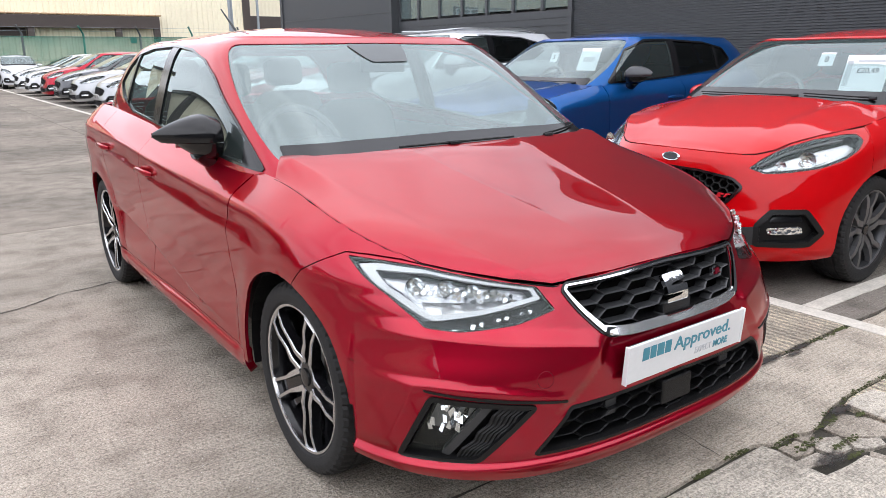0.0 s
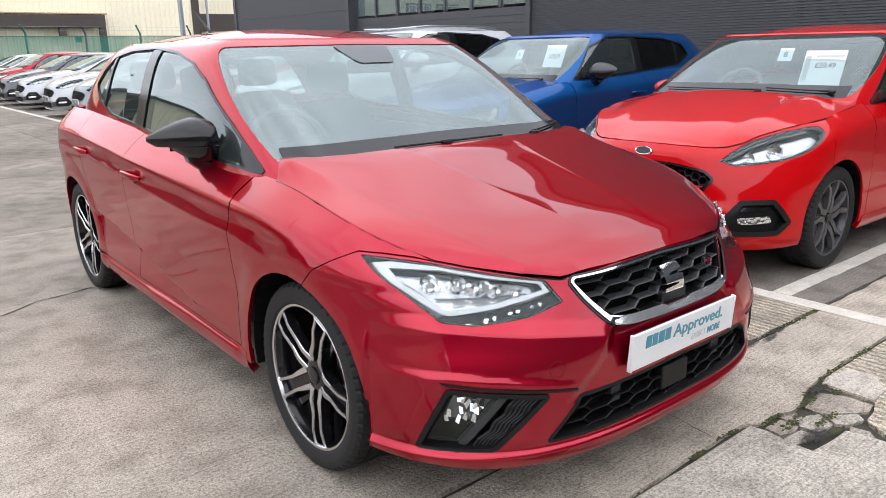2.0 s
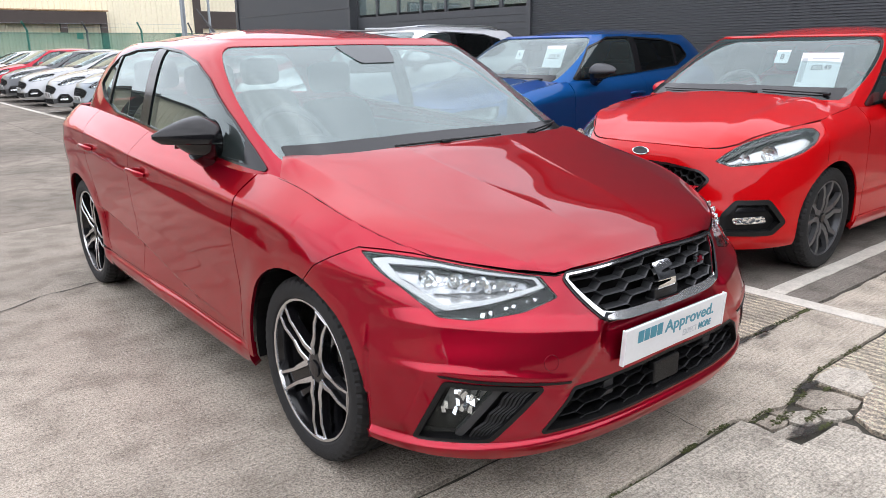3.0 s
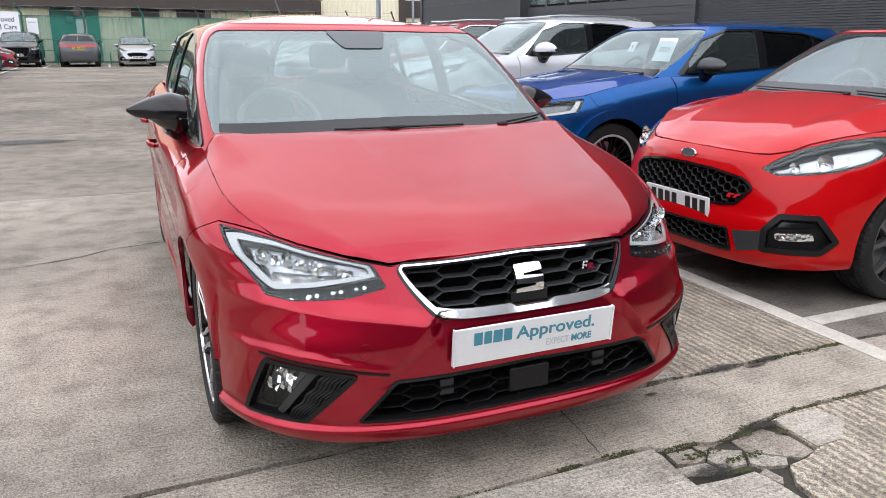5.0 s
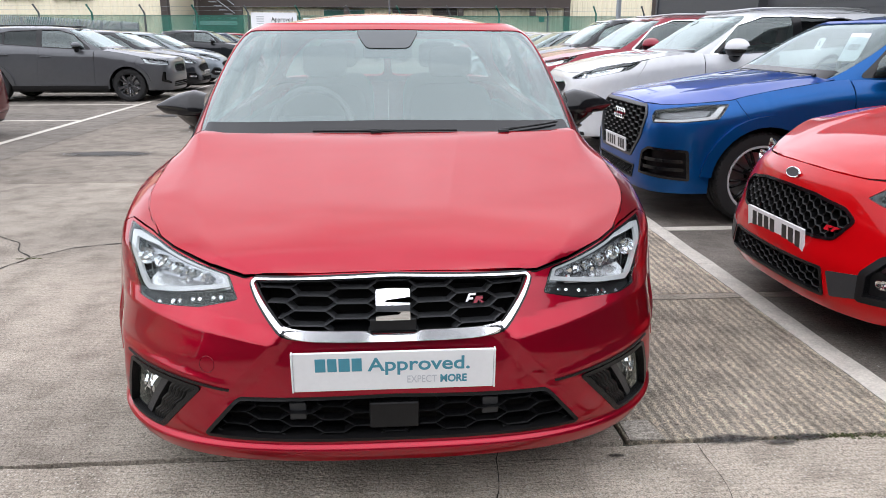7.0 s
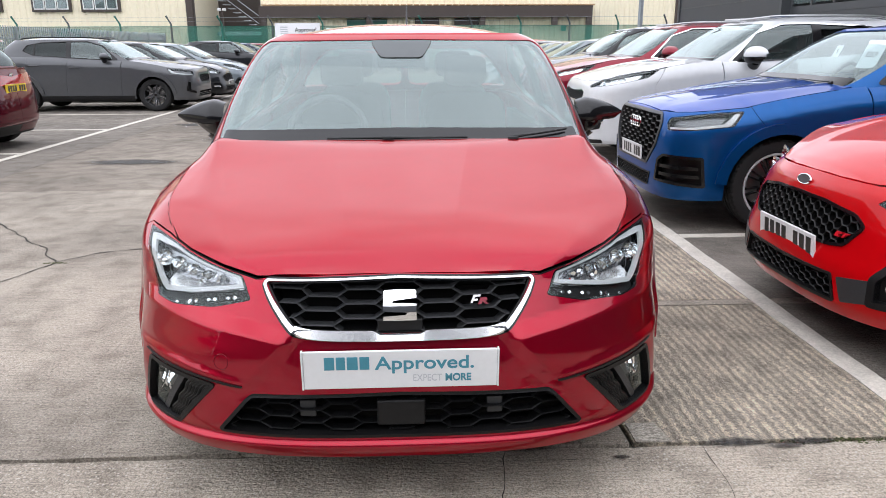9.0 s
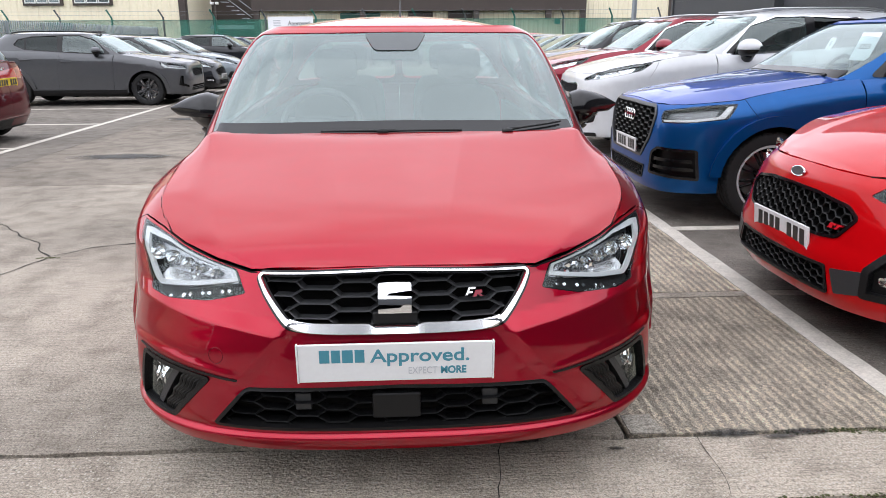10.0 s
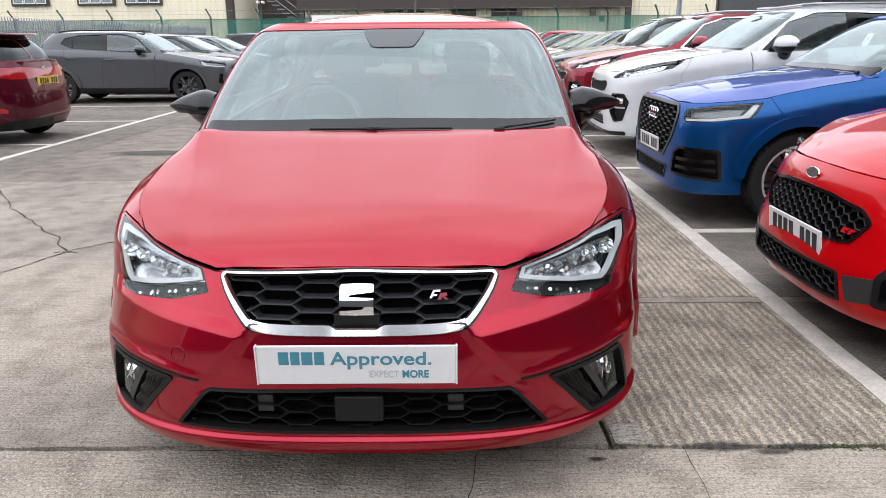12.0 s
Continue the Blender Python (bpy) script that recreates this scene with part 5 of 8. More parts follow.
HOT_HATCH = dict(
    name="hatchback_car", label="bright red hatchback with black honeycomb grille and price card", paint=FLAME, wb=2.493, R=0.312, low=0.185, grain=0.035, arch=0.352, wheel="star", tyre_w=0.205,
    w=((0.17, 0.82), (0.25, 0.855), (0.40, 0.862), (0.60, 0.872), (0.80, 0.872), (0.95, 0.865), (1.1, 0.855)), lean=0.085,
    nose=((0.18, 0.76), (0.26, 0.80), (0.38, 0.80), (0.48, 0.775), (0.60, 0.755), (0.70, 0.735), (0.76, 0.685), (0.84, 0.60)),
    nexp=((0.30, 3.0), (0.50, 2.8), (0.70, 2.4), (0.85, 2.2)),
    tail=((0.20, 0.62), (0.40, 0.72), (0.65, 0.71), (0.85, 0.67), (1.05, 0.62)),
    top=((-0.72, 0.75), (-0.30, 0.868), (-0.10, 0.902), (0.10, 0.935), (0.36, 0.958), (0.60, 0.945), (1.3, 0.985), (2.1, 1.05), (3.1, 1.06)),
    bon=((-0.80, 0.705), (-0.688, 0.757), (-0.60, 0.805), (-0.45, 0.865), (-0.20, 0.930), (0.05, 0.985), (0.34, 1.035)), ridges=((0.40, 0.52, 0.012),),
    ws=((0.95, 0.18), (1.03, 0.30), (1.37, 0.98), (1.40, 1.06)), rs=((0.95, 3.05), (1.15, 2.98), (1.40, 2.72)),
    wg=((0.92, 0.80), (1.02, 0.775), (1.20, 0.725), (1.33, 0.675), (1.40, 0.610)), y0=1.5, y1=2.1, roof_z=1.40, crown=0.066,
    shut_y=-0.13, shut=(("S", -0.125, 0.80), ("S", -0.10, 0.898)), nose_top=((0.735, 0.884), (0.655, 0.854), (0.575, 0.815), (0.53, 0.778), (0.46, 0.756), (0.40, 0.752), (0.2, 0.756), (0.0, 0.759)),
    door_y=0.40, door_mid=1.46, door_end=2.18, bon_end=0.30, base_dz=0.07, sill=0.27,
    lamp=(("S", -0.18, 0.867), ("S", -0.165, 0.836), ("S", -0.23, 0.784), ("S", -0.312, 0.742), ("F", 0.748, 0.696), ("F", 0.645, 0.672), ("F", 0.548, 0.660), ("F", 0.463, 0.687), ("F", 0.497, 0.733), ("F", 0.558, 0.794), ("F", 0.653, 0.840), ("S", -0.24, 0.867)),
    lamp_parts=(
        dict(name="lamp_trim", poly=(("F", 0.50, 0.680), ("F", 0.58, 0.668), ("F", 0.70, 0.685), ("S", -0.30, 0.745), ("S", -0.20, 0.80), ("S", -0.24, 0.838), ("F", 0.70, 0.805), ("F", 0.59, 0.750)), mat=ALLOY, deep=0.045),
        dict(name="light_guide", poly=(("F", 0.50, 0.712), ("F", 0.565, 0.780), ("F", 0.655, 0.826), ("S", -0.26, 0.852), ("S", -0.26, 0.842), ("F", 0.66, 0.812), ("F", 0.573, 0.766), ("F", 0.51, 0.704)), mat=STAR_ALLOY, deep=0.012, r=0.005),
        dict(name="reflector_panel", poly=(("F", 0.56, 0.690), ("F", 0.68, 0.700), ("F", 0.76, 0.745), ("F", 0.74, 0.80), ("F", 0.62, 0.745)), mat=CHAMBER, deep=0.030),
    ),
    bowls=((0.69, 0.738, 0.042, 0.018), (0.60, 0.705, 0.028, 0.02)),
    grilles=(
        dict(half=((0.0, 0.478), (0.30, 0.478), (0.395, 0.492), (0.462, 0.585), (0.40, 0.628), (0.21, 0.655), (0.0, 0.660)), r=0.02, cell=(0.056, 0.046, 0.008, 0.03, 0.010), nosecut=0.25, mesh_mat=BLACK_PLASTIC, frame=(GLOSS_BLACK, 0.006, 0.008), label="black honeycomb upper grille"),
        dict(half=((0.0, 0.250), (0.42, 0.250), (0.385, 0.365), (0.0, 0.360)), r=0.012, cell=(0.060, 0.036, 0.007, 0.03, 0.016), nosecut=0.25, frame=(BLACK_PLASTIC, 0.004, 0.008), label="black honeycomb lower intake"),
    ),
    fogs=(dict(poly=(("F", 0.560, 0.395), ("F", 0.612, 0.476), ("F", 0.746, 0.482), ("F", 0.805, 0.354), ("F", 0.77, 0.285), ("F", 0.565, 0.278)), deep=0.04, rim=0.024, frame=BLACK_PLASTIC, back=BLACK_PLASTIC, parts=(
        dict(name="fog_lens", poly=(("F", 0.612, 0.378), ("F", 0.742, 0.394), ("F", 0.752, 0.352), ("F", 0.622, 0.342)), mat=REFLECTOR, deep=0.010, r=0.015),
        dict(name="fog_slat", poly=(("F", 0.63, 0.440), ("F", 0.735, 0.444), ("F", 0.745, 0.420), ("F", 0.62, 0.412)), mat=GLOSS_BLACK, deep=0.012),
    )),),
    appliques=(dict(name="grey_blade", poly=(("F", 0.415, 0.360), ("F", 0.57, 0.385), ("F", 0.575, 0.285), ("F", 0.455, 0.258)), mat=GREY_PLASTIC, off=0.004), ),
    tail_lamp=(("S", 2.98, 0.86), ("S", 2.88, 0.98), ("S", 3.10, 0.99), ("S", 3.19, 0.95), ("S", 3.20, 0.84), ("S", 3.08, 0.84)),
    scr=(0.995, 0.705, 0.600, 1.385), lamp_dark=DARK_ALLOY, bezel_w=0.014, frit=0.02,
    dlo=((0.52, 0.958), (1.3, 1.000), (2.0, 1.068), (2.22, 1.15), (2.10, 1.27), (1.75, 1.345), (1.42, 1.366), (1.16, 1.335), (0.90, 1.215)),
    panes=((0.70, 1.42, WINDOW), (1.50, 2.0, PRIVACY), (2.03, 2.4, PRIVACY)), pillars=((0.45, 0.70), (1.42, 1.50), (2.0, 2.03)),
    mirror=(0.785, 0.80, 0.995), mirror_pt=0.3, handles=(1.34, 2.08), handle_z=0.86, plate=(-0.790, 0.447, 6), badge=(0, 0.712, 0.062, 0.026, DARK_ALLOY), badge_tilt=72, rear_plate=0.80,
    wipers=((0.16, -0.55, 0.0), (0.62, 0.20, 0.25)),
)

SUV = dict(
    name="suv_car", label="bright blue compact crossover with black octagonal grille", paint=BLUE, wb=2.601, R=0.337, low=0.215, grain=0.038, arch=0.385, wheel="multi", tyre_w=0.225, clad=BLUE,
    w=((0.17, 0.83), (0.28, 0.872), (0.45, 0.880), (0.65, 0.890), (0.85, 0.890), (1.0, 0.885), (1.15, 0.875)), lean=0.09,
    nose=((0.18, 0.76), (0.28, 0.80), (0.45, 0.805), (0.65, 0.795), (0.80, 0.775), (0.86, 0.745), (0.95, 0.66)),
    nexp=((0.30, 4.2), (0.60, 4.4), (0.80, 4.2), (0.90, 3.2)),
    tail=((0.20, 0.64), (0.40, 0.74), (0.70, 0.73), (0.95, 0.68), (1.15, 0.62)),
    top=((-0.78, 0.845), (-0.30, 0.895), (-0.178, 0.915), (0.20, 0.985), (0.51, 1.025), (0.80, 1.040), (1.7, 1.085), (2.6, 1.12), (3.2, 1.13)),
    bon=((-0.85, 0.815), (-0.741, 0.866), (-0.65, 0.900), (-0.40, 0.950), (0.0, 1.005), (0.42, 1.062)), ridges=((0.44, 0.58, 0.010),),
    ws=((0.98, 0.29), (1.05, 0.42), (1.42, 1.06), (1.45, 1.14)), rs=((1.0, 3.22), (1.2, 3.14), (1.45, 2.85)),
    wg=((0.96, 0.825), (1.05, 0.808), (1.25, 0.750), (1.39, 0.690), (1.45, 0.625)), y0=1.6, y1=2.2, roof_z=1.45, crown=0.062,
    shut_y=-0.10, shut=(("S", -0.20, 0.85), ("S", -0.22, 0.905)), nose_top=((0.80, 0.895), (0.76, 0.872), (0.70, 0.858), (0.60, 0.850), (0.42, 0.850), (0.2, 0.862), (0.0, 0.866)),
    door_y=0.62, door_mid=1.66, door_end=2.40, bon_end=0.42, base_dz=0.075, sill=0.33, seat_z=0.50,
    lamp=(("S", -0.27, 0.872), ("S", -0.36, 0.768), ("F", 0.80, 0.735), ("F", 0.625, 0.722), ("F", 0.60, 0.770), ("F", 0.605, 0.812), ("F", 0.72, 0.838), ("F", 0.79, 0.862)),
    lamp_parts=(
        dict(name="reflector_panel", poly=(("S", -0.40, 0.845), ("S", -0.45, 0.785), ("F", 0.76, 0.765), ("F", 0.65, 0.762), ("F", 0.66, 0.805), ("F", 0.77, 0.835)), mat=STAR_ALLOY, deep=0.030),
        dict(name="light_guide", poly=(("S", -0.30, 0.864), ("S", -0.38, 0.775), ("F", 0.80, 0.745), ("F", 0.63, 0.733), ("F", 0.63, 0.748), ("F", 0.79, 0.760), ("S", -0.42, 0.79), ("S", -0.34, 0.860)), mat=DRL, deep=0.012, r=0.005),
    ),
    grilles=(dict(half=((0.0, 0.448), (0.37, 0.448), (0.50, 0.60), (0.535, 0.785), (0.48, 0.838), (0.0, 0.842)), r=0.02, cell=(0.085, 0.050, 0.010, 0.03, 0.012), nosecut=0.12, frame=(DARK_ALLOY, 0.006, 0.016), label="dark octagonal grille with mesh"),
             dict(half=((0.0, 0.285), (0.40, 0.285), (0.44, 0.385), (0.0, 0.385)), r=0.012, cell=(0.05, 0.035, 0.006, 0.02, 0.014), nosecut=0.25, frame=(BLACK_PLASTIC, 0.004, 0.008), label="black lower intake"),),
    fogs=(dict(poly=(("F", 0.55, 0.505), ("F", 0.62, 0.548), ("F", 0.845, 0.545), ("F", 0.84, 0.330), ("F", 0.52, 0.345)), deep=0.05, rim=0.014, frame=GLOSS_BLACK, parts=(
        dict(name="fog_slat", poly=(("F", 0.56, 0.470), ("F", 0.83, 0.475), ("F", 0.83, 0.450), ("F", 0.55, 0.445)), mat=GLOSS_BLACK, deep=0.008),
        dict(name="fog_slat", poly=(("F", 0.55, 0.410), ("F", 0.83, 0.415), ("F", 0.83, 0.390), ("F", 0.54, 0.385)), mat=GLOSS_BLACK, deep=0.008),
    )),),
    tail_lamp=(("S", 3.10, 0.92), ("S", 3.08, 1.03), ("S", 3.24, 1.04), ("S", 3.32, 1.00), ("S", 3.32, 0.90), ("S", 3.2, 0.90)),
    scr=(1.022, 0.725, 0.605, 1.425), frit=0.035,
    dlo=((0.70, 1.052), (1.7, 1.102), (2.35, 1.15), (2.55, 1.24), (2.47, 1.34), (2.2, 1.395), (1.6, 1.420), (1.28, 1.415), (1.00, 1.330)),
    panes=((0.82, 1.60, WINDOW), (1.70, 2.32, PRIVACY), (2.36, 2.8, PRIVACY)), pillars=((0.5, 0.82), (1.60, 1.70), (2.32, 2.36)),
    mirror=(0.82, 0.92, 1.115), mirror_mat=DARK_ALLOY, mirror_base=GLOSS_BLACK, mirror_pt=0.3, mirror_sc=1.05, handles=(1.52, 2.32), handle_z=0.90, plate=(-0.812, 0.512, 4), rear_plate=0.85,
    wipers=((0.16, -0.55, 0.0), (0.62, 0.20, 0.1)),
)


def scaled(s, sx, sy, sz, **more):
    """The same form in other proportions; wheels keep their size."""
    t = dict(s)
    for k in ("w", "wg"):
        t[k] = tuple((z * sz, x * sx) for z, x in s[k])
    for k in ("nose", "tail", "ws", "rs"):
        t[k] = tuple((z * sz, y * sy) for z, y in s[k])
    t["nexp"] = tuple((z * sz, n) for z, n in s["nexp"])
    for k in ("top", "bon", "dlo"):
        t[k] = tuple((y * sy, z * sz) for y, z in s[k])
    q = lambda pts: tuple((k, a * (sx if k == "F" else sy), z * sz) for k, a, z in pts)
    for k in ("shut", "lamp", "tail_lamp"):
        t[k] = q(s[k])
    t["nose_top"] = tuple((x * sx, z * sz) for x, z in s["nose_top"])
    t["lamp_parts"] = tuple(dict(p, poly=q(p["poly"])) for p in s.get("lamp_parts", ()))
    t["appliques"] = tuple(dict(p, poly=q(p["poly"])) for p in s.get("appliques", ()))
    t["fogs"] = tuple(dict(p, poly=q(p["poly"]), parts=tuple(dict(k, poly=q(k["poly"])) for k in p.get("parts", ()))) for p in s.get("fogs", ()))
    t["grilles"] = tuple(dict(p, half=tuple((x * sx, z * sz) for x, z in p["half"])) for p in s.get("grilles", ()))
    t["bowls"] = tuple((x * sx, z * sz, r, d) for x, z, r, d in s.get("bowls", ()))
    for k in ("wb", "y0", "y1", "door_y", "door_mid", "door_end", "bon_end"):
        t[k] = s[k] * sy
    for k in ("roof_z", "crown", "handle_z", "seat_z"):
        if k in s:
            t[k] = s[k] * sz
    t["scr"] = (s["scr"][0] * sz, s["scr"][1] * sx, s["scr"][2] * sx, s["scr"][3] * sz)
    t["panes"] = tuple((a * sy, b * sy, g) for a, b, g in s["panes"])
    t["pillars"] = tuple((a * sy, b * sy) for a, b in s["pillars"])
    t["mirror"] = (s["mirror"][0] * sx, s["mirror"][1] * sy, s["mirror"][2] * sz)
    t["handles"] = tuple(y * sy for y in s["handles"])
    if s.get("plate"):
        t["plate"] = (s["plate"][0] * sy, s["plate"][1] * sz, s["plate"][2])
    if s.get("badge"):
        b = s["badge"]
        t["badge"] = (0, b[1] * sz, b[2], b[3], b[4])
    t["rear_plate"] = s["rear_plate"] * sz
    t.update(more)
    return t


def park(s, x, y, deg):
    """Builds a car and stands its front axle at x, y; deg turns the nose from -y."""
    car, sh = build_car(s)
    car.matrix_basis = turned(x, y, deg)
    return car, sh


ROW_E, ROW_W = "cars of the far bays", "cars of the bays across the lane"
hot_hatch, hot_hatch_shell = park(HOT_HATCH, 2.63, 0.72, -90)
crossover, crossover_shell = park(SUV, 2.66, 3.32, -90)
BIG = scaled(SUV, 1.035, 1.03, 1.085, R=0.352, arch=0.40, low=0.235, sill=0.36, wheel="plain", clad=BLACK_PLASTIC, name="suv_car", badge=None,
    lamp=(("S", -0.06, 1.060), ("S", -0.20, 0.975), ("F", 0.80, 0.885), ("F", 0.60, 0.860), ("F", 0.58, 0.885), ("F", 0.66, 0.940), ("S", -0.50, 0.995), ("S", -0.25, 1.045)),
    lamp_parts=(dict(name="reflector_panel", poly=(("S", -0.25, 1.02), ("S", -0.30, 0.975), ("F", 0.78, 0.90), ("F", 0.66, 0.885), ("F", 0.70, 0.935), ("S", -0.50, 0.98)), mat=REFLECTOR, deep=0.025),),
    bowls=((0.72, 0.925, 0.03, 0.02),),
    shut=(("S", -0.12, 0.90), ("S", 0.0, 1.075)), nose_top=((0.83, 1.045), (0.78, 0.995), (0.70, 0.958), (0.60, 0.935), (0.42, 0.925), (0.2, 0.932), (0.0, 0.935)),
    top=((-0.78, 0.93), (0.0, 1.085), (0.25, 1.125), (0.55, 1.148), (0.85, 1.140), (1.8, 1.19), (2.7, 1.23), (3.3, 1.23)),
    bon=((-0.90, 0.88), (-0.767, 0.935), (-0.65, 0.985), (-0.40, 1.05), (0.0, 1.115), (0.43, 1.16)),
    grilles=(dict(half=((0.0, 0.70), (0.30, 0.70), (0.42, 0.725), (0.47, 0.80), (0.40, 0.825), (0.0, 0.80)), r=0.02, cell=(0.05, 0.04, 0.008, 0.03, 0.012), nosecut=0.25, frame=(CHROME, 0.008, 0.006), label="black mesh grille with chrome edge"),
             dict(half=((0.0, 0.34), (0.44, 0.34), (0.40, 0.45), (0.0, 0.45)), r=0.012, slats=(0.37, 0.40, 0.43), label="black lower intake"),),
    fogs=(dict(poly=(("F", 0.64, 0.700), ("F", 0.80, 0.705), ("F", 0.84, 0.62), ("F", 0.79, 0.42), ("F", 0.70, 0.40), ("F", 0.62, 0.50)), deep=0.04, rim=0.014, frame=GLOSS_BLACK, parts=(
        dict(name="fog_lens", poly=(("F", 0.68, 0.66), ("F", 0.79, 0.66), ("F", 0.79, 0.60), ("F", 0.68, 0.60)), mat=REFLECTOR, deep=0.012),
        dict(name="fog_slat", poly=(("F", 0.65, 0.565), ("F", 0.82, 0.565), ("F", 0.82, 0.545), ("F", 0.65, 0.545)), mat=CHROME, deep=0.004),
    )),), appliques=(dict(name="lip_trim", poly=(("F", 0.05, 0.245), ("F", 0.60, 0.245), ("F", 0.80, 0.26), ("F", 0.80, 0.30), ("F", 0.60, 0.285), ("F", 0.05, 0.285)), mat=BLACK_PLASTIC, off=0.008),),
    rails=(1.1, 2.6, ALLOY), trim=CHROME, mirror_mat=None, mirror_sc=1.3)
white_suv, _ = park(dict(BIG, paint=WHITE, mirror_mat=WHITE, label="white family crossover with dark grille and roof rails", grain=0.05), 2.83, 6.35, -90)
red_suv, _ = park(dict(BIG, paint=CRIMSON, mirror_mat=CRIMSON, label="crimson family crossover with roof rails", grain=0.07), 2.74, 8.78, -90)


def mid(base, paint, label, sx=1.0, sy=1.0, sz=1.0, wheel="plain", **more):
    return scaled(base, sx, sy, sz, paint=paint, label=label, wheel=wheel, mirror_mat=paint, badge=None, bezel_w=0.005, lamp_dark=ALLOY, **more)


# east row, beyond the crossovers
for base, paint, label, x, y, k in (
        (SUV, BLACK, "black crossover with dark glass", 2.8, 11.35, (1.02, 1.04, 1.10)),
        (HOT_HATCH, STEEL, "steel grey hatchback in the bays", 2.8, 14.6, (1.0, 1.0, 1.0)),
        (HOT_HATCH, SILVER, "silver hatchback in the bays", 2.8, 17.0, (1.02, 1.06, 0.98)),
        (HOT_HATCH, SILVER, "silver saloon-sized car in the bays", 2.95, 20.5, (1.06, 1.18, 0.98)),
        (HOT_HATCH, MATT_GREY, "dark grey hatchback in the bays", 2.85, 23.0, (1.03, 1.06, 1.0)),
        (HOT_HATCH, RED, "red small hatchback in the bays", 2.8, 25.8, (0.98, 0.96, 1.04)),
        (HOT_HATCH, WHITE, "white hatchback further along the bays", 2.8, 29.0, (1.03, 1.05, 1.0)),
        (HOT_HATCH, WHITE, "white estate-sized car further along the bays", 2.8, 31.6, (1.05, 1.12, 1.02))):
    park(mid(base, paint, label, *k, grain=0.10, group=ROW_E, clad=BLACK_PLASTIC if base is SUV else None), x, y, -90)
# west row, noses towards the lane
slate_crossover, _ = park(mid(SUV, MATT_GREY, "slate grey crossover with copper-toned dark wheels", 1.025, 1.045, 1.01, "fan", grain=0.055, clad=MATT_GREY, sill_mat=BLACK_PLASTIC, plate=None, grilles=(dict(half=((0.0, 0.585), (0.30, 0.590), (0.37, 0.68), (0.34, 0.735), (0.0, 0.745)), r=0.02, cell=(0.07, 0.035, 0.006, 0.02, 0.012), nosecut=0.2, frame=(GLOSS_BLACK, 0.006, 0.010), label="small dark mesh grille"), dict(half=((0.0, 0.285), (0.50, 0.285), (0.46, 0.40), (0.0, 0.40)), r=0.012, slats=(0.32, 0.355), label="black lower intake")), fogs=(dict(poly=(("F", 0.76, 0.60), ("F", 0.80, 0.60), ("F", 0.82, 0.42), ("F", 0.62, 0.36), ("F", 0.62, 0.39), ("F", 0.76, 0.44)), deep=0.03, rim=0.006, frame=GLOSS_BLACK),), rails=(1.15, 2.75, BLACK_PLASTIC), trim=GLOSS_BLACK), -5.35, 14.32, 90)
maroon, maroon_shell = park(mid(HOT_HATCH, MAROON, "maroon hatchback seen from behind with yellow plate", grain=0.05), -8.40, 7.62, -90)
M = maroon_shell
bm = bmesh.new()
rows = []
for x_ in np.linspace(-0.56, 0.56, 17):
    k_ = 1 - 0.30 * (abs(x_) / 0.56) ** 4
    rows.append([bm.verts.new((x_, y_, z_)) for y_, z_ in ((2.60, 1.425), (2.60 + 0.30 * k_, 1.418), (2.61 + 0.31 * k_, 1.400), (2.62, 1.375))])
for p_, q_ in zip(rows, rows[1:]):
    for k_ in range(4):
        bm.faces.new((p_[k_], q_[k_], q_[(k_ + 1) % 4], p_[(k_ + 1) % 4]))
bm.faces.new(rows[0])
bm.faces.new(rows[-1])
smooth(part("roof_spoiler", bm, MAROON, maroon, "maroon roof spoiler over the rear glass"), 40)
for sg in (1, -1):
    cut("rear_valance", M.belt, [(sg * u, z) for u, z in ((M.T - 1.02, 0.20), (M.T - 0.002, 0.20), (M.T - 0.002, 0.33), (M.T - 0.75, 0.33), (M.T - 0.98, 0.27))], [], 0.05, BLACK_PLASTIC, maroon, off=0.006, lip=0.012, flip=sg < 0)
    cut("rear_lamp_inner", M.belt, [(sg * u, z) for u, z in ((M.T - 0.90, 0.86), (M.T - 0.60, 0.86), (M.T - 0.55, 0.92), (M.T - 0.90, 0.97))], [], 0.05, RED_LENS, maroon, off=0.008, lip=0.02, label="red tail lamp")
    cut("rear_reflector", M.belt, [(sg * u, z) for u, z in ((M.T - 0.95, 0.44), (M.T - 0.80, 0.42), (M.T - 0.80, 0.47), (M.T - 0.95, 0.52))], [], 0.05, RED_LENS, maroon, off=0.005, lip=0.012)
smooth(part("rear_wiper", tube(bmesh.new(), [(0.0, 3.075, 1.02), (-0.12, 3.06, 1.045), (-0.36, 3.03, 1.075)], [0.03, 0.016, 0.008], 8), BLACK_PLASTIC, maroon, "black rear wiper"))
bm = bmesh.new()
lathe(bm, [(0.0, 0.0001), (0.004, 0.9), (0.010, 1.0), (0.012, 0.0001)], 24, axis="z")
bmesh.ops.transform(bm, matrix=pose(0, M.wb + M.tail(0.97), 0.965, -90) @ Matrix.Diagonal((0.05, 0.03, 1, 1)), verts=bm.verts)
smooth(part("badge", bm, CHROME, maroon, "plain oval badge"))
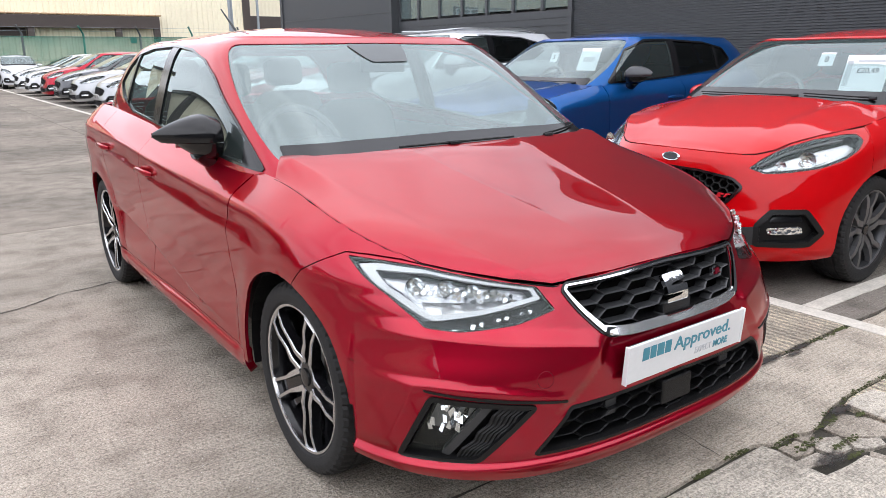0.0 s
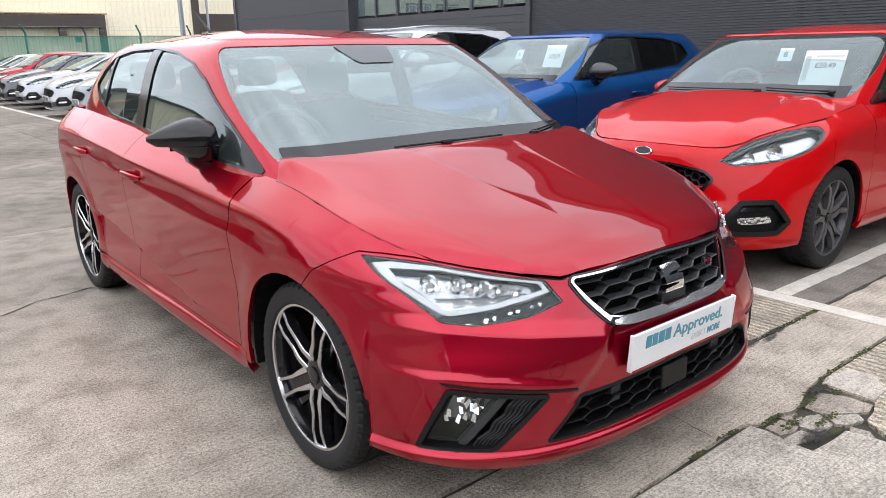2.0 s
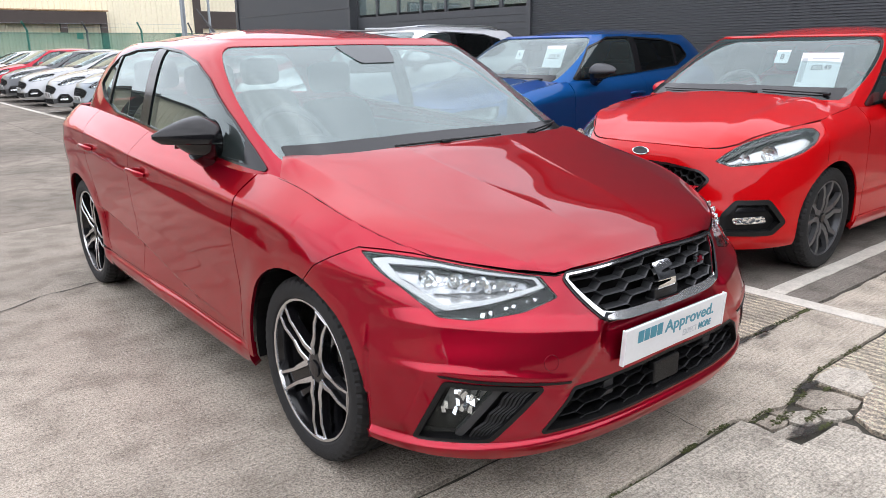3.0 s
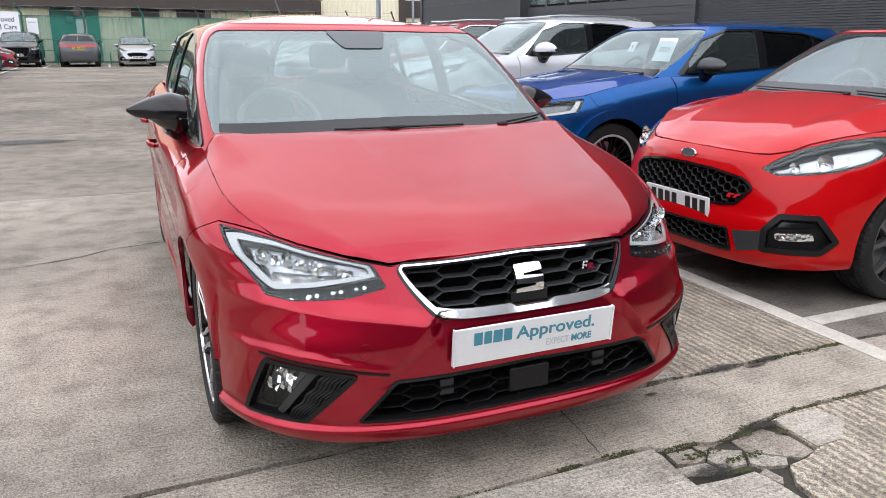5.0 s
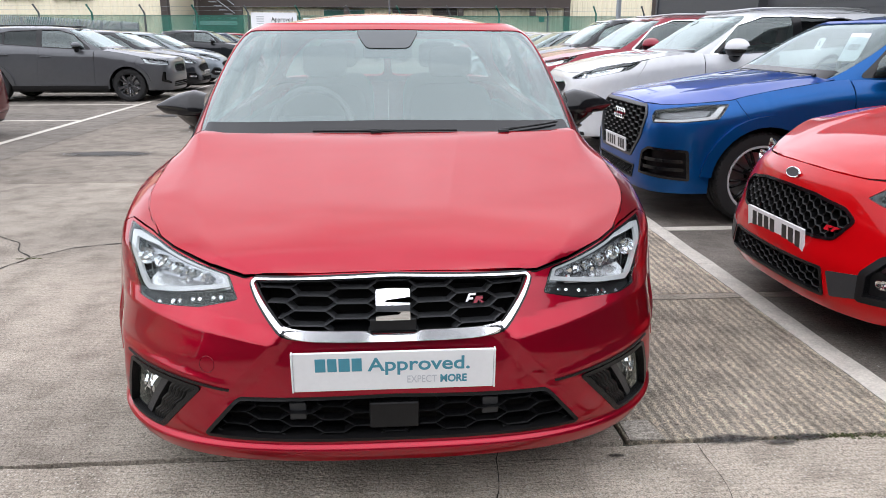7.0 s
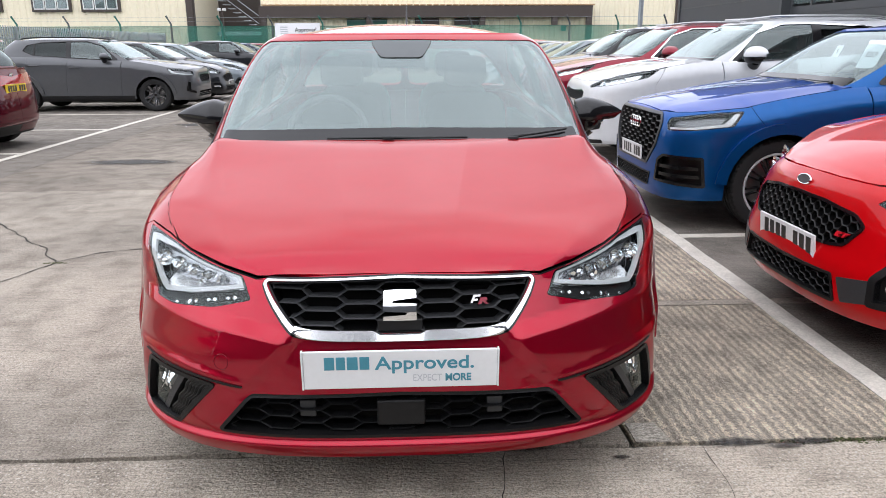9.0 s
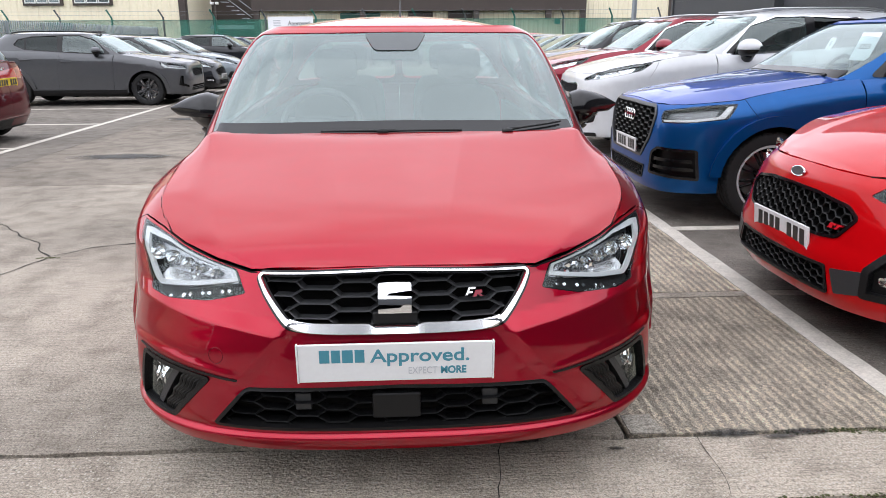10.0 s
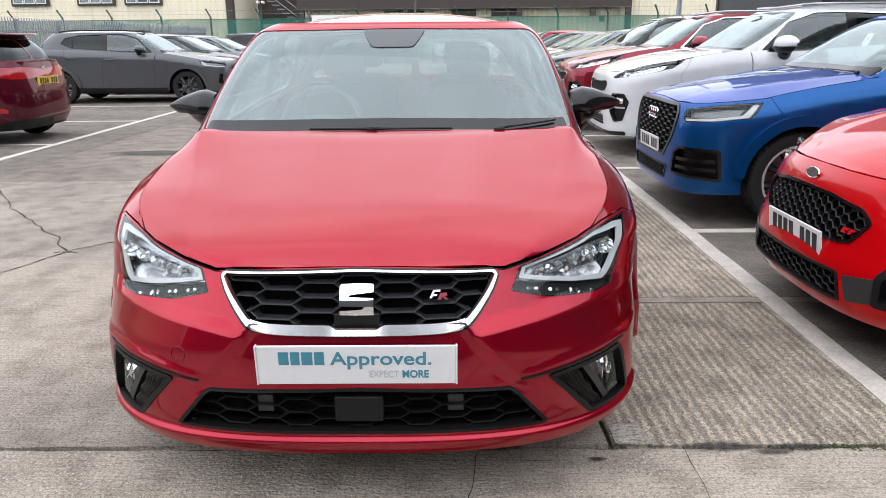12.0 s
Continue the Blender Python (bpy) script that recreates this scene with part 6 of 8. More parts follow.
for base, paint, label, x, y, k in (
        (HOT_HATCH, BLACK, "black hatchback beside the slate crossover", -5.4, 17.0, (1.03, 1.05, 1.0)),
        (HOT_HATCH, STEEL, "steel blue-grey hatchback in the far row", -5.35, 19.6, (1.02, 1.02, 0.98)),
        (SUV, BLACK, "black crossover with bright wheels", -5.6, 27.3, (1.0, 0.98, 1.02)),
        (HOT_HATCH, NAVY, "dark blue hatchback in the far row", -5.5, 30.0, (1.0, 1.0, 1.0)),
        (HOT_HATCH, CRIMSON, "crimson hatchback in the far row", -5.4, 33.6, (1.03, 1.05, 1.0))):
    park(mid(base, paint, label, *k, grain=0.10, group=ROW_W, clad=BLACK_PLASTIC if base is SUV else None), x, y, 90)
# end row below the fence
for base, paint, label, x, y, deg, k in (
        (SUV, BLACK, "black crossover below the fence", -4.95, 38.2, 0, (1.02, 1.0, 1.08)),
        (SUV, MATT_GREY, "grey crossover parked nose to the fence", -2.35, 41.0 - 0.6, 180, (1.0, 1.0, 1.02)),
        (HOT_HATCH, SILVER, "silver hatchback below the fence", 0.2, 38.0, 0, (1.0, 1.0, 1.0)),
        (HOT_HATCH, WHITE, "white hatchback facing down the lane", 2.9, 37.6, 0, (1.0, 1.0, 1.03))):
    park(mid(base, paint, label, *k, grain=0.10, group="cars below the fence", clad=BLACK_PLASTIC if base is SUV else None), x, y, deg)


# ---- ground ----
def concrete(name, colour, rough_way, coarse, stones=False):
    """Brushed concrete: ridges across one way, aggregate, stains."""
    m = bpy.data.materials.new(name)
    m.use_nodes = True
    n, l = m.node_tree.nodes, m.node_tree.links
    b = n["Principled BSDF"]
    b.inputs["Roughness"].default_value = 0.88
    b.inputs["Specular IOR Level"].default_value = 0.25
    geo = n.new("ShaderNodeNewGeometry")
    info = n.new("ShaderNodeObjectInfo")
    def tex(kind, scale, detail=4.0, sc=None):
        t = n.new("ShaderNodeTexNoise" if kind == "n" else "ShaderNodeTexVoronoi")
        t.inputs["Scale"].default_value = scale
        if kind == "n":
            t.inputs["Detail"].default_value = detail
        src = geo.outputs["Position"]
        if sc:
            mp = n.new("ShaderNodeMapping")
            mp.inputs["Scale"].default_value = sc
            l.new(src, mp.inputs[0])
            src = mp.outputs[0]
        l.new(src, t.inputs["Vector"])
        return t
    def ramp(src, p0, c0, p1, c1):
        r = n.new("ShaderNodeValToRGB")
        r.color_ramp.elements[0].position, r.color_ramp.elements[0].color = p0, (*c0, 1)
        r.color_ramp.elements[1].position, r.color_ramp.elements[1].color = p1, (*c1, 1)
        l.new(src, r.inputs[0])
        return r.outputs[0]
    def mix(kind, fac, a, c):
        x = n.new("ShaderNodeMixRGB")
        x.blend_type = kind
        if isinstance(fac, float):
            x.inputs[0].default_value = fac
        else:
            l.new(fac, x.inputs[0])
        for s, v in ((1, a), (2, c)):
            if isinstance(v, tuple):
                x.inputs[s].default_value = (*v, 1)
            else:
                l.new(v, x.inputs[s])
        return x.outputs[0]
    big = tex("n", 0.55, 7.0)
    midt = tex("n", 5.0, 8.0)
    fine = tex("n", 170.0, 5.0)
    grit = tex("v", 74.0 if stones else 62.0)
    pits = tex("n", 70.0, 6.0)
    along = tex("n", 1.0, 5.0, (3.5, 150.0, 1.0) if rough_way == "x" else (34.0, 9.0, 1.0))
    along2 = tex("n", 1.0, 3.0, (26.0, 110.0, 1.0) if rough_way == "x" else (60.0, 26.0, 1.0))
    wave = n.new("ShaderNodeTexWave")
    wave.bands_direction = "Y" if rough_way == "x" else "X"
    wave.inputs["Scale"].default_value = 7.6 if coarse else 12.0
    wave.inputs["Distortion"].default_value = 6.5 if coarse else 10.0
    wave.inputs["Detail"].default_value, wave.inputs["Detail Scale"].default_value, wave.inputs["Detail Roughness"].default_value = 5.0, 6.0, 0.8
    l.new(geo.outputs["Position"], wave.inputs["Vector"])
    lo = tuple(c * 0.72 for c in colour)
    hi = tuple(c * 1.16 for c in colour)
    col = ramp(big.outputs["Fac"], 0.34, lo, 0.62, hi)
    col = mix("MULTIPLY", 0.7, col, ramp(midt.outputs["Fac"], 0.34, (0.62, 0.61, 0.60), 0.56, (1.08, 1.08, 1.08)))
    col = mix("MULTIPLY", 0.30 if coarse else 0.26, col, ramp(along.outputs["Fac"], 0.40, (0.45, 0.44, 0.43), 0.56, (1.12, 1.12, 1.12)))
    col = mix("MULTIPLY", 0.6 if coarse else 0.12, col, ramp(wave.outputs["Fac"], 0.20, (0.58, 0.55, 0.52), 0.70, (1.38, 1.36, 1.32)))
    col = mix("MULTIPLY", 0.6, col, ramp(fine.outputs["Fac"], 0.40, (0.45, 0.45, 0.45), 0.56, (1.18, 1.18, 1.18)))
    col = mix("MULTIPLY", 0.42, col, ramp(pits.outputs["Fac"], 0.36, (0.30, 0.29, 0.28), 0.50, (1.10, 1.10, 1.10)))
    spk = ramp(grit.outputs["Distance"], 0.14 if stones else 0.06, (1, 1, 1), 0.36 if stones else 0.16, (0, 0, 0))
    pick = n.new("ShaderNodeMath")
    pick.operation, pick.inputs[1].default_value = "GREATER_THAN", 0.46
    sep = n.new("ShaderNodeSeparateColor")
    l.new(grit.outputs["Color"], sep.inputs[0])
    l.new(sep.outputs[0], pick.inputs[0])
    both_ = n.new("ShaderNodeMath")
    both_.operation = "MULTIPLY"
    l.new(spk, both_.inputs[0])
    l.new(pick.outputs[0], both_.inputs[1])
    col = mix("MIX", both_.outputs[0], col, (0.54, 0.50, 0.44) if stones else (0.66, 0.64, 0.60))
    tone = n.new("ShaderNodeMapRange")
    tone.inputs["To Min"].default_value, tone.inputs["To Max"].default_value = 0.88, 1.08
    l.new(info.outputs["Random"], tone.inputs["Value"])
    col = mix("MULTIPLY", 1.0, col, tone.outputs[0])
    l.new(col, b.inputs["Base Color"])
    add = n.new("ShaderNodeMath")
    add.operation = "ADD"
    l.new(wave.outputs["Fac"] if coarse else pits.outputs["Fac"], add.inputs[0])
    sc = n.new("ShaderNodeMath")
    sc.operation, sc.inputs[1].default_value = "MULTIPLY", 0.5
    l.new(along2.outputs["Fac"], sc.inputs[0])
    l.new(sc.outputs[0], add.inputs[1])
    bp = n.new("ShaderNodeBump")
    bp.inputs["Strength"].default_value, bp.inputs["Distance"].default_value = 1.0, 0.017 if coarse else 0.010
    l.new(add.outputs[0], bp.inputs["Height"])
    bp2 = n.new("ShaderNodeBump")
    bp2.inputs["Strength"].default_value, bp2.inputs["Distance"].default_value = 0.7, 0.004
    l.new(fine.outputs["Fac"], bp2.inputs["Height"])
    l.new(bp.outputs[0], bp2.inputs["Normal"])
    l.new(bp2.outputs[0], b.inputs["Normal"])
    return m


CONCRETE = concrete("brushed_concrete", (0.385, 0.339, 0.283), "x", False)
RIDGED = concrete("ridged_concrete", (0.82, 0.725, 0.59), "y", True)
WORN = concrete("worn_aggregate_concrete", (0.45, 0.396, 0.328), "x", False, True)
PATCHED = concrete("smooth_patch_concrete", (0.465, 0.424, 0.362), "x", False)
LANE = concrete("trodden_lane_concrete", (0.262, 0.228, 0.190), "x", False)
BAY = concrete("dark_bay_concrete", (0.230, 0.206, 0.178), "x", False)
DIRT = material("grimy_joint_dirt", (0.050, 0.045, 0.034), 0.95, vary=0.5, scale=9, bump=1.0, bscale=90)
MOSS = material("dark_moss", (0.060, 0.068, 0.020), 0.95, vary=0.5, scale=30, bump=1.0, bscale=200)
LINE = material("worn_white_road_paint", (0.68, 0.638, 0.562), 0.75, vary=0.12, scale=7, bump=0.9, bscale=150, tone=(0.42, 0.39, 0.34))
CRACK = material("dark_crack", (0.036, 0.032, 0.026), 0.95, vary=0.4, scale=20)

gb = bmesh.new()
bmesh.ops.create_grid(gb, x_segments=1, y_segments=1, size=900)
bmesh.ops.translate(gb, verts=gb.verts, vec=(0, 0, -0.016))
ground = tagged(part("ground", gb, DIRT), "grimy ground below the worn concrete slabs", "ground", kind="structure")


def jagged(poly, d, amp, seed):
    """The outline with small chips and waves."""
    out = []
    for i, (x, y) in enumerate(dense(poly, d)):
        v = noise.noise_vector(Vector((x * 6.1 + seed, y * 6.1, seed)))
        w = noise.noise_vector(Vector((x * 1.3, y * 1.3, seed + 5)))
        out.append((x + amp * v.x + amp * 0.7 * w.x, y + amp * v.y + amp * 0.7 * w.y))
    return out


def slab(poly, mat, seed, amp=0.006, d=0.14, top=0.0):
    """One concrete slab with a chipped outline."""
    return cut("slab", lambda x, y: Vector((x, y, top)), jagged(poly, d, amp, seed), [], 1.2, mat, ground, lip=0.03)


XS = (-19.4, -14.35, -9.3, -4.28, 0.78, 5.9, 10.9)
YS = (-15.3, -10.45, -5.6, -0.42, 4.43, 9.28, 14.13, 18.98, 23.83, 28.68, 33.53, 38.38, 44.0)
g = 0.005
k = 0
for i in range(len(XS) - 1):
    for j in range(len(YS) - 1):
        x0, x1, y0, y1 = XS[i] + g, XS[i + 1] - g, YS[j] + g, YS[j + 1] - g
        k += 1
        near = y0 < 6 and -6 < x0 < 3
        if j == 2 and i in (3, 4):
            continue
        if j == 3 and i == 4:
            for xa, xb, mt in ((x0, 1.897, RIDGED), (1.903, x1, BAY)):
                slab([(xa, y0 + 0.008), (xb, y0 + 0.008), (xb, 0.95), (xa, 0.95)], mt, k, 0.008, 0.06)
                slab([(xa, 0.962), (xb, 0.962), (xb, 1.035), (xa, 1.035)], CONCRETE, k + 50, 0.004, 0.08)
                slab([(xa, 1.045), (xb, 1.045), (xb, y1), (xa, y1)], mt, k + 60, 0.005, 0.1)
            continue
        if i == 4 and j > 3:
            slab([(x0, y0), (1.897, y0), (1.897, y1), (x0, y1)], LANE, k, 0.003, 0.6)
            slab([(1.903, y0), (x1, y0), (x1, y1), (1.903, y1)], BAY, k + 70, 0.003, 0.6)
            continue
        slab([(x0, y0 + (0.010 if j == 3 else 0)), (x1, y0 + (0.010 if j == 3 else 0)), (x1, y1), (x0, y1)], BAY if i in (0, 1, 2, 5) else LANE if j > 3 else CONCRETE, k, 0.007 if near else 0.003, 0.06 if near else 0.6)
# narrow strip and broken corner in front of the car
slab([(XS[3] + g, -0.795), (0.467, -0.792), (0.53, -0.835), (0.61, -0.828), (0.70, -0.862), (0.80, -0.845), (0.868, -0.825), (1.0, -0.800), (1.06, -0.793), (XS[5] - g, -0.795), (XS[5] - g, -0.432), (XS[3] + g, -0.432)], WORN, 301, 0.010, 0.04)
slab([(XS[3] + g, YS[2] + g), (0.705, YS[2] + g), (0.705, -1.30), (0.702, -1.17), (0.698, -1.10), (0.682, -1.052), (0.571, -1.048), (0.457, -1.040), (0.459, -0.946), (0.474, -0.863), (0.462, -0.815), (XS[3] + g, -0.815)], PATCHED, 302, 0.005, 0.04, 0.003)
slab([(0.745, YS[2] + g), (XS[5] - g, YS[2] + g), (XS[5] - g, -0.818), (1.06, -0.814), (0.988, -0.832), (0.987, -0.94), (0.985, -1.03), (0.90, -1.062), (0.815, -1.068), (0.752, -1.15)], RIDGED, 303, 0.007, 0.04, 0.002)
slab([(1.065, -0.826), (0.996, -0.838), (0.996, -0.94), (0.994, -1.026), (1.115, -1.022), (1.24, -0.93), (1.20, -0.835)], PATCHED, 304, 0.006, 0.04, 0.006)
# loose pieces of the broken corner
for i, pts in enumerate((
        ((0.50, -0.852), (0.60, -0.858), (0.602, -0.922), (0.555, -0.930), (0.495, -0.915)),
        ((0.655, -0.882), (0.748, -0.930), (0.708, -0.995), (0.62, -0.992), (0.604, -0.925)),
        ((0.765, -0.868), (0.93, -0.850), (0.974, -0.93), (0.972, -1.030), (0.905, -1.045), (0.760, -0.938)),
        ((0.752, -0.948), (0.852, -1.022), (0.822, -1.058), (0.738, -1.030), (0.718, -1.000)),
        ((0.612, -0.843), (0.695, -0.872), (0.655, -0.872), (0.612, -0.908)),
        ((0.475, -0.930), (0.590, -0.938), (0.602, -0.985), (0.560, -1.000), (0.478, -0.975)),
        ((0.70, -1.060), (0.735, -1.045), (0.745, -1.110), (0.715, -1.140)))):
    slab(list(pts), (CONCRETE, PATCHED)[i % 2], 320 + i, 0.006, 0.025, -0.003 - (0.008 if i == 5 else 0.002 * (i % 3))).name = "stone"
cover = slab([(0.80, -0.405), (0.925, -0.405), (0.905, -0.275), (0.80, -0.275)], PATCHED, 340, 0.003, 0.05, 0.004)


def strip(name, pts, w, mat, label, seed, z=0.0035, cat="ground"):
    """A thin wandering band on the ground."""
    pts = [Vector((*p, 0)) for p in pts]
    path = []
    for a, b in zip(pts, pts[1:]):
        m = max(2, int((b - a).length / 0.05))
        path += [a.lerp(b, q / m) for q in range(m)]
    path.append(pts[-1])
    bm = bmesh.new()
    prev = None
    for i, p in enumerate(path):
        t = (path[min(i + 1, len(path) - 1)] - path[max(i - 1, 0)]).normalized()
        n = Vector((-t.y, t.x, 0))
        v = noise.noise_vector(Vector((p.x * 5 + seed, p.y * 5, seed)))
        f = w * (0.35 + 0.9 * abs(noise.noise(Vector((p.x * 9, p.y * 9, seed + 3)))) * 2) * (0.3 if i in (0, len(path) - 1) else 1)
        c = p + n * v.x * 0.035 + Vector((0, 0, z))
        cur = (bm.verts.new(c + n * f / 2), bm.verts.new(c - n * f / 2))
        if prev:
            bm.faces.new((prev[0], prev[1], cur[1], cur[0]))
        prev = cur
    return tagged(part(name, bm, mat), label, cat, kind="structure")


for i, pts in enumerate((((-4.2, 4.4), (-3.95, 4.1), (-3.33, 3.23), (-2.50, 2.33), (-2.243, 1.946), (-2.158, 2.037), (-2.05, 2.17), (-1.42, 2.367), (-1.134, 2.517), (-0.9, 2.583), (0.4, 2.7)), ((-2.243, 1.946), (-2.324, 1.725), (-2.403, 1.50), (-2.7, 1.2), (-3.4, 0.9)), ((0.348, -0.44), (0.339, -0.54), (0.308, -0.623), (0.285, -0.691), (0.29, -0.79)), ((-1.9, 5.9), (-1.6, 5.8), (-1.45, 5.95)), ((1.03, -0.44), (1.01, -0.58), (0.985, -0.78)), ((0.05, -0.49), (0.30, -0.52), (0.62, -0.50)))):
    strip("ground_crack", pts, 0.013 if i < 2 else 0.003, CRACK, "thin dark crack in the concrete", 10 + i)


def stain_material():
    """A thin dark layer with a ragged, fading outline."""
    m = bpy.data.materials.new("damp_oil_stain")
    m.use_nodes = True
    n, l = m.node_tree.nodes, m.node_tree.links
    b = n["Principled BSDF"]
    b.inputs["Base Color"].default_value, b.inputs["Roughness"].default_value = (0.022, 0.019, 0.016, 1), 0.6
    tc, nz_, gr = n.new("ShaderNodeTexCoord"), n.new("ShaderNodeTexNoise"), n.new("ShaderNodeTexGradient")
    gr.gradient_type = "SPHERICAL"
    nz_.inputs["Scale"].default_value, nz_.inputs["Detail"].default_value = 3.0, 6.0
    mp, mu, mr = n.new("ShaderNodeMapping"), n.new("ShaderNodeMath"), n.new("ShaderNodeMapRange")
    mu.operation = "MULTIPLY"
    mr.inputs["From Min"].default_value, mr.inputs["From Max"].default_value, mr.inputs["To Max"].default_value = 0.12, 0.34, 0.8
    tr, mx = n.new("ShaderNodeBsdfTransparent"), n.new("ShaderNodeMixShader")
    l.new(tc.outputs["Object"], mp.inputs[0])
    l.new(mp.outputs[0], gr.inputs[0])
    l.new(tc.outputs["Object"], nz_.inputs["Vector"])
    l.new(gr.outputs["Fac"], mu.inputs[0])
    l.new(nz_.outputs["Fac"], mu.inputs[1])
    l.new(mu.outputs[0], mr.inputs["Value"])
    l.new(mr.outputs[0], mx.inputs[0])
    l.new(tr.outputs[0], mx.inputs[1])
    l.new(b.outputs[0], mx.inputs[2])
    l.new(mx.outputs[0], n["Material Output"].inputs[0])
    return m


STAIN = stain_material()
# damp and oil stains; the last two are dark patches under the parked cars
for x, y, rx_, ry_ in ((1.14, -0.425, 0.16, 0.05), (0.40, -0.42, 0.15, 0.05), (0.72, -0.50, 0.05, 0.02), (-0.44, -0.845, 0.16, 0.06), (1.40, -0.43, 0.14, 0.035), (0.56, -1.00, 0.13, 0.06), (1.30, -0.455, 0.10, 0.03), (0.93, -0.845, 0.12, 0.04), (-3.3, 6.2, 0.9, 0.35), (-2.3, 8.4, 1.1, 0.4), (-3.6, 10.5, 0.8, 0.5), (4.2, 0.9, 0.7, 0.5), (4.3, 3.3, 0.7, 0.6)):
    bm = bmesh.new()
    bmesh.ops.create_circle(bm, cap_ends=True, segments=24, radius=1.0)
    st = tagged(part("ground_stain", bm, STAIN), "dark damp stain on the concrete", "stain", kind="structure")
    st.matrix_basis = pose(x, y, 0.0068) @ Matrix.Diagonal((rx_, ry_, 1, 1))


def moss(x, y, r, seed):
    random.seed(seed)
    bm = bmesh.new()
    for _ in range(70):
        a, q = random.random() * 6.28, r * math.sqrt(random.random())
        s = 0.0015 + 0.004 * random.random() ** 2
        c = bmesh.ops.create_icosphere(bm, subdivisions=1, radius=s)
        bmesh.ops.scale(bm, verts=c["verts"], vec=(1.3, 1.2, 0.6))
        bmesh.ops.translate(bm, verts=c["verts"], vec=(x + q * math.cos(a) * 1.7, y + q * math.sin(a) * 0.35, 0.0005))
    return tagged(part("moss_tuft", bm, MOSS), "small green moss tuft in a joint", "moss", kind="stuff")


for i, (x, y, r) in enumerate(((-2.24, 1.95, 0.05), (1.62, -0.43, 0.05), (1.30, -0.81, 0.07), (0.93, -0.83, 0.06), (0.60, -0.90, 0.05), (0.72, -0.97, 0.05), (-0.44, -0.84, 0.07), (1.76, -0.42, 0.03), (1.12, -0.805, 0.06), (0.56, -0.845, 0.05), (1.45, -0.805, 0.06), (1.40, -0.425, 0.06), (1.85, -0.425, 0.05), (1.50, -0.42, 0.05), (0.80, -0.86, 0.05), (-0.30, -0.815, 0.05), (-0.17, -0.82, 0.05), (0.35, -0.795, 0.04), (0.15, -0.80, 0.03), (0.99, -0.90, 0.03), (0.66, -1.03, 0.03))):
    moss(x, y, r, i + 3)


def stripe(x0, x1, y0, y1, seed):
    p = jagged([(x0, y0), (x1, y0), (x1, y1), (x0, y1)], 0.05 if y1 < 12 else 0.4, 0.006, seed)
    bm = bmesh.new()
    vs = [bm.verts.new((x, y, 0.0045)) for x, y in p]
    low = [bm.verts.new((x, y, 0.0005)) for x, y in p]
    f = bm.faces.new(vs)
    for k in range(len(vs)):
        bm.faces.new((vs[k - 1], low[k - 1], low[k], vs[k]))
    bmesh.ops.triangulate(bm, faces=[f])
    tagged(part("bay_line", bm, LINE), "worn white painted bay line on the concrete", "line", "bay lines", "structure")


for i in range(9):
    stripe(1.845, 1.955, -3.3 + i * 4.85 + (0.004 if i else 0), -3.3 + (i + 1) * 4.85 - 0.004, 400 + i)
for i in range(15):
    y = -0.18 + 2.56 * i
    stripe(1.96, 6.6, y - 0.05, y + 0.05, 430 + i)
stripe(1.96, 6.6, -2.79, -2.69, 429)
for i in range(7):
    stripe(-5.0, -4.90, 3.0 + i * 4.85, 3.0 + (i + 1) * 4.85 - 0.004, 460 + i)
for y in (4.2, 7.04, 9.86, 12.75, 15.75, 18.3, 20.85, 23.4, 25.95, 28.6, 31.4, 34.5):
    stripe(-9.6, -5.01, y - 0.045, y + 0.045, 480 + int(y))
for x in (-3.85, -1.1, 1.5):
    stripe(x - 0.05, x + 0.05, 36.6, 41.0, 500 + int(x * 3))

# ---- dark building ----
CHARCOAL = material("charcoal_cladding", (0.050, 0.054, 0.060), 0.5, vary=0.10, scale=1.2, rvary=0.1)
CHARCOAL_DOOR = material("charcoal_door_panel", (0.058, 0.062, 0.068), 0.45, vary=0.10, scale=1.5)
PANE = glass("building_glass", (0.40, 0.42, 0.43), 1.9, glare=0.18)


def ribbed_wall(name, x, y0, y1, z0, z1, pitch, deep, mat, parent):
    """Horizontal ribs along y on a wall that faces -x."""
    bm = bmesh.new()
    prof = []
    z = z0
    while z < z1:
        prof += [(0, z), (0, z + pitch * 0.55), (deep, z + pitch * 0.65), (deep, z + pitch * 0.9)]
        z += pitch
    prof.append((0, z1))
    a = [bm.verts.new((x + d, y0, q)) for d, q in prof]
    b = [bm.verts.new((x + d, y1, q)) for d, q in prof]
    for i in range(len(prof) - 1):
        bm.faces.new((a[i], a[i + 1], b[i + 1], b[i]))
    back = [bm.verts.new((x + 0.3, y, q)) for y, q in ((y0, z0), (y1, z0), (y1, z1), (y0, z1))]
    bm.faces.new(back)
    return part(name, bm, mat, parent)


dark = thing("showroom_building", "charcoal clad building with a sectional door", "building", kind="structure")
ribbed_wall("wall", 8.0, -14.0, 7.55, 0.0, 5.7, 0.037, 0.010, CHARCOAL, dark)
part("wall", boxed(8.0, 8.3, 13.55, 19.75, 0, 5.7), CHARCOAL, dark)
for z in (1.15, 2.30, 3.45, 4.6, 5.75):
    part("panel_joint", boxed(7.990, 8.01, 13.55, 19.75, z, z + 0.03), CHARCOAL_DOOR, dark)
part("wall", boxed(8.05, 8.3, 7.55, 13.55, 4.2, 5.7), CHARCOAL, dark)
part("end_wall", boxed(8.3, 26.0, 19.45, 19.75, 0, 5.7), CHARCOAL, dark)
part("roof_cap", boxed(7.9, 26.0, -14.0, 19.85, 5.7, 5.95, bevel=0.02), CHARCOAL_DOOR, dark)
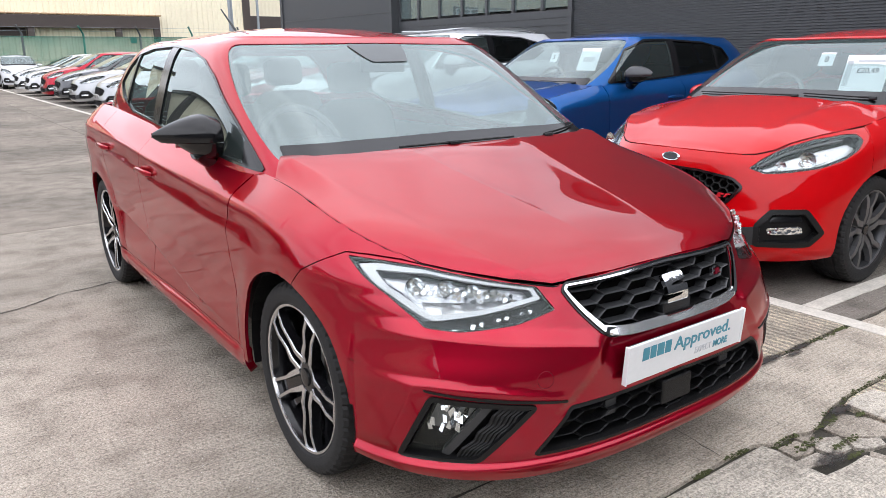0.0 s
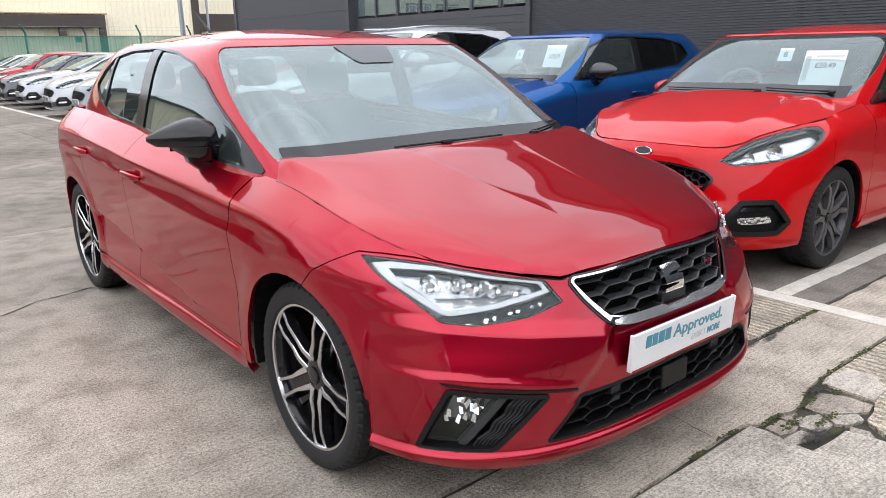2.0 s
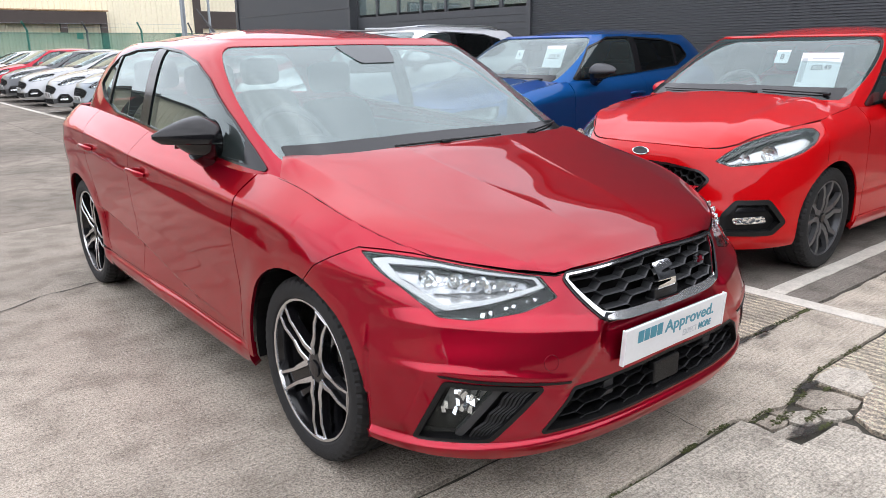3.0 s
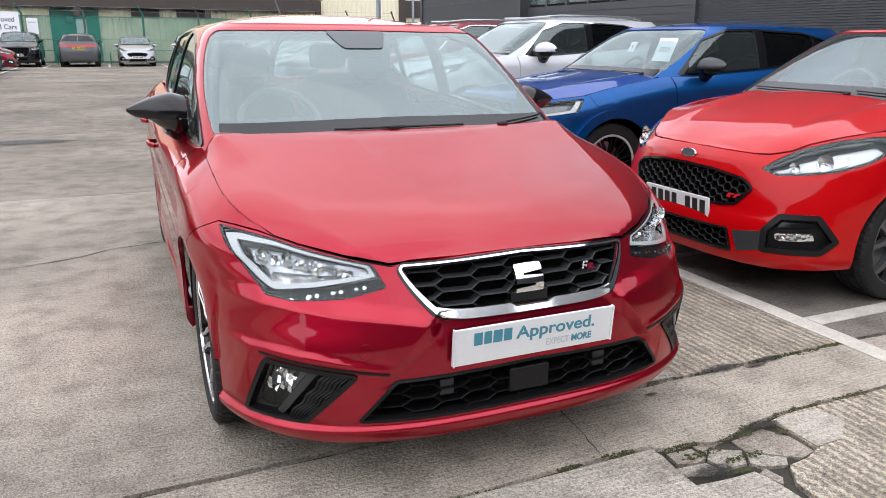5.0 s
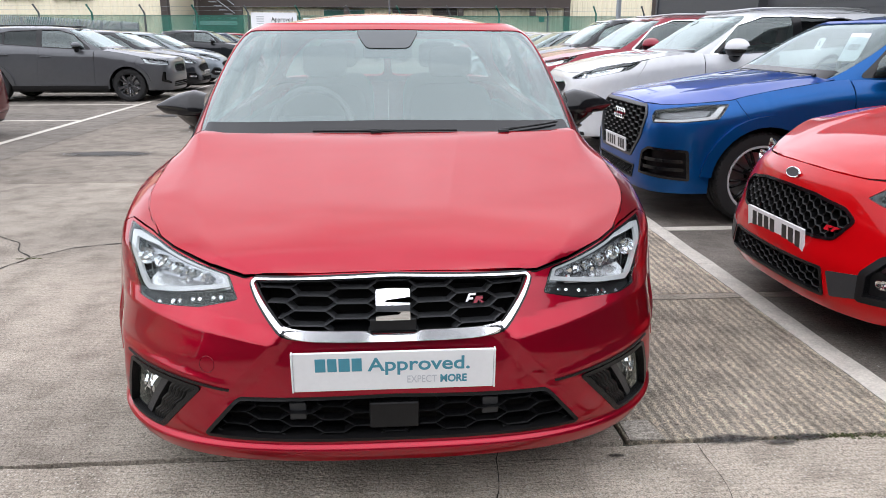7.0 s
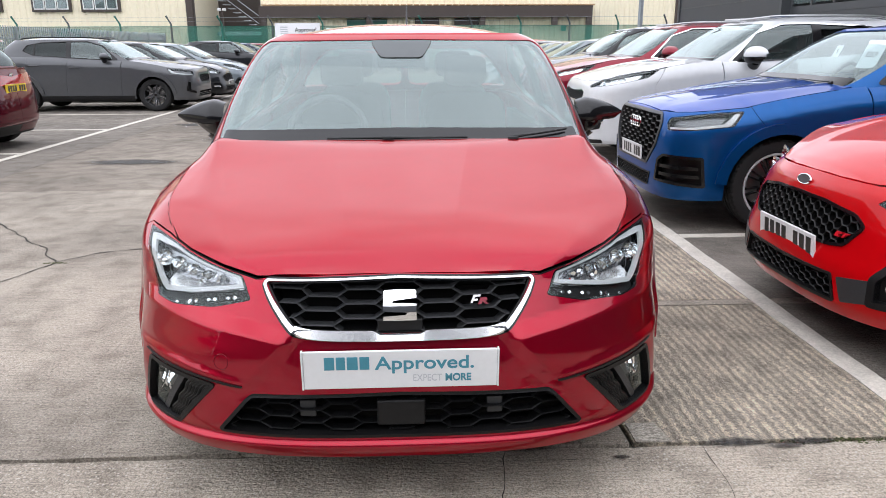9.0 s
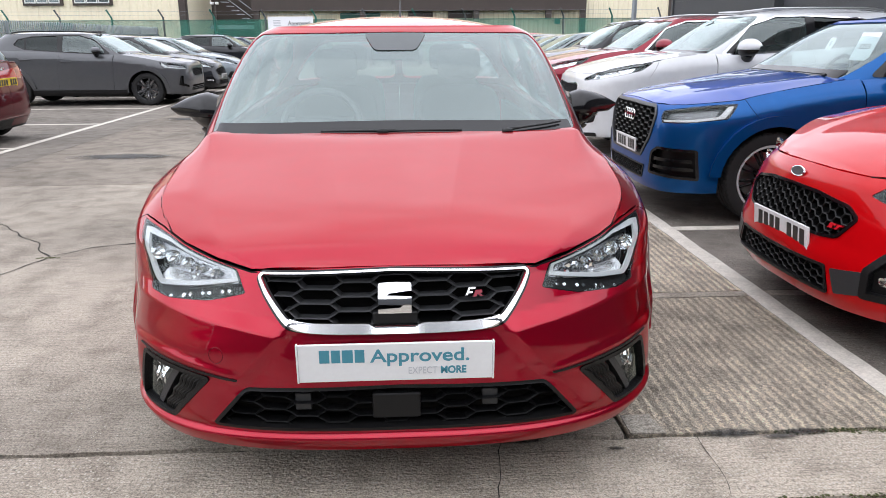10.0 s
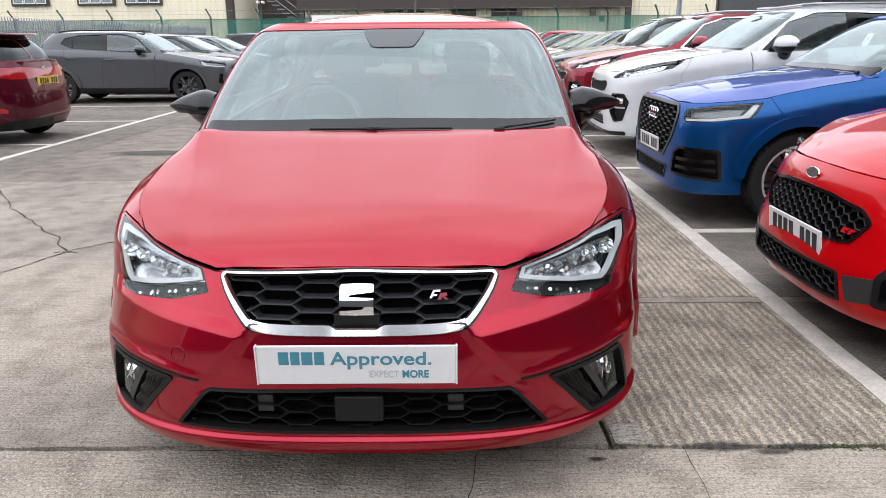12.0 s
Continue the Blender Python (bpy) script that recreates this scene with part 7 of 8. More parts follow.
part("corner_trim", boxed(7.96, 8.06, 19.66, 19.80, 0, 5.7), CHARCOAL_DOOR, dark)
for y in (7.55, 13.45):
    part("door_jamb", boxed(7.95, 8.20, y, y + 0.10, 0, 4.2), CHARCOAL_DOOR, dark)
part("door_head", boxed(7.95, 8.2, 7.65, 13.45, 4.1, 4.25), CHARCOAL_DOOR, dark)
door = part("sectional_door", boxed(8.16, 8.22, 7.65, 13.45, 0, 0.52), CHARCOAL_DOOR, dark, "charcoal sectional door with a row of windows")
for i in range(1, 8):
    if i == 4:
        continue
    part("door_section", boxed(8.16, 8.22, 7.65, 13.45, i * 0.52 + 0.004, (i + 1) * 0.52), CHARCOAL_DOOR, door)
for i in range(4):
    for k in range(3):
        part("door_rib", boxed(8.150, 8.162, 7.65, 13.45, i * 0.52 + 0.12 + 0.13 * k, i * 0.52 + 0.145 + 0.13 * k), CHARCOAL_DOOR, door)
for i in range(7):
    y = 7.70 + i * 0.82
    part("window_pane", boxed(8.185, 8.195, y + 0.04, y + 0.78, 2.13, 2.58), PANE, door)
    part("mullion", boxed(8.15, 8.22, y - 0.035, y + 0.035, 2.084, 2.60), CHARCOAL_DOOR, door)
part("mullion", boxed(8.15, 8.22, 13.38, 13.45, 2.084, 2.60), CHARCOAL_DOOR, door)
part("interior_wall", boxed(10.5, 10.6, 7.6, 13.4, 0, 4.2), material("workshop_white_wall", (0.55, 0.54, 0.52), 0.8), dark)
part("interior_roof", boxed(8.3, 10.6, 7.6, 13.4, 4.2, 4.3), CHARCOAL, dark)

# ---- cream building behind the fence ----
def cladding(name, colour, pitch):
    m = material(name, colour, 0.6, vary=0.06, scale=0.5)
    n, l = m.node_tree.nodes, m.node_tree.links
    geo = n.new("ShaderNodeNewGeometry")
    wv = n.new("ShaderNodeTexWave")
    wv.inputs["Scale"].default_value = 1.0 / pitch / 3.14
    bp = n.new("ShaderNodeBump")
    bp.inputs["Strength"].default_value, bp.inputs["Distance"].default_value = 0.6, 0.03
    l.new(geo.outputs["Position"], wv.inputs["Vector"])
    l.new(wv.outputs["Fac"], bp.inputs["Height"])
    l.new(bp.outputs[0], n["Principled BSDF"].inputs["Normal"])
    return m


CREAM = cladding("cream_profiled_cladding", (0.84, 0.76, 0.57), 0.3)
BROWN = material("dark_brown_fascia", (0.050, 0.036, 0.030), 0.5, vary=0.15, scale=2)
GREEN_STEEL = material("green_painted_steel", (0.010, 0.115, 0.085), 0.45, vary=0.12, scale=3)
POST_GREY = material("weathered_dark_steel", (0.085, 0.092, 0.092), 0.6, 0.3, vary=0.2, scale=6)
GALV = material("galvanised_steel", (0.30, 0.33, 0.35), 0.45, 0.6, vary=0.15, scale=6)
WHITE_FRAME = material("white_window_frame", (0.75, 0.75, 0.74), 0.4, vary=0.05)
cream = thing("cream_warehouse", "cream clad warehouse with dark brown fascia", "building", kind="structure")
def rib_front(x0, x1, y, z0, z1, pitch, mat, parent):
    bm = bmesh.new()
    xs = []
    x = x0
    while x < x1:
        xs += [(x, 0), (x + pitch * 0.6, 0), (x + pitch * 0.7, 0.03), (x + pitch * 0.9, 0.03)]
        x += pitch
    xs.append((x1, 0))
    a = [bm.verts.new((q, y + d, z0)) for q, d in xs]
    b = [bm.verts.new((q, y + d, z1)) for q, d in xs]
    for i in range(len(xs) - 1):
        bm.faces.new((a[i], a[i + 1], b[i + 1], b[i]))
    bk = [bm.verts.new(p) for p in ((x0, y + 0.35, z0), (x1, y + 0.35, z0), (x1, y + 0.35, z1), (x0, y + 0.35, z1))]
    bm.faces.new(bk)
    return part("wall", bm, mat, parent)
rib_front(-9.5, 17.6, 47.6, 0, 8.5, 0.33, CREAM, cream)
part("corner_post", boxed(17.6, 18.1, 47.5, 48.2, 0, 8.5), BROWN, cream)
part("roof", boxed(-10.0, 18.4, 47.3, 62.0, 8.5, 8.9, bevel=0.05), BROWN, cream)
canopy = part("canopy_fascia", boxed(-9.5, 11.9, 46.7, 47.2, 3.05, 3.75, bevel=0.02), BROWN, cream, "dark brown canopy fascia")
part("canopy_soffit", boxed(-9.5, 11.9, 47.2, 47.6, 3.35, 3.45), BROWN, canopy)
for x in np.arange(-9.3, 11.8, 0.42):
    part("tile_edge", boxed(x, x + 0.34, 46.72, 47.55, 3.78, 3.86, pose(0, 0, 0), bevel=0.02), material("clay_tile", (0.45, 0.30, 0.16), 0.8) if x < -9.2 else bpy.data.materials["clay_tile"], canopy)
for x in (-9.4, -2.7, 4.6, 9.3, 11.55):
    part("canopy_post", boxed(x, x + 0.35, 46.75, 47.1, 0 if x in (-9.4, 11.55) else 2.55, 3.05), BROWN, cream)
for x0, x1, z0, z1 in ((-4.0, -1.4, 0.0, 2.95),):
    d_ = part("loading_door", boxed(x0, x1, 47.46, 47.58, z0, z1, bevel=0.01), GREEN_STEEL, cream, "green loading door")
    part("door_notice", boxed(-2.65, -2.1, 47.42, 47.452, 1.3, 2.4), PAPER, d_)
for x in (0.4, 3.0):
    part("dark_vent", boxed(x, x + 1.6, 47.44, 47.58, 2.6, 3.02), BROWN, cream)
gap = thing("service_yard_building", "brown and cream building in the gap behind the fence", "building", kind="structure")
part("wall", boxed(18.8, 30, 52, 52.4, 0, 9), CREAM, gap)
part("wall_band", boxed(18.8, 30, 51.8, 52.0, 3.0, 4.2), BROWN, gap)
part("down_pipe", tube(bmesh.new(), [(18.5, 47.2, 0), (18.5, 47.2, 8)], 0.09, 8), GALV, gap)
west = thing("cream_office_building", "cream clad office building with brown framed windows", "building", kind="structure")
rib_front(-40.0, -13.9, 46.4, 0, 7.5, 0.4, CREAM, west)
part("corner_post", boxed(-13.9, -13.5, 46.3, 46.9, 0, 7.5), BROWN, west)
part("end_wall", boxed(-13.9, -13.6, 46.9, 56.0, 0, 7.5), CREAM, west)
part("roof", boxed(-40.2, -13.3, 46.1, 60.0, 7.5, 7.8), BROWN, west)
for x0 in (-32.0, -27.5, -24.6 + 1.3, -20.3 + 0.0):
    w_ = part("window", boxed(x0, x0 + 2.4, 46.25, 46.39, 3.42, 4.95), BROWN, west, "brown framed office window")
    for q in range(3):
        f_ = part("pane_frame", boxed(x0 + 0.14 + q * 0.72, x0 + 0.80 + q * 0.72, 46.20, 46.248, 3.55, 4.82), WHITE_FRAME, w_)
        f_.name = "sash"
    for q in range(3):
        part("pane", boxed(x0 + 0.20 + q * 0.72, x0 + 0.74 + q * 0.72, 46.185, 46.198, 3.62, 4.75), PANE, w_)
part("door", boxed(-22.0, -20.6, 46.28, 46.38, 0, 2.4), GREEN_STEEL, west)
shed = thing("service_yard_steps", "grey steel fire stair between the two cream buildings", "stair", kind="structure")
part("stringer", boxed(-12.6, -6.2, 48.6, 48.7, 2.0, 2.25, pose(0, 0, 0)), GALV, shed).matrix_local = pose(0, 0, 0)
part("back_wall", boxed(-13.5, -9.6, 53, 53.3, 0, 7.0), BROWN, shed)
for i in range(9):
    part("tread", boxed(-12.6 + i * 0.32, -12.25 + i * 0.32, 47.8, 48.6, 4.4 - i * 0.25, 4.44 - i * 0.25), GALV, shed)
part("handrail", tube(bmesh.new(), [(-12.6, 47.8, 5.4), (-9.7, 47.8, 3.2)], 0.03, 6), GALV, shed)
part("handrail", tube(bmesh.new(), [(-12.6, 47.8, 4.9), (-9.7, 47.8, 2.7)], 0.03, 6), GALV, shed)

# ---- fences, sign, lamp post ----
def green_mesh():
    m = bpy.data.materials.new("green_windbreak_mesh")
    m.use_nodes = True
    n, l = m.node_tree.nodes, m.node_tree.links
    b = n["Principled BSDF"]
    b.inputs["Base Color"].default_value = (0.03, 0.22, 0.16, 1)
    b.inputs["Roughness"].default_value = 0.8
    tr = n.new("ShaderNodeBsdfTransparent")
    nz = n.new("ShaderNodeTexNoise")
    nz.inputs["Scale"].default_value = 0.6
    mr = n.new("ShaderNodeMapRange")
    mr.inputs["To Min"].default_value, mr.inputs["To Max"].default_value = 0.22, 0.55
    mx = n.new("ShaderNodeMixShader")
    geo = n.new("ShaderNodeNewGeometry")
    l.new(geo.outputs["Position"], nz.inputs["Vector"])
    l.new(nz.outputs["Fac"], mr.inputs["Value"])
    l.new(mr.outputs[0], mx.inputs[0])
    l.new(tr.outputs[0], mx.inputs[1])
    l.new(b.outputs[0], mx.inputs[2])
    l.new(mx.outputs[0], n["Material Output"].inputs[0])
    return m


NETTING = green_mesh()
fence = thing("mesh_fence", "green mesh fence with cranked steel posts", "fence", kind="structure")
for i, x in enumerate(np.arange(-30.88, 15.5, 2.88)):
    part("post", tube(bmesh.new(), [(x, 42, -0.02), (x, 42, 2.55), (x - 0.22, 42 - 0.1, 3.0)], 0.055, 8), GREEN_STEEL if i % 2 else POST_GREY, fence)
    part("netting", boxed(x + 0.05, x + 2.83, 41.99, 42.0, 0.05, 2.42), NETTING, fence)
for z in (0.1, 1.25, 2.42, 2.7, 2.9):
    part("rail", tube(bmesh.new(), [(-30.9, 41.95, z), (15.2, 41.95, z)], 0.016 if z < 2.5 else 0.006, 6), GREEN_STEEL if z < 2.5 else GALV, fence)
barrier = thing("crash_rail", "green tubular rail below the mesh fence", "rail", kind="structure")
for x in np.arange(-13, 14, 2.0):
    part("hoop", tube(bmesh.new(), [(x, 41.3, -0.02), (x, 41.3, 0.55), (x + 0.2, 41.3, 0.7), (x + 1.3, 41.3, 0.7), (x + 1.5, 41.3, 0.55), (x + 1.5, 41.3, -0.02)], 0.03, 6), GREEN_STEEL, barrier)
pal = thing("palisade_fence", "galvanised steel palisade fence", "fence", kind="structure")
PALE = bpy.data.meshes.new("pale")
bm = bmesh.new()
prism(bm, [(-0.035, 0.05), (0.035, 0.05), (0.035, 1.92), (0.012, 2.05), (-0.012, 2.05), (-0.035, 1.92)], -0.012, 0.012, lambda u, v, a: Vector((a, u, v)))
bm.to_mesh(PALE)
bm.free()
PALE.materials.append(GALV)
for y in np.arange(17.0, 42.0, 0.16):
    ob = new("pale", PALE)
    ob.parent = pal
    ob.location = (-14.0, y, 0)
for y in np.arange(17.0, 42.1, 2.75):
    part("post", boxed(-13.98, -13.90, y - 0.05, y + 0.05, -0.02, 2.0), GALV, pal)
for z in (0.4, 1.6):
    part("rail", boxed(-13.985, -13.945, 17, 42, z, z + 0.05), GALV, pal)
sign = thing("sign_board", "white sign board reading Approved Used Cars", "sign")
part("board", boxed(-7.45, -4.95, 40.5, 40.54, 1.35, 2.55, bevel=0.005), PAPER, sign)
for x in (-7.2, -5.2):
    part("sign_post", tube(bmesh.new(), [(x, 40.58, -0.02), (x, 40.58, 2.4)], 0.04, 8), GALV, sign)
for i, w in enumerate("Approved|Used Cars".split("|")):
    lettering(w, 0.33, INK, sign, pose(-6.35, 40.495, 2.08 - i * 0.36, 90), 0.004, width=1.2 if i == 0 else 1.25)
for i in range(4):
    part("emblem", boxed(-7.15, -6.75, 40.49, 40.499, 2.30 - i * 0.12, 2.36 - i * 0.12), PALE_PRINT, sign)
part("emblem_bar", boxed(-7.25, -6.65, 40.49, 40.499, 1.62, 1.70), PALE_PRINT, sign)
board2 = thing("notice_board", "small pale notice on the mesh fence", "sign")
part("board", boxed(-4.75, -4.25, 41.90, 41.93, 1.5, 2.3), PAPER, board2)
part("notice_bar", boxed(-4.68, -4.32, 41.89, 41.898, 2.05, 2.12), PALE_PRINT, board2)
for i, x in enumerate((8.9, 14.2, -2.9)):
    b_ = thing("fence_plaque", "small green plaque on the fence", "sign", "fence plaques")
    part("plaque", boxed(x, x + 0.32, 41.90, 41.93, 2.1, 2.4), GREEN_STEEL, b_)
lampo = thing("lamp_post", "grey tapered steel lamp post", "lamp post")
part("pole", tube(bmesh.new(), [(8.9, 26.5, -0.02), (8.9, 26.5, 1.2), (8.9, 26.5, 8.0)], [0.11, 0.10, 0.06], 14), GALV, lampo)
part("base_door", boxed(8.86, 8.94, 26.37, 26.41, 0.4, 0.9), GALV, lampo)
part("lamp_arm", tube(bmesh.new(), [(8.9, 26.5, 7.9), (8.5, 26.3, 8.1)], 0.04, 8), GALV, lampo)
part("lamp_head", boxed(8.0, 8.5, 26.1, 26.4, 8.03, 8.15, bevel=0.03), GALV, lampo)
cctv = thing("camera_pole", "dark pole with white security cameras", "security camera")
part("pole", tube(bmesh.new(), [(-11.4, 45.2, -0.02), (-11.4, 45.2, 3.5)], 0.06, 8), BROWN, cctv)
for s_ in (-0.15, 0.15):
    part("housing", boxed(-11.4 + s_ - 0.07, -11.4 + s_ + 0.07, 44.9, 45.3, 3.4, 3.55, bevel=0.02), WHITE_FRAME, cctv)


# ---- an added unseen wall to the south, the cream shed beside the lane ----
# unseen wall added to hide the low southern sky from the car's paint
back = thing("south_showroom", "charcoal clad showroom closing the yard", "building", kind="structure")
part("wall", boxed(-24.0, 16.0, -14.3, -14.0, 0, 6.5), CHARCOAL, back)
part("plinth", boxed(-24.0, 16.0, -14.0, -13.95, 0, 0.5), CHARCOAL_DOOR, back)
part("roof_cap", boxed(-24.2, 16.2, -14.5, -13.9, 6.5, 6.8), CHARCOAL_DOOR, back)
barn = thing("cream_shed", "long cream clad shed with a dark pitched roof", "building", kind="structure")
part("wall", boxed(-24.3, -24.0, -13.8, 15.0, 0, 3.8), CREAM, barn)
part("gable_wall", boxed(-34.0, -24.3, 14.7, 15.0, 0, 3.8), CREAM, barn)
bm = bmesh.new()
prism(bm, [(-23.6, 3.8), (-23.6, 4.05), (-29.0, 6.6), (-34.5, 4.05), (-34.5, 3.8)], -13.7, 15.3, lambda u, v, a: Vector((u, a, v)))
part("roof", bm, BROWN, barn)


# ---- details of the red hatchback ----
def on_nose(sh, x, z, off=0.0):
    u = math.copysign(sh.F(abs(x), z), x) if x else 0.0
    c = sh.belt(u, z)
    n = (sh.belt(u + 0.004, z) - sh.belt(u - 0.004, z)).cross(sh.belt(u, z + 0.004) - sh.belt(u, z - 0.004)).normalized()
    return c + n * off, n


H = hero_shell
def nz(pts):
    return [((math.copysign(H.F(abs(x), z), x) if x else 0.0), z) for x, z in pts]


outer = nz(((-0.262, 0.561), (0.262, 0.561), (0.296, 0.573), (0.377, 0.692), (0.368, 0.7035), (0.0, 0.7145), (-0.368, 0.7035), (-0.377, 0.692), (-0.296, 0.573)))
inner = nz(((-0.268, 0.584), (-0.075, 0.584), (-0.060, 0.574), (0.060, 0.574), (0.075, 0.584), (0.268, 0.584), (0.2915, 0.590), (0.3690, 0.6905), (0.362, 0.6985), (0.0, 0.709), (-0.362, 0.6985), (-0.3690, 0.6905), (-0.2915, 0.590)))
cut("chrome_surround", H.belt, rounded(outer, 0.018), [rounded(inner, 0.012)], 0.02, CHROME, hero, off=0.008, lip=0.010, label="chrome grille surround")
edge = rounded(inset(outer, -0.006), 0.02)
cut("surround_seal", H.belt, edge, [inset(rounded(outer, 0.018), 0.003)], 0.02, GLOSS_BLACK, hero, off=0.003, lip=0.02)
# bright lower bar of the surround, leaning back
bm = bmesh.new()
rows = []
for x_ in np.linspace(-0.288, 0.288, 33):
    a_, b_ = 0.560 + 0.012 * (abs(x_) / 0.288) ** 9, (0.575 if abs(x_) < 0.068 else 0.583) + 0.010 * (abs(x_) / 0.288) ** 9
    e_ = 1 - 0.62 * (abs(x_) / 0.288) ** 8
    rows.append([bm.verts.new(on_nose(H, float(x_), z_, o_ * e_)[0]) for z_, o_ in ((a_, 0.002), (a_ + 0.001, 0.019), (a_ + 0.004, 0.020), (b_, 0.009), (b_, 0.0))])
for p_, q_ in zip(rows, rows[1:]):
    for k_ in range(4):
        bm.faces.new((p_[k_], q_[k_], q_[k_ + 1], p_[k_ + 1]))
bm.faces.new(rows[0])
bm.faces.new(rows[-1])
smooth(part("chrome_bar", bm, SATIN_CHROME, hero, "wide bright chrome bar below the grille"), 35)
# bright facets, and an added sky-catching shelf for the glow inside the headlamps
random.seed(11)
for s_, lamp_ in zip((1, -1), [o for o in hero.children if o.name.startswith("headlamp")]):
    for i in range(15):
        x_ = 0.505 + 0.0155 * i + random.uniform(-0.004, 0.004)
        hi_ = 0.694 + (x_ - 0.50) * 0.17
        for z_ in (hi_ - 0.004, hi_ - 0.014, hi_ - 0.026)[: 3 if x_ > 0.58 else 2]:
            c_, n_ = on_nose(H, s_ * x_, z_, -0.024 - 0.014 * random.random())
            m_ = Matrix.Translation(c_) @ pose(0, 0, 0, random.uniform(-40, 5), random.uniform(-35, 35), s_ * 30 + random.uniform(-30, 30))
            k_ = 0.6 + 0.7 * random.random()
            bm = bmesh.new()
            prism(bm, [(-0.008 * k_, -0.004), (0.004, -0.006 * k_), (0.008, 0.002 * k_), (0.0, 0.006)], -0.001, 0.001, lambda u, v, a: m_ @ Vector((u, a, v)))
            part("lamp_facet", bm, CHROME, lamp_)
    bm = bmesh.new()
    rows = []
    for x_ in np.linspace(0.49, 0.715, 24):
        lo_ = 0.668 - (x_ - 0.50) * 0.10
        wv_ = 0.003 * math.sin(x_ * 170)
        rows.append([bm.verts.new(on_nose(H, s_ * float(x_), z_, o_)[0]) for z_, o_ in ((lo_ - 0.006, -0.012), (lo_ + 0.002 + wv_ * 0.3, -0.018), (lo_ + 0.010 + (x_ - 0.49) * 0.05, -0.030), (lo_ + 0.016 + (x_ - 0.49) * 0.09, -0.043))])
    for p_, q_ in zip(rows, rows[1:]):
        for k_ in range(3):
            bm.faces.new((p_[k_], q_[k_], q_[k_ + 1], p_[k_ + 1]))
    smooth(part("reflector_shelf", bm, SHELF, lamp_), 50)
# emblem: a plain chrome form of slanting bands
em = []
for poly in (((-0.043, 0.7030), (0.0, 0.7045), (0.044, 0.7035), (0.047, 0.700), (0.047, 0.6855), (-0.016, 0.6795), (-0.023, 0.6745), (0.047, 0.6715), (0.047, 0.625), (0.043, 0.6200), (0.0, 0.6190), (-0.043, 0.6195), (-0.047, 0.624), (-0.047, 0.6375), (0.016, 0.6425), (0.023, 0.6485), (-0.047, 0.6515), (-0.047, 0.699)),):
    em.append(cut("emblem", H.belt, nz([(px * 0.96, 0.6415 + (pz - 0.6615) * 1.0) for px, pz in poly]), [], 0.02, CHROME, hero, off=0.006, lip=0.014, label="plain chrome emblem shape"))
# its face is barrelled, the top leaning to the sky and the foot to the ground
bm = bmesh.new()
bm.from_mesh(em[0].data)
for k_ in range(1, 24):
    bmesh.ops.bisect_plane(bm, geom=bm.verts[:] + bm.edges[:] + bm.faces[:], plane_co=(0, 0, 0.599 + 0.0855 * k_ / 24), plane_no=(0, 0, 1))
for v_ in bm.verts:
    v_.co.y -= 0.016 * (1 - ((v_.co.z - 0.6417) / 0.043) ** 2) + 0.25 * (v_.co.z - 0.6417)
bm.to_mesh(em[0].data)
smooth(em[0], 40)
part("emblem_plinth", boxed(-0.062, 0.062, -0.768, -0.735, 0.574, 0.612, bevel=0.006), BLACK_PLASTIC, hero)
# red and chrome grille mark
for i, (poly, mat) in enumerate(((((0.180, 0.628), (0.192, 0.652), (0.216, 0.652), (0.214, 0.646), (0.197, 0.646), (0.194, 0.640), (0.206, 0.640), (0.204, 0.634), (0.191, 0.634), (0.188, 0.628)), MACHINED), (((0.205, 0.623), (0.215, 0.643), (0.236, 0.643), (0.238, 0.634), (0.230, 0.632), (0.242, 0.623), (0.232, 0.623), (0.222, 0.631), (0.217, 0.623)), CRIMSON))):
    cut("trim_mark", H.belt, nz([(0.218 + (px - 0.211) * 0.82, 0.651 + (pz - 0.638) * 0.82) for px, pz in poly]), [], 0.02, mat, hero, off=0.010, lip=0.010)
# show plate in a clear holder
holder = tagged(new("show_plate"), "white dealer plate with teal and grey print in a clear holder")
holder.parent = hero
holder.matrix_local = pose(0.0, -0.812, 0.487, 4)
part("plate", boxed(-0.262, 0.262, -0.005, 0.004, -0.056, 0.056, bevel=0.003), PLATE_WHITE, holder)
for s_ in (-1, 1):
    part("holder_end", boxed(*sorted((s_ * 0.262, s_ * 0.267)), -0.008, 0.008, -0.057, 0.057, bevel=0.002), PLATE_WHITE, holder)
part("holder_back", boxed(-0.255, 0.255, 0.004, 0.016, -0.05, 0.05, bevel=0.003), GREY_PLASTIC, holder)
# brand word as plain blocks, the rest as words
x = -0.205
for w in (0.027, 0.024, 0.029, 0.026):
    part("word_block", boxed(x, x + w, -0.0062, -0.0048, 0.002, 0.040, bevel=0.0005), TEAL, holder)
    x += w + 0.005
lettering("Approved.", 0.054, TEAL, holder, pose(-0.068, -0.0055, 0.002, 90), 0.0009, width=0.268)
lettering("EXPECT", 0.030, PALE_PRINT, holder, pose(0.032, -0.0055, -0.036, 90), 0.0, width=0.078)
lettering("MORE", 0.030, TEAL, holder, pose(0.120, -0.0055, -0.036, 90), 0.0010, width=0.070)
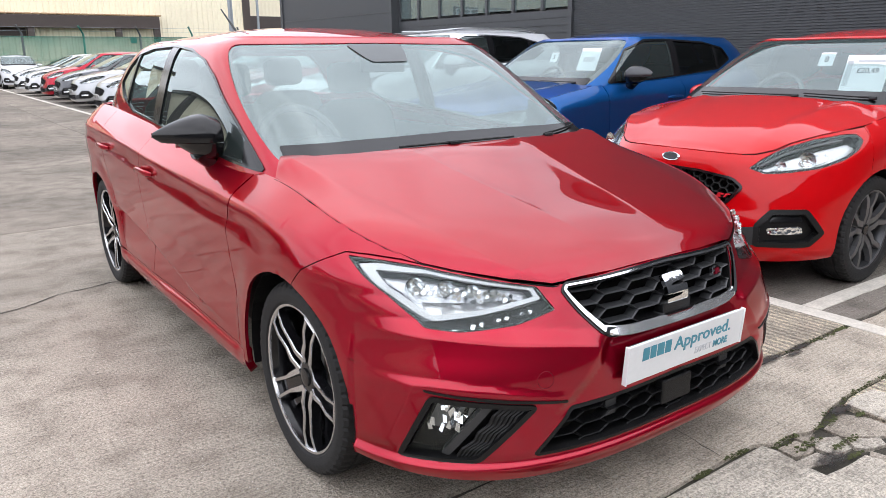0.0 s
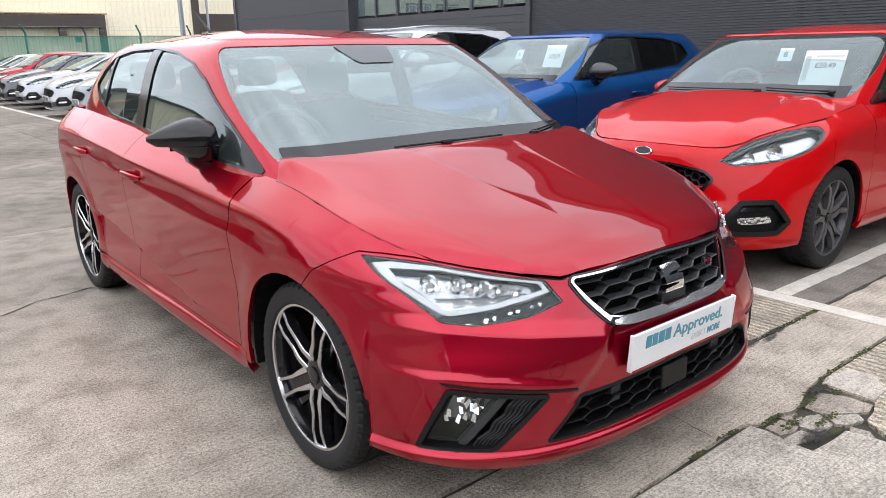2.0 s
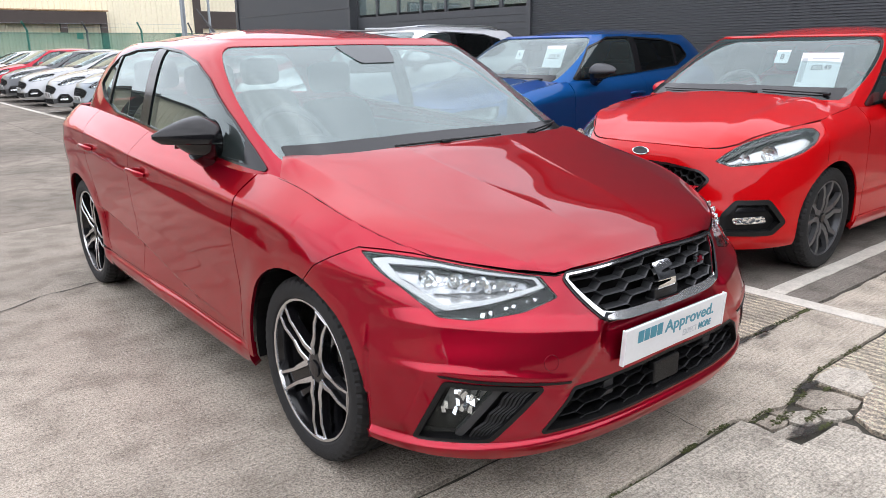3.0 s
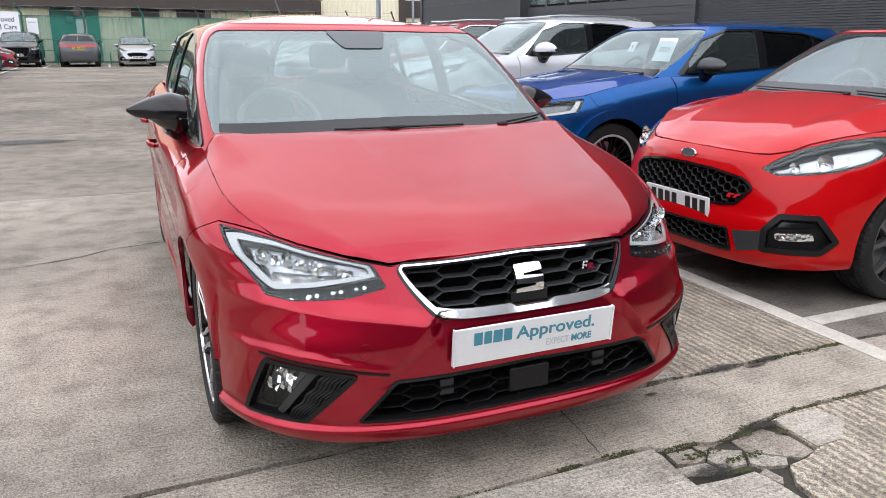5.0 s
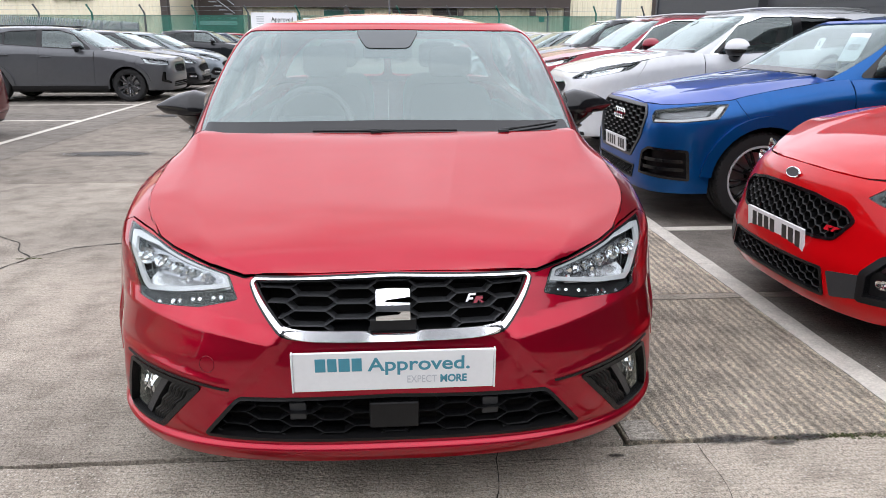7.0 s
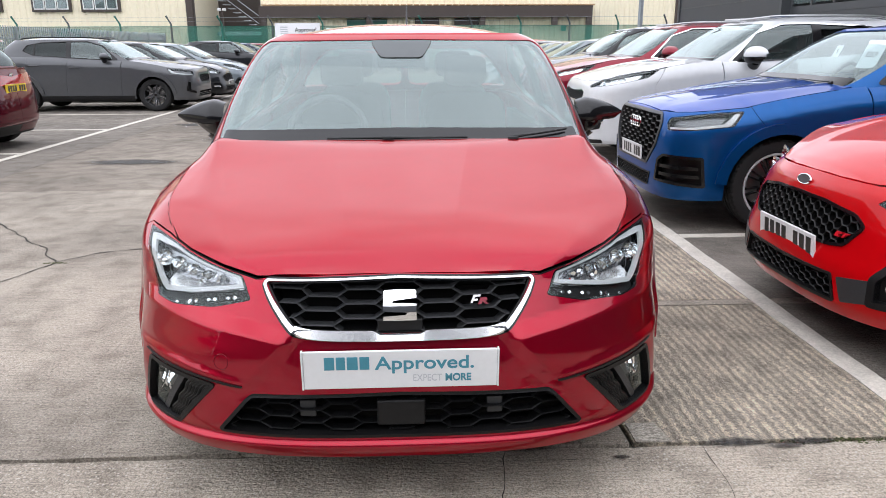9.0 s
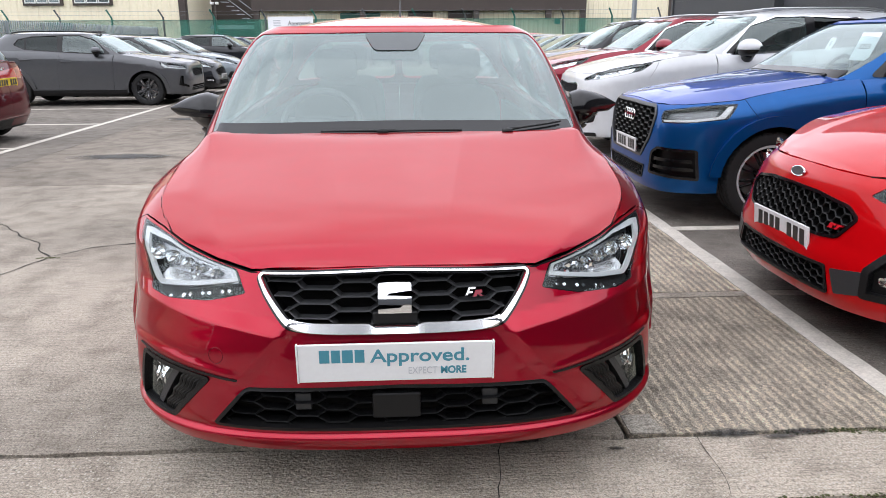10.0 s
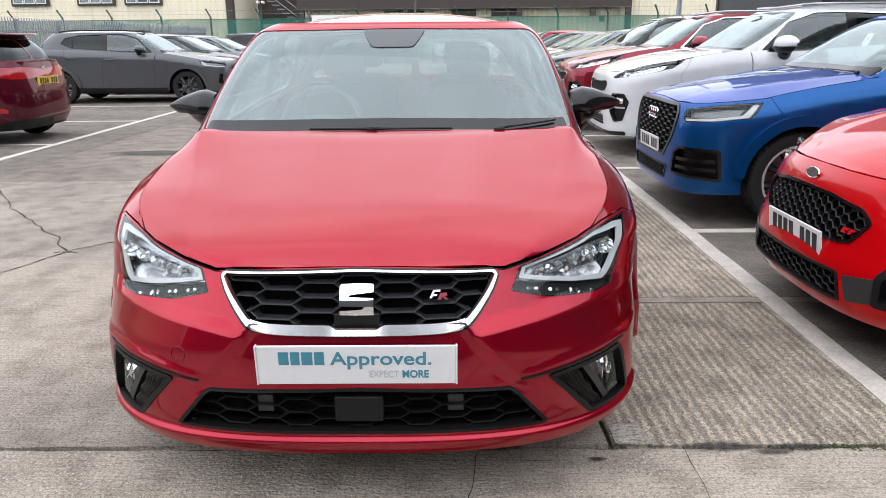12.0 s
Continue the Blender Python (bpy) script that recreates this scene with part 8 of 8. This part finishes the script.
# radar cover, tow eye cover, washer and bars in the lower intake
part("radar_cover", boxed(-0.069, 0.066, -0.790, -0.76, 0.304, 0.380, bevel=0.008), BLACK_PLASTIC, hero, "flat black sensor cover")
for s_ in (-1, 1):
    part("intake_bracket", boxed(*sorted((s_ * 0.24, s_ * 0.285)), -0.765, -0.73, 0.325, 0.375, bevel=0.004), GREY_PLASTIC, hero)
c_, n_ = on_nose(H, -0.495, 0.489, 0.0)
bm = bmesh.new()
lathe(bm, [(-0.001, 0.0232), (0.0008, 0.0226), (0.0010, 0.0218), (-0.001, 0.0212)], 36, axis="z")
bmesh.ops.transform(bm, matrix=Matrix.Translation(c_) @ n_.to_track_quat("Z", "Y").to_matrix().to_4x4(), verts=bm.verts)
smooth(part("tow_eye_cover", bm, CRIMSON, hero), 30)
# ribbed vents beside the fog lamps
for s_ in (-1, 1):
    bm = bmesh.new()
    for i in range(7):
        t = i / 6
        p, q = [], []
        for k in range(7):
            f = k / 6
            xa, za = 0.602 + (0.530 - 0.602) * t, 0.421 + (0.414 - 0.421) * t
            xb, zb_ = 0.698 + (0.652 - 0.698) * t, 0.276 + (0.276 - 0.276) * t
            xx, zz = xa + (xb - xa) * f, za + (zb_ - za) * f
            xx += 0.004 * (1 if k % 2 else -1)
            p.append(on_nose(H, s_ * xx, zz, -0.012)[0])
        tube(bm, p, 0.0060, 6)
    part("ribbed_vent", bm, BLACK_PLASTIC, hero, "ribbed black vent insert")
# bright facets inside the fog lamps
random.seed(23)
for s_ in (-1, 1):
    for i in range(16):
        z_ = 0.352 + 0.005 * i
        x_ = 0.668 + (0.430 - z_) * 0.42 + random.uniform(0.0, 0.055)
        c_, n_ = on_nose(H, s_ * x_, z_, -0.016 - 0.010 * random.random())
        m_ = Matrix.Translation(c_) @ pose(0, 0, 0, random.uniform(-45, 15), random.uniform(-25, 25), s_ * 45 + random.uniform(-35, 35))
        k_ = 0.8 + 0.8 * random.random()
        bm = bmesh.new()
        prism(bm, [(-0.006 * k_, -0.009), (0.004, -0.012 * k_), (0.007, 0.006 * k_), (-0.002, 0.012)], -0.001, 0.001, lambda u, v, a: m_ @ Vector((u, a, v)))
        part("fog_facet", bm, CHROME, hero)
# roof aerial
smooth(part("roof_aerial", tube(bmesh.new(), [(0.02, 2.55, 1.425), (0.02, 2.60, 1.455), (0.02, 2.84, 1.60)], [0.018, 0.008, 0.004], 8), BLACK_PLASTIC, hero))
# ---- price cards behind the windscreens ----
def card(name, label, shell, car, x, z, w, h, text, size, y_in=0.05, lean=1.0):
    """A white card just inside a windscreen, facing the nose."""
    u = math.copysign(shell.CF(abs(x), z), x) if x else 0.0
    p = shell.cabin(u, z)
    t = shell.cabin(u, z + 0.05) - shell.cabin(u, z - 0.05)
    tilt = math.degrees(math.atan2(t.y, t.z))
    k = thing(name, label, "price card")
    k.matrix_basis = car.matrix_basis @ pose(p.x, p.y + y_in, p.z, -tilt * lean, 0, 0)
    part("sheet", boxed(-w / 2, w / 2, -0.001, 0.001, -h / 2, h / 2), PAPER, k)
    if text:
        lettering(text, size, INK, k, pose(0, -0.0025, -size * 0.35, 90), 0.0006, align="CENTER")
    return k


pc = card("price_card", "white price card behind the windscreen", hot_hatch_shell, hot_hatch, 0.40, 1.165, 0.27, 0.24, "", 0.0, 0.10, 0.35)
lettering("£20,49", 0.050, INK, pc, pose(-0.055, -0.0025, 0.0, 90), 0.0006)
part("print_bar", boxed(-0.125, -0.09, -0.0025, -0.0012, -0.09, 0.08), PALE_PRINT, pc)
part("print_bar", boxed(-0.06, 0.12, -0.0025, -0.0012, 0.075, 0.085), PALE_PRINT, pc)
card("number_card", "small white card with an eight", hot_hatch_shell, hot_hatch, 0.08, 1.25, 0.10, 0.10, "8", 0.06, 0.06, 0.45)
card("price_card", "white price card behind the crossover's windscreen", crossover_shell, crossover, 0.40, 1.25, 0.24, 0.22, "£25,9", 0.06, 0.10, 0.4)
card("number_card", "small white card with a five", crossover_shell, crossover, -0.05, 1.27, 0.09, 0.10, "5", 0.055, 0.06, 0.45)
# red grille mark of the bright red hatchback, and the plain ring badge of the blue crossover
def marks(shell, car, polys, mat, off, name="trim_mark"):
    for poly in polys:
        pts = [((math.copysign(shell.F(abs(x), z), x) if x else 0.0), z) for x, z in poly]
        cut(name, shell.belt, pts, [], 0.02, mat, car, off=off, lip=0.012)


marks(hot_hatch_shell, hot_hatch, (((0.335, 0.522), (0.345, 0.545), (0.378, 0.545), (0.372, 0.535), (0.356, 0.535), (0.366, 0.522)), ((0.375, 0.522), (0.388, 0.545), (0.412, 0.545), (0.408, 0.537), (0.398, 0.537), (0.388, 0.522))), RED_PRINT, 0.010)
ring_home = crossover_shell.belt(0, 0.735) + Vector((0, -0.006, 0))
bm = bmesh.new()
for i in range(4):
    c = ring_home + Vector((-0.087 + i * 0.058, 0, 0))
    tube(bm, [c + Vector((0.040 * math.cos(t), 0, 0.040 * math.sin(t))) for t in np.linspace(0, 2 * math.pi, 25)], 0.006, 6)
smooth(part("badge", bm, CHROME, crossover, "plain chrome ring badge"))
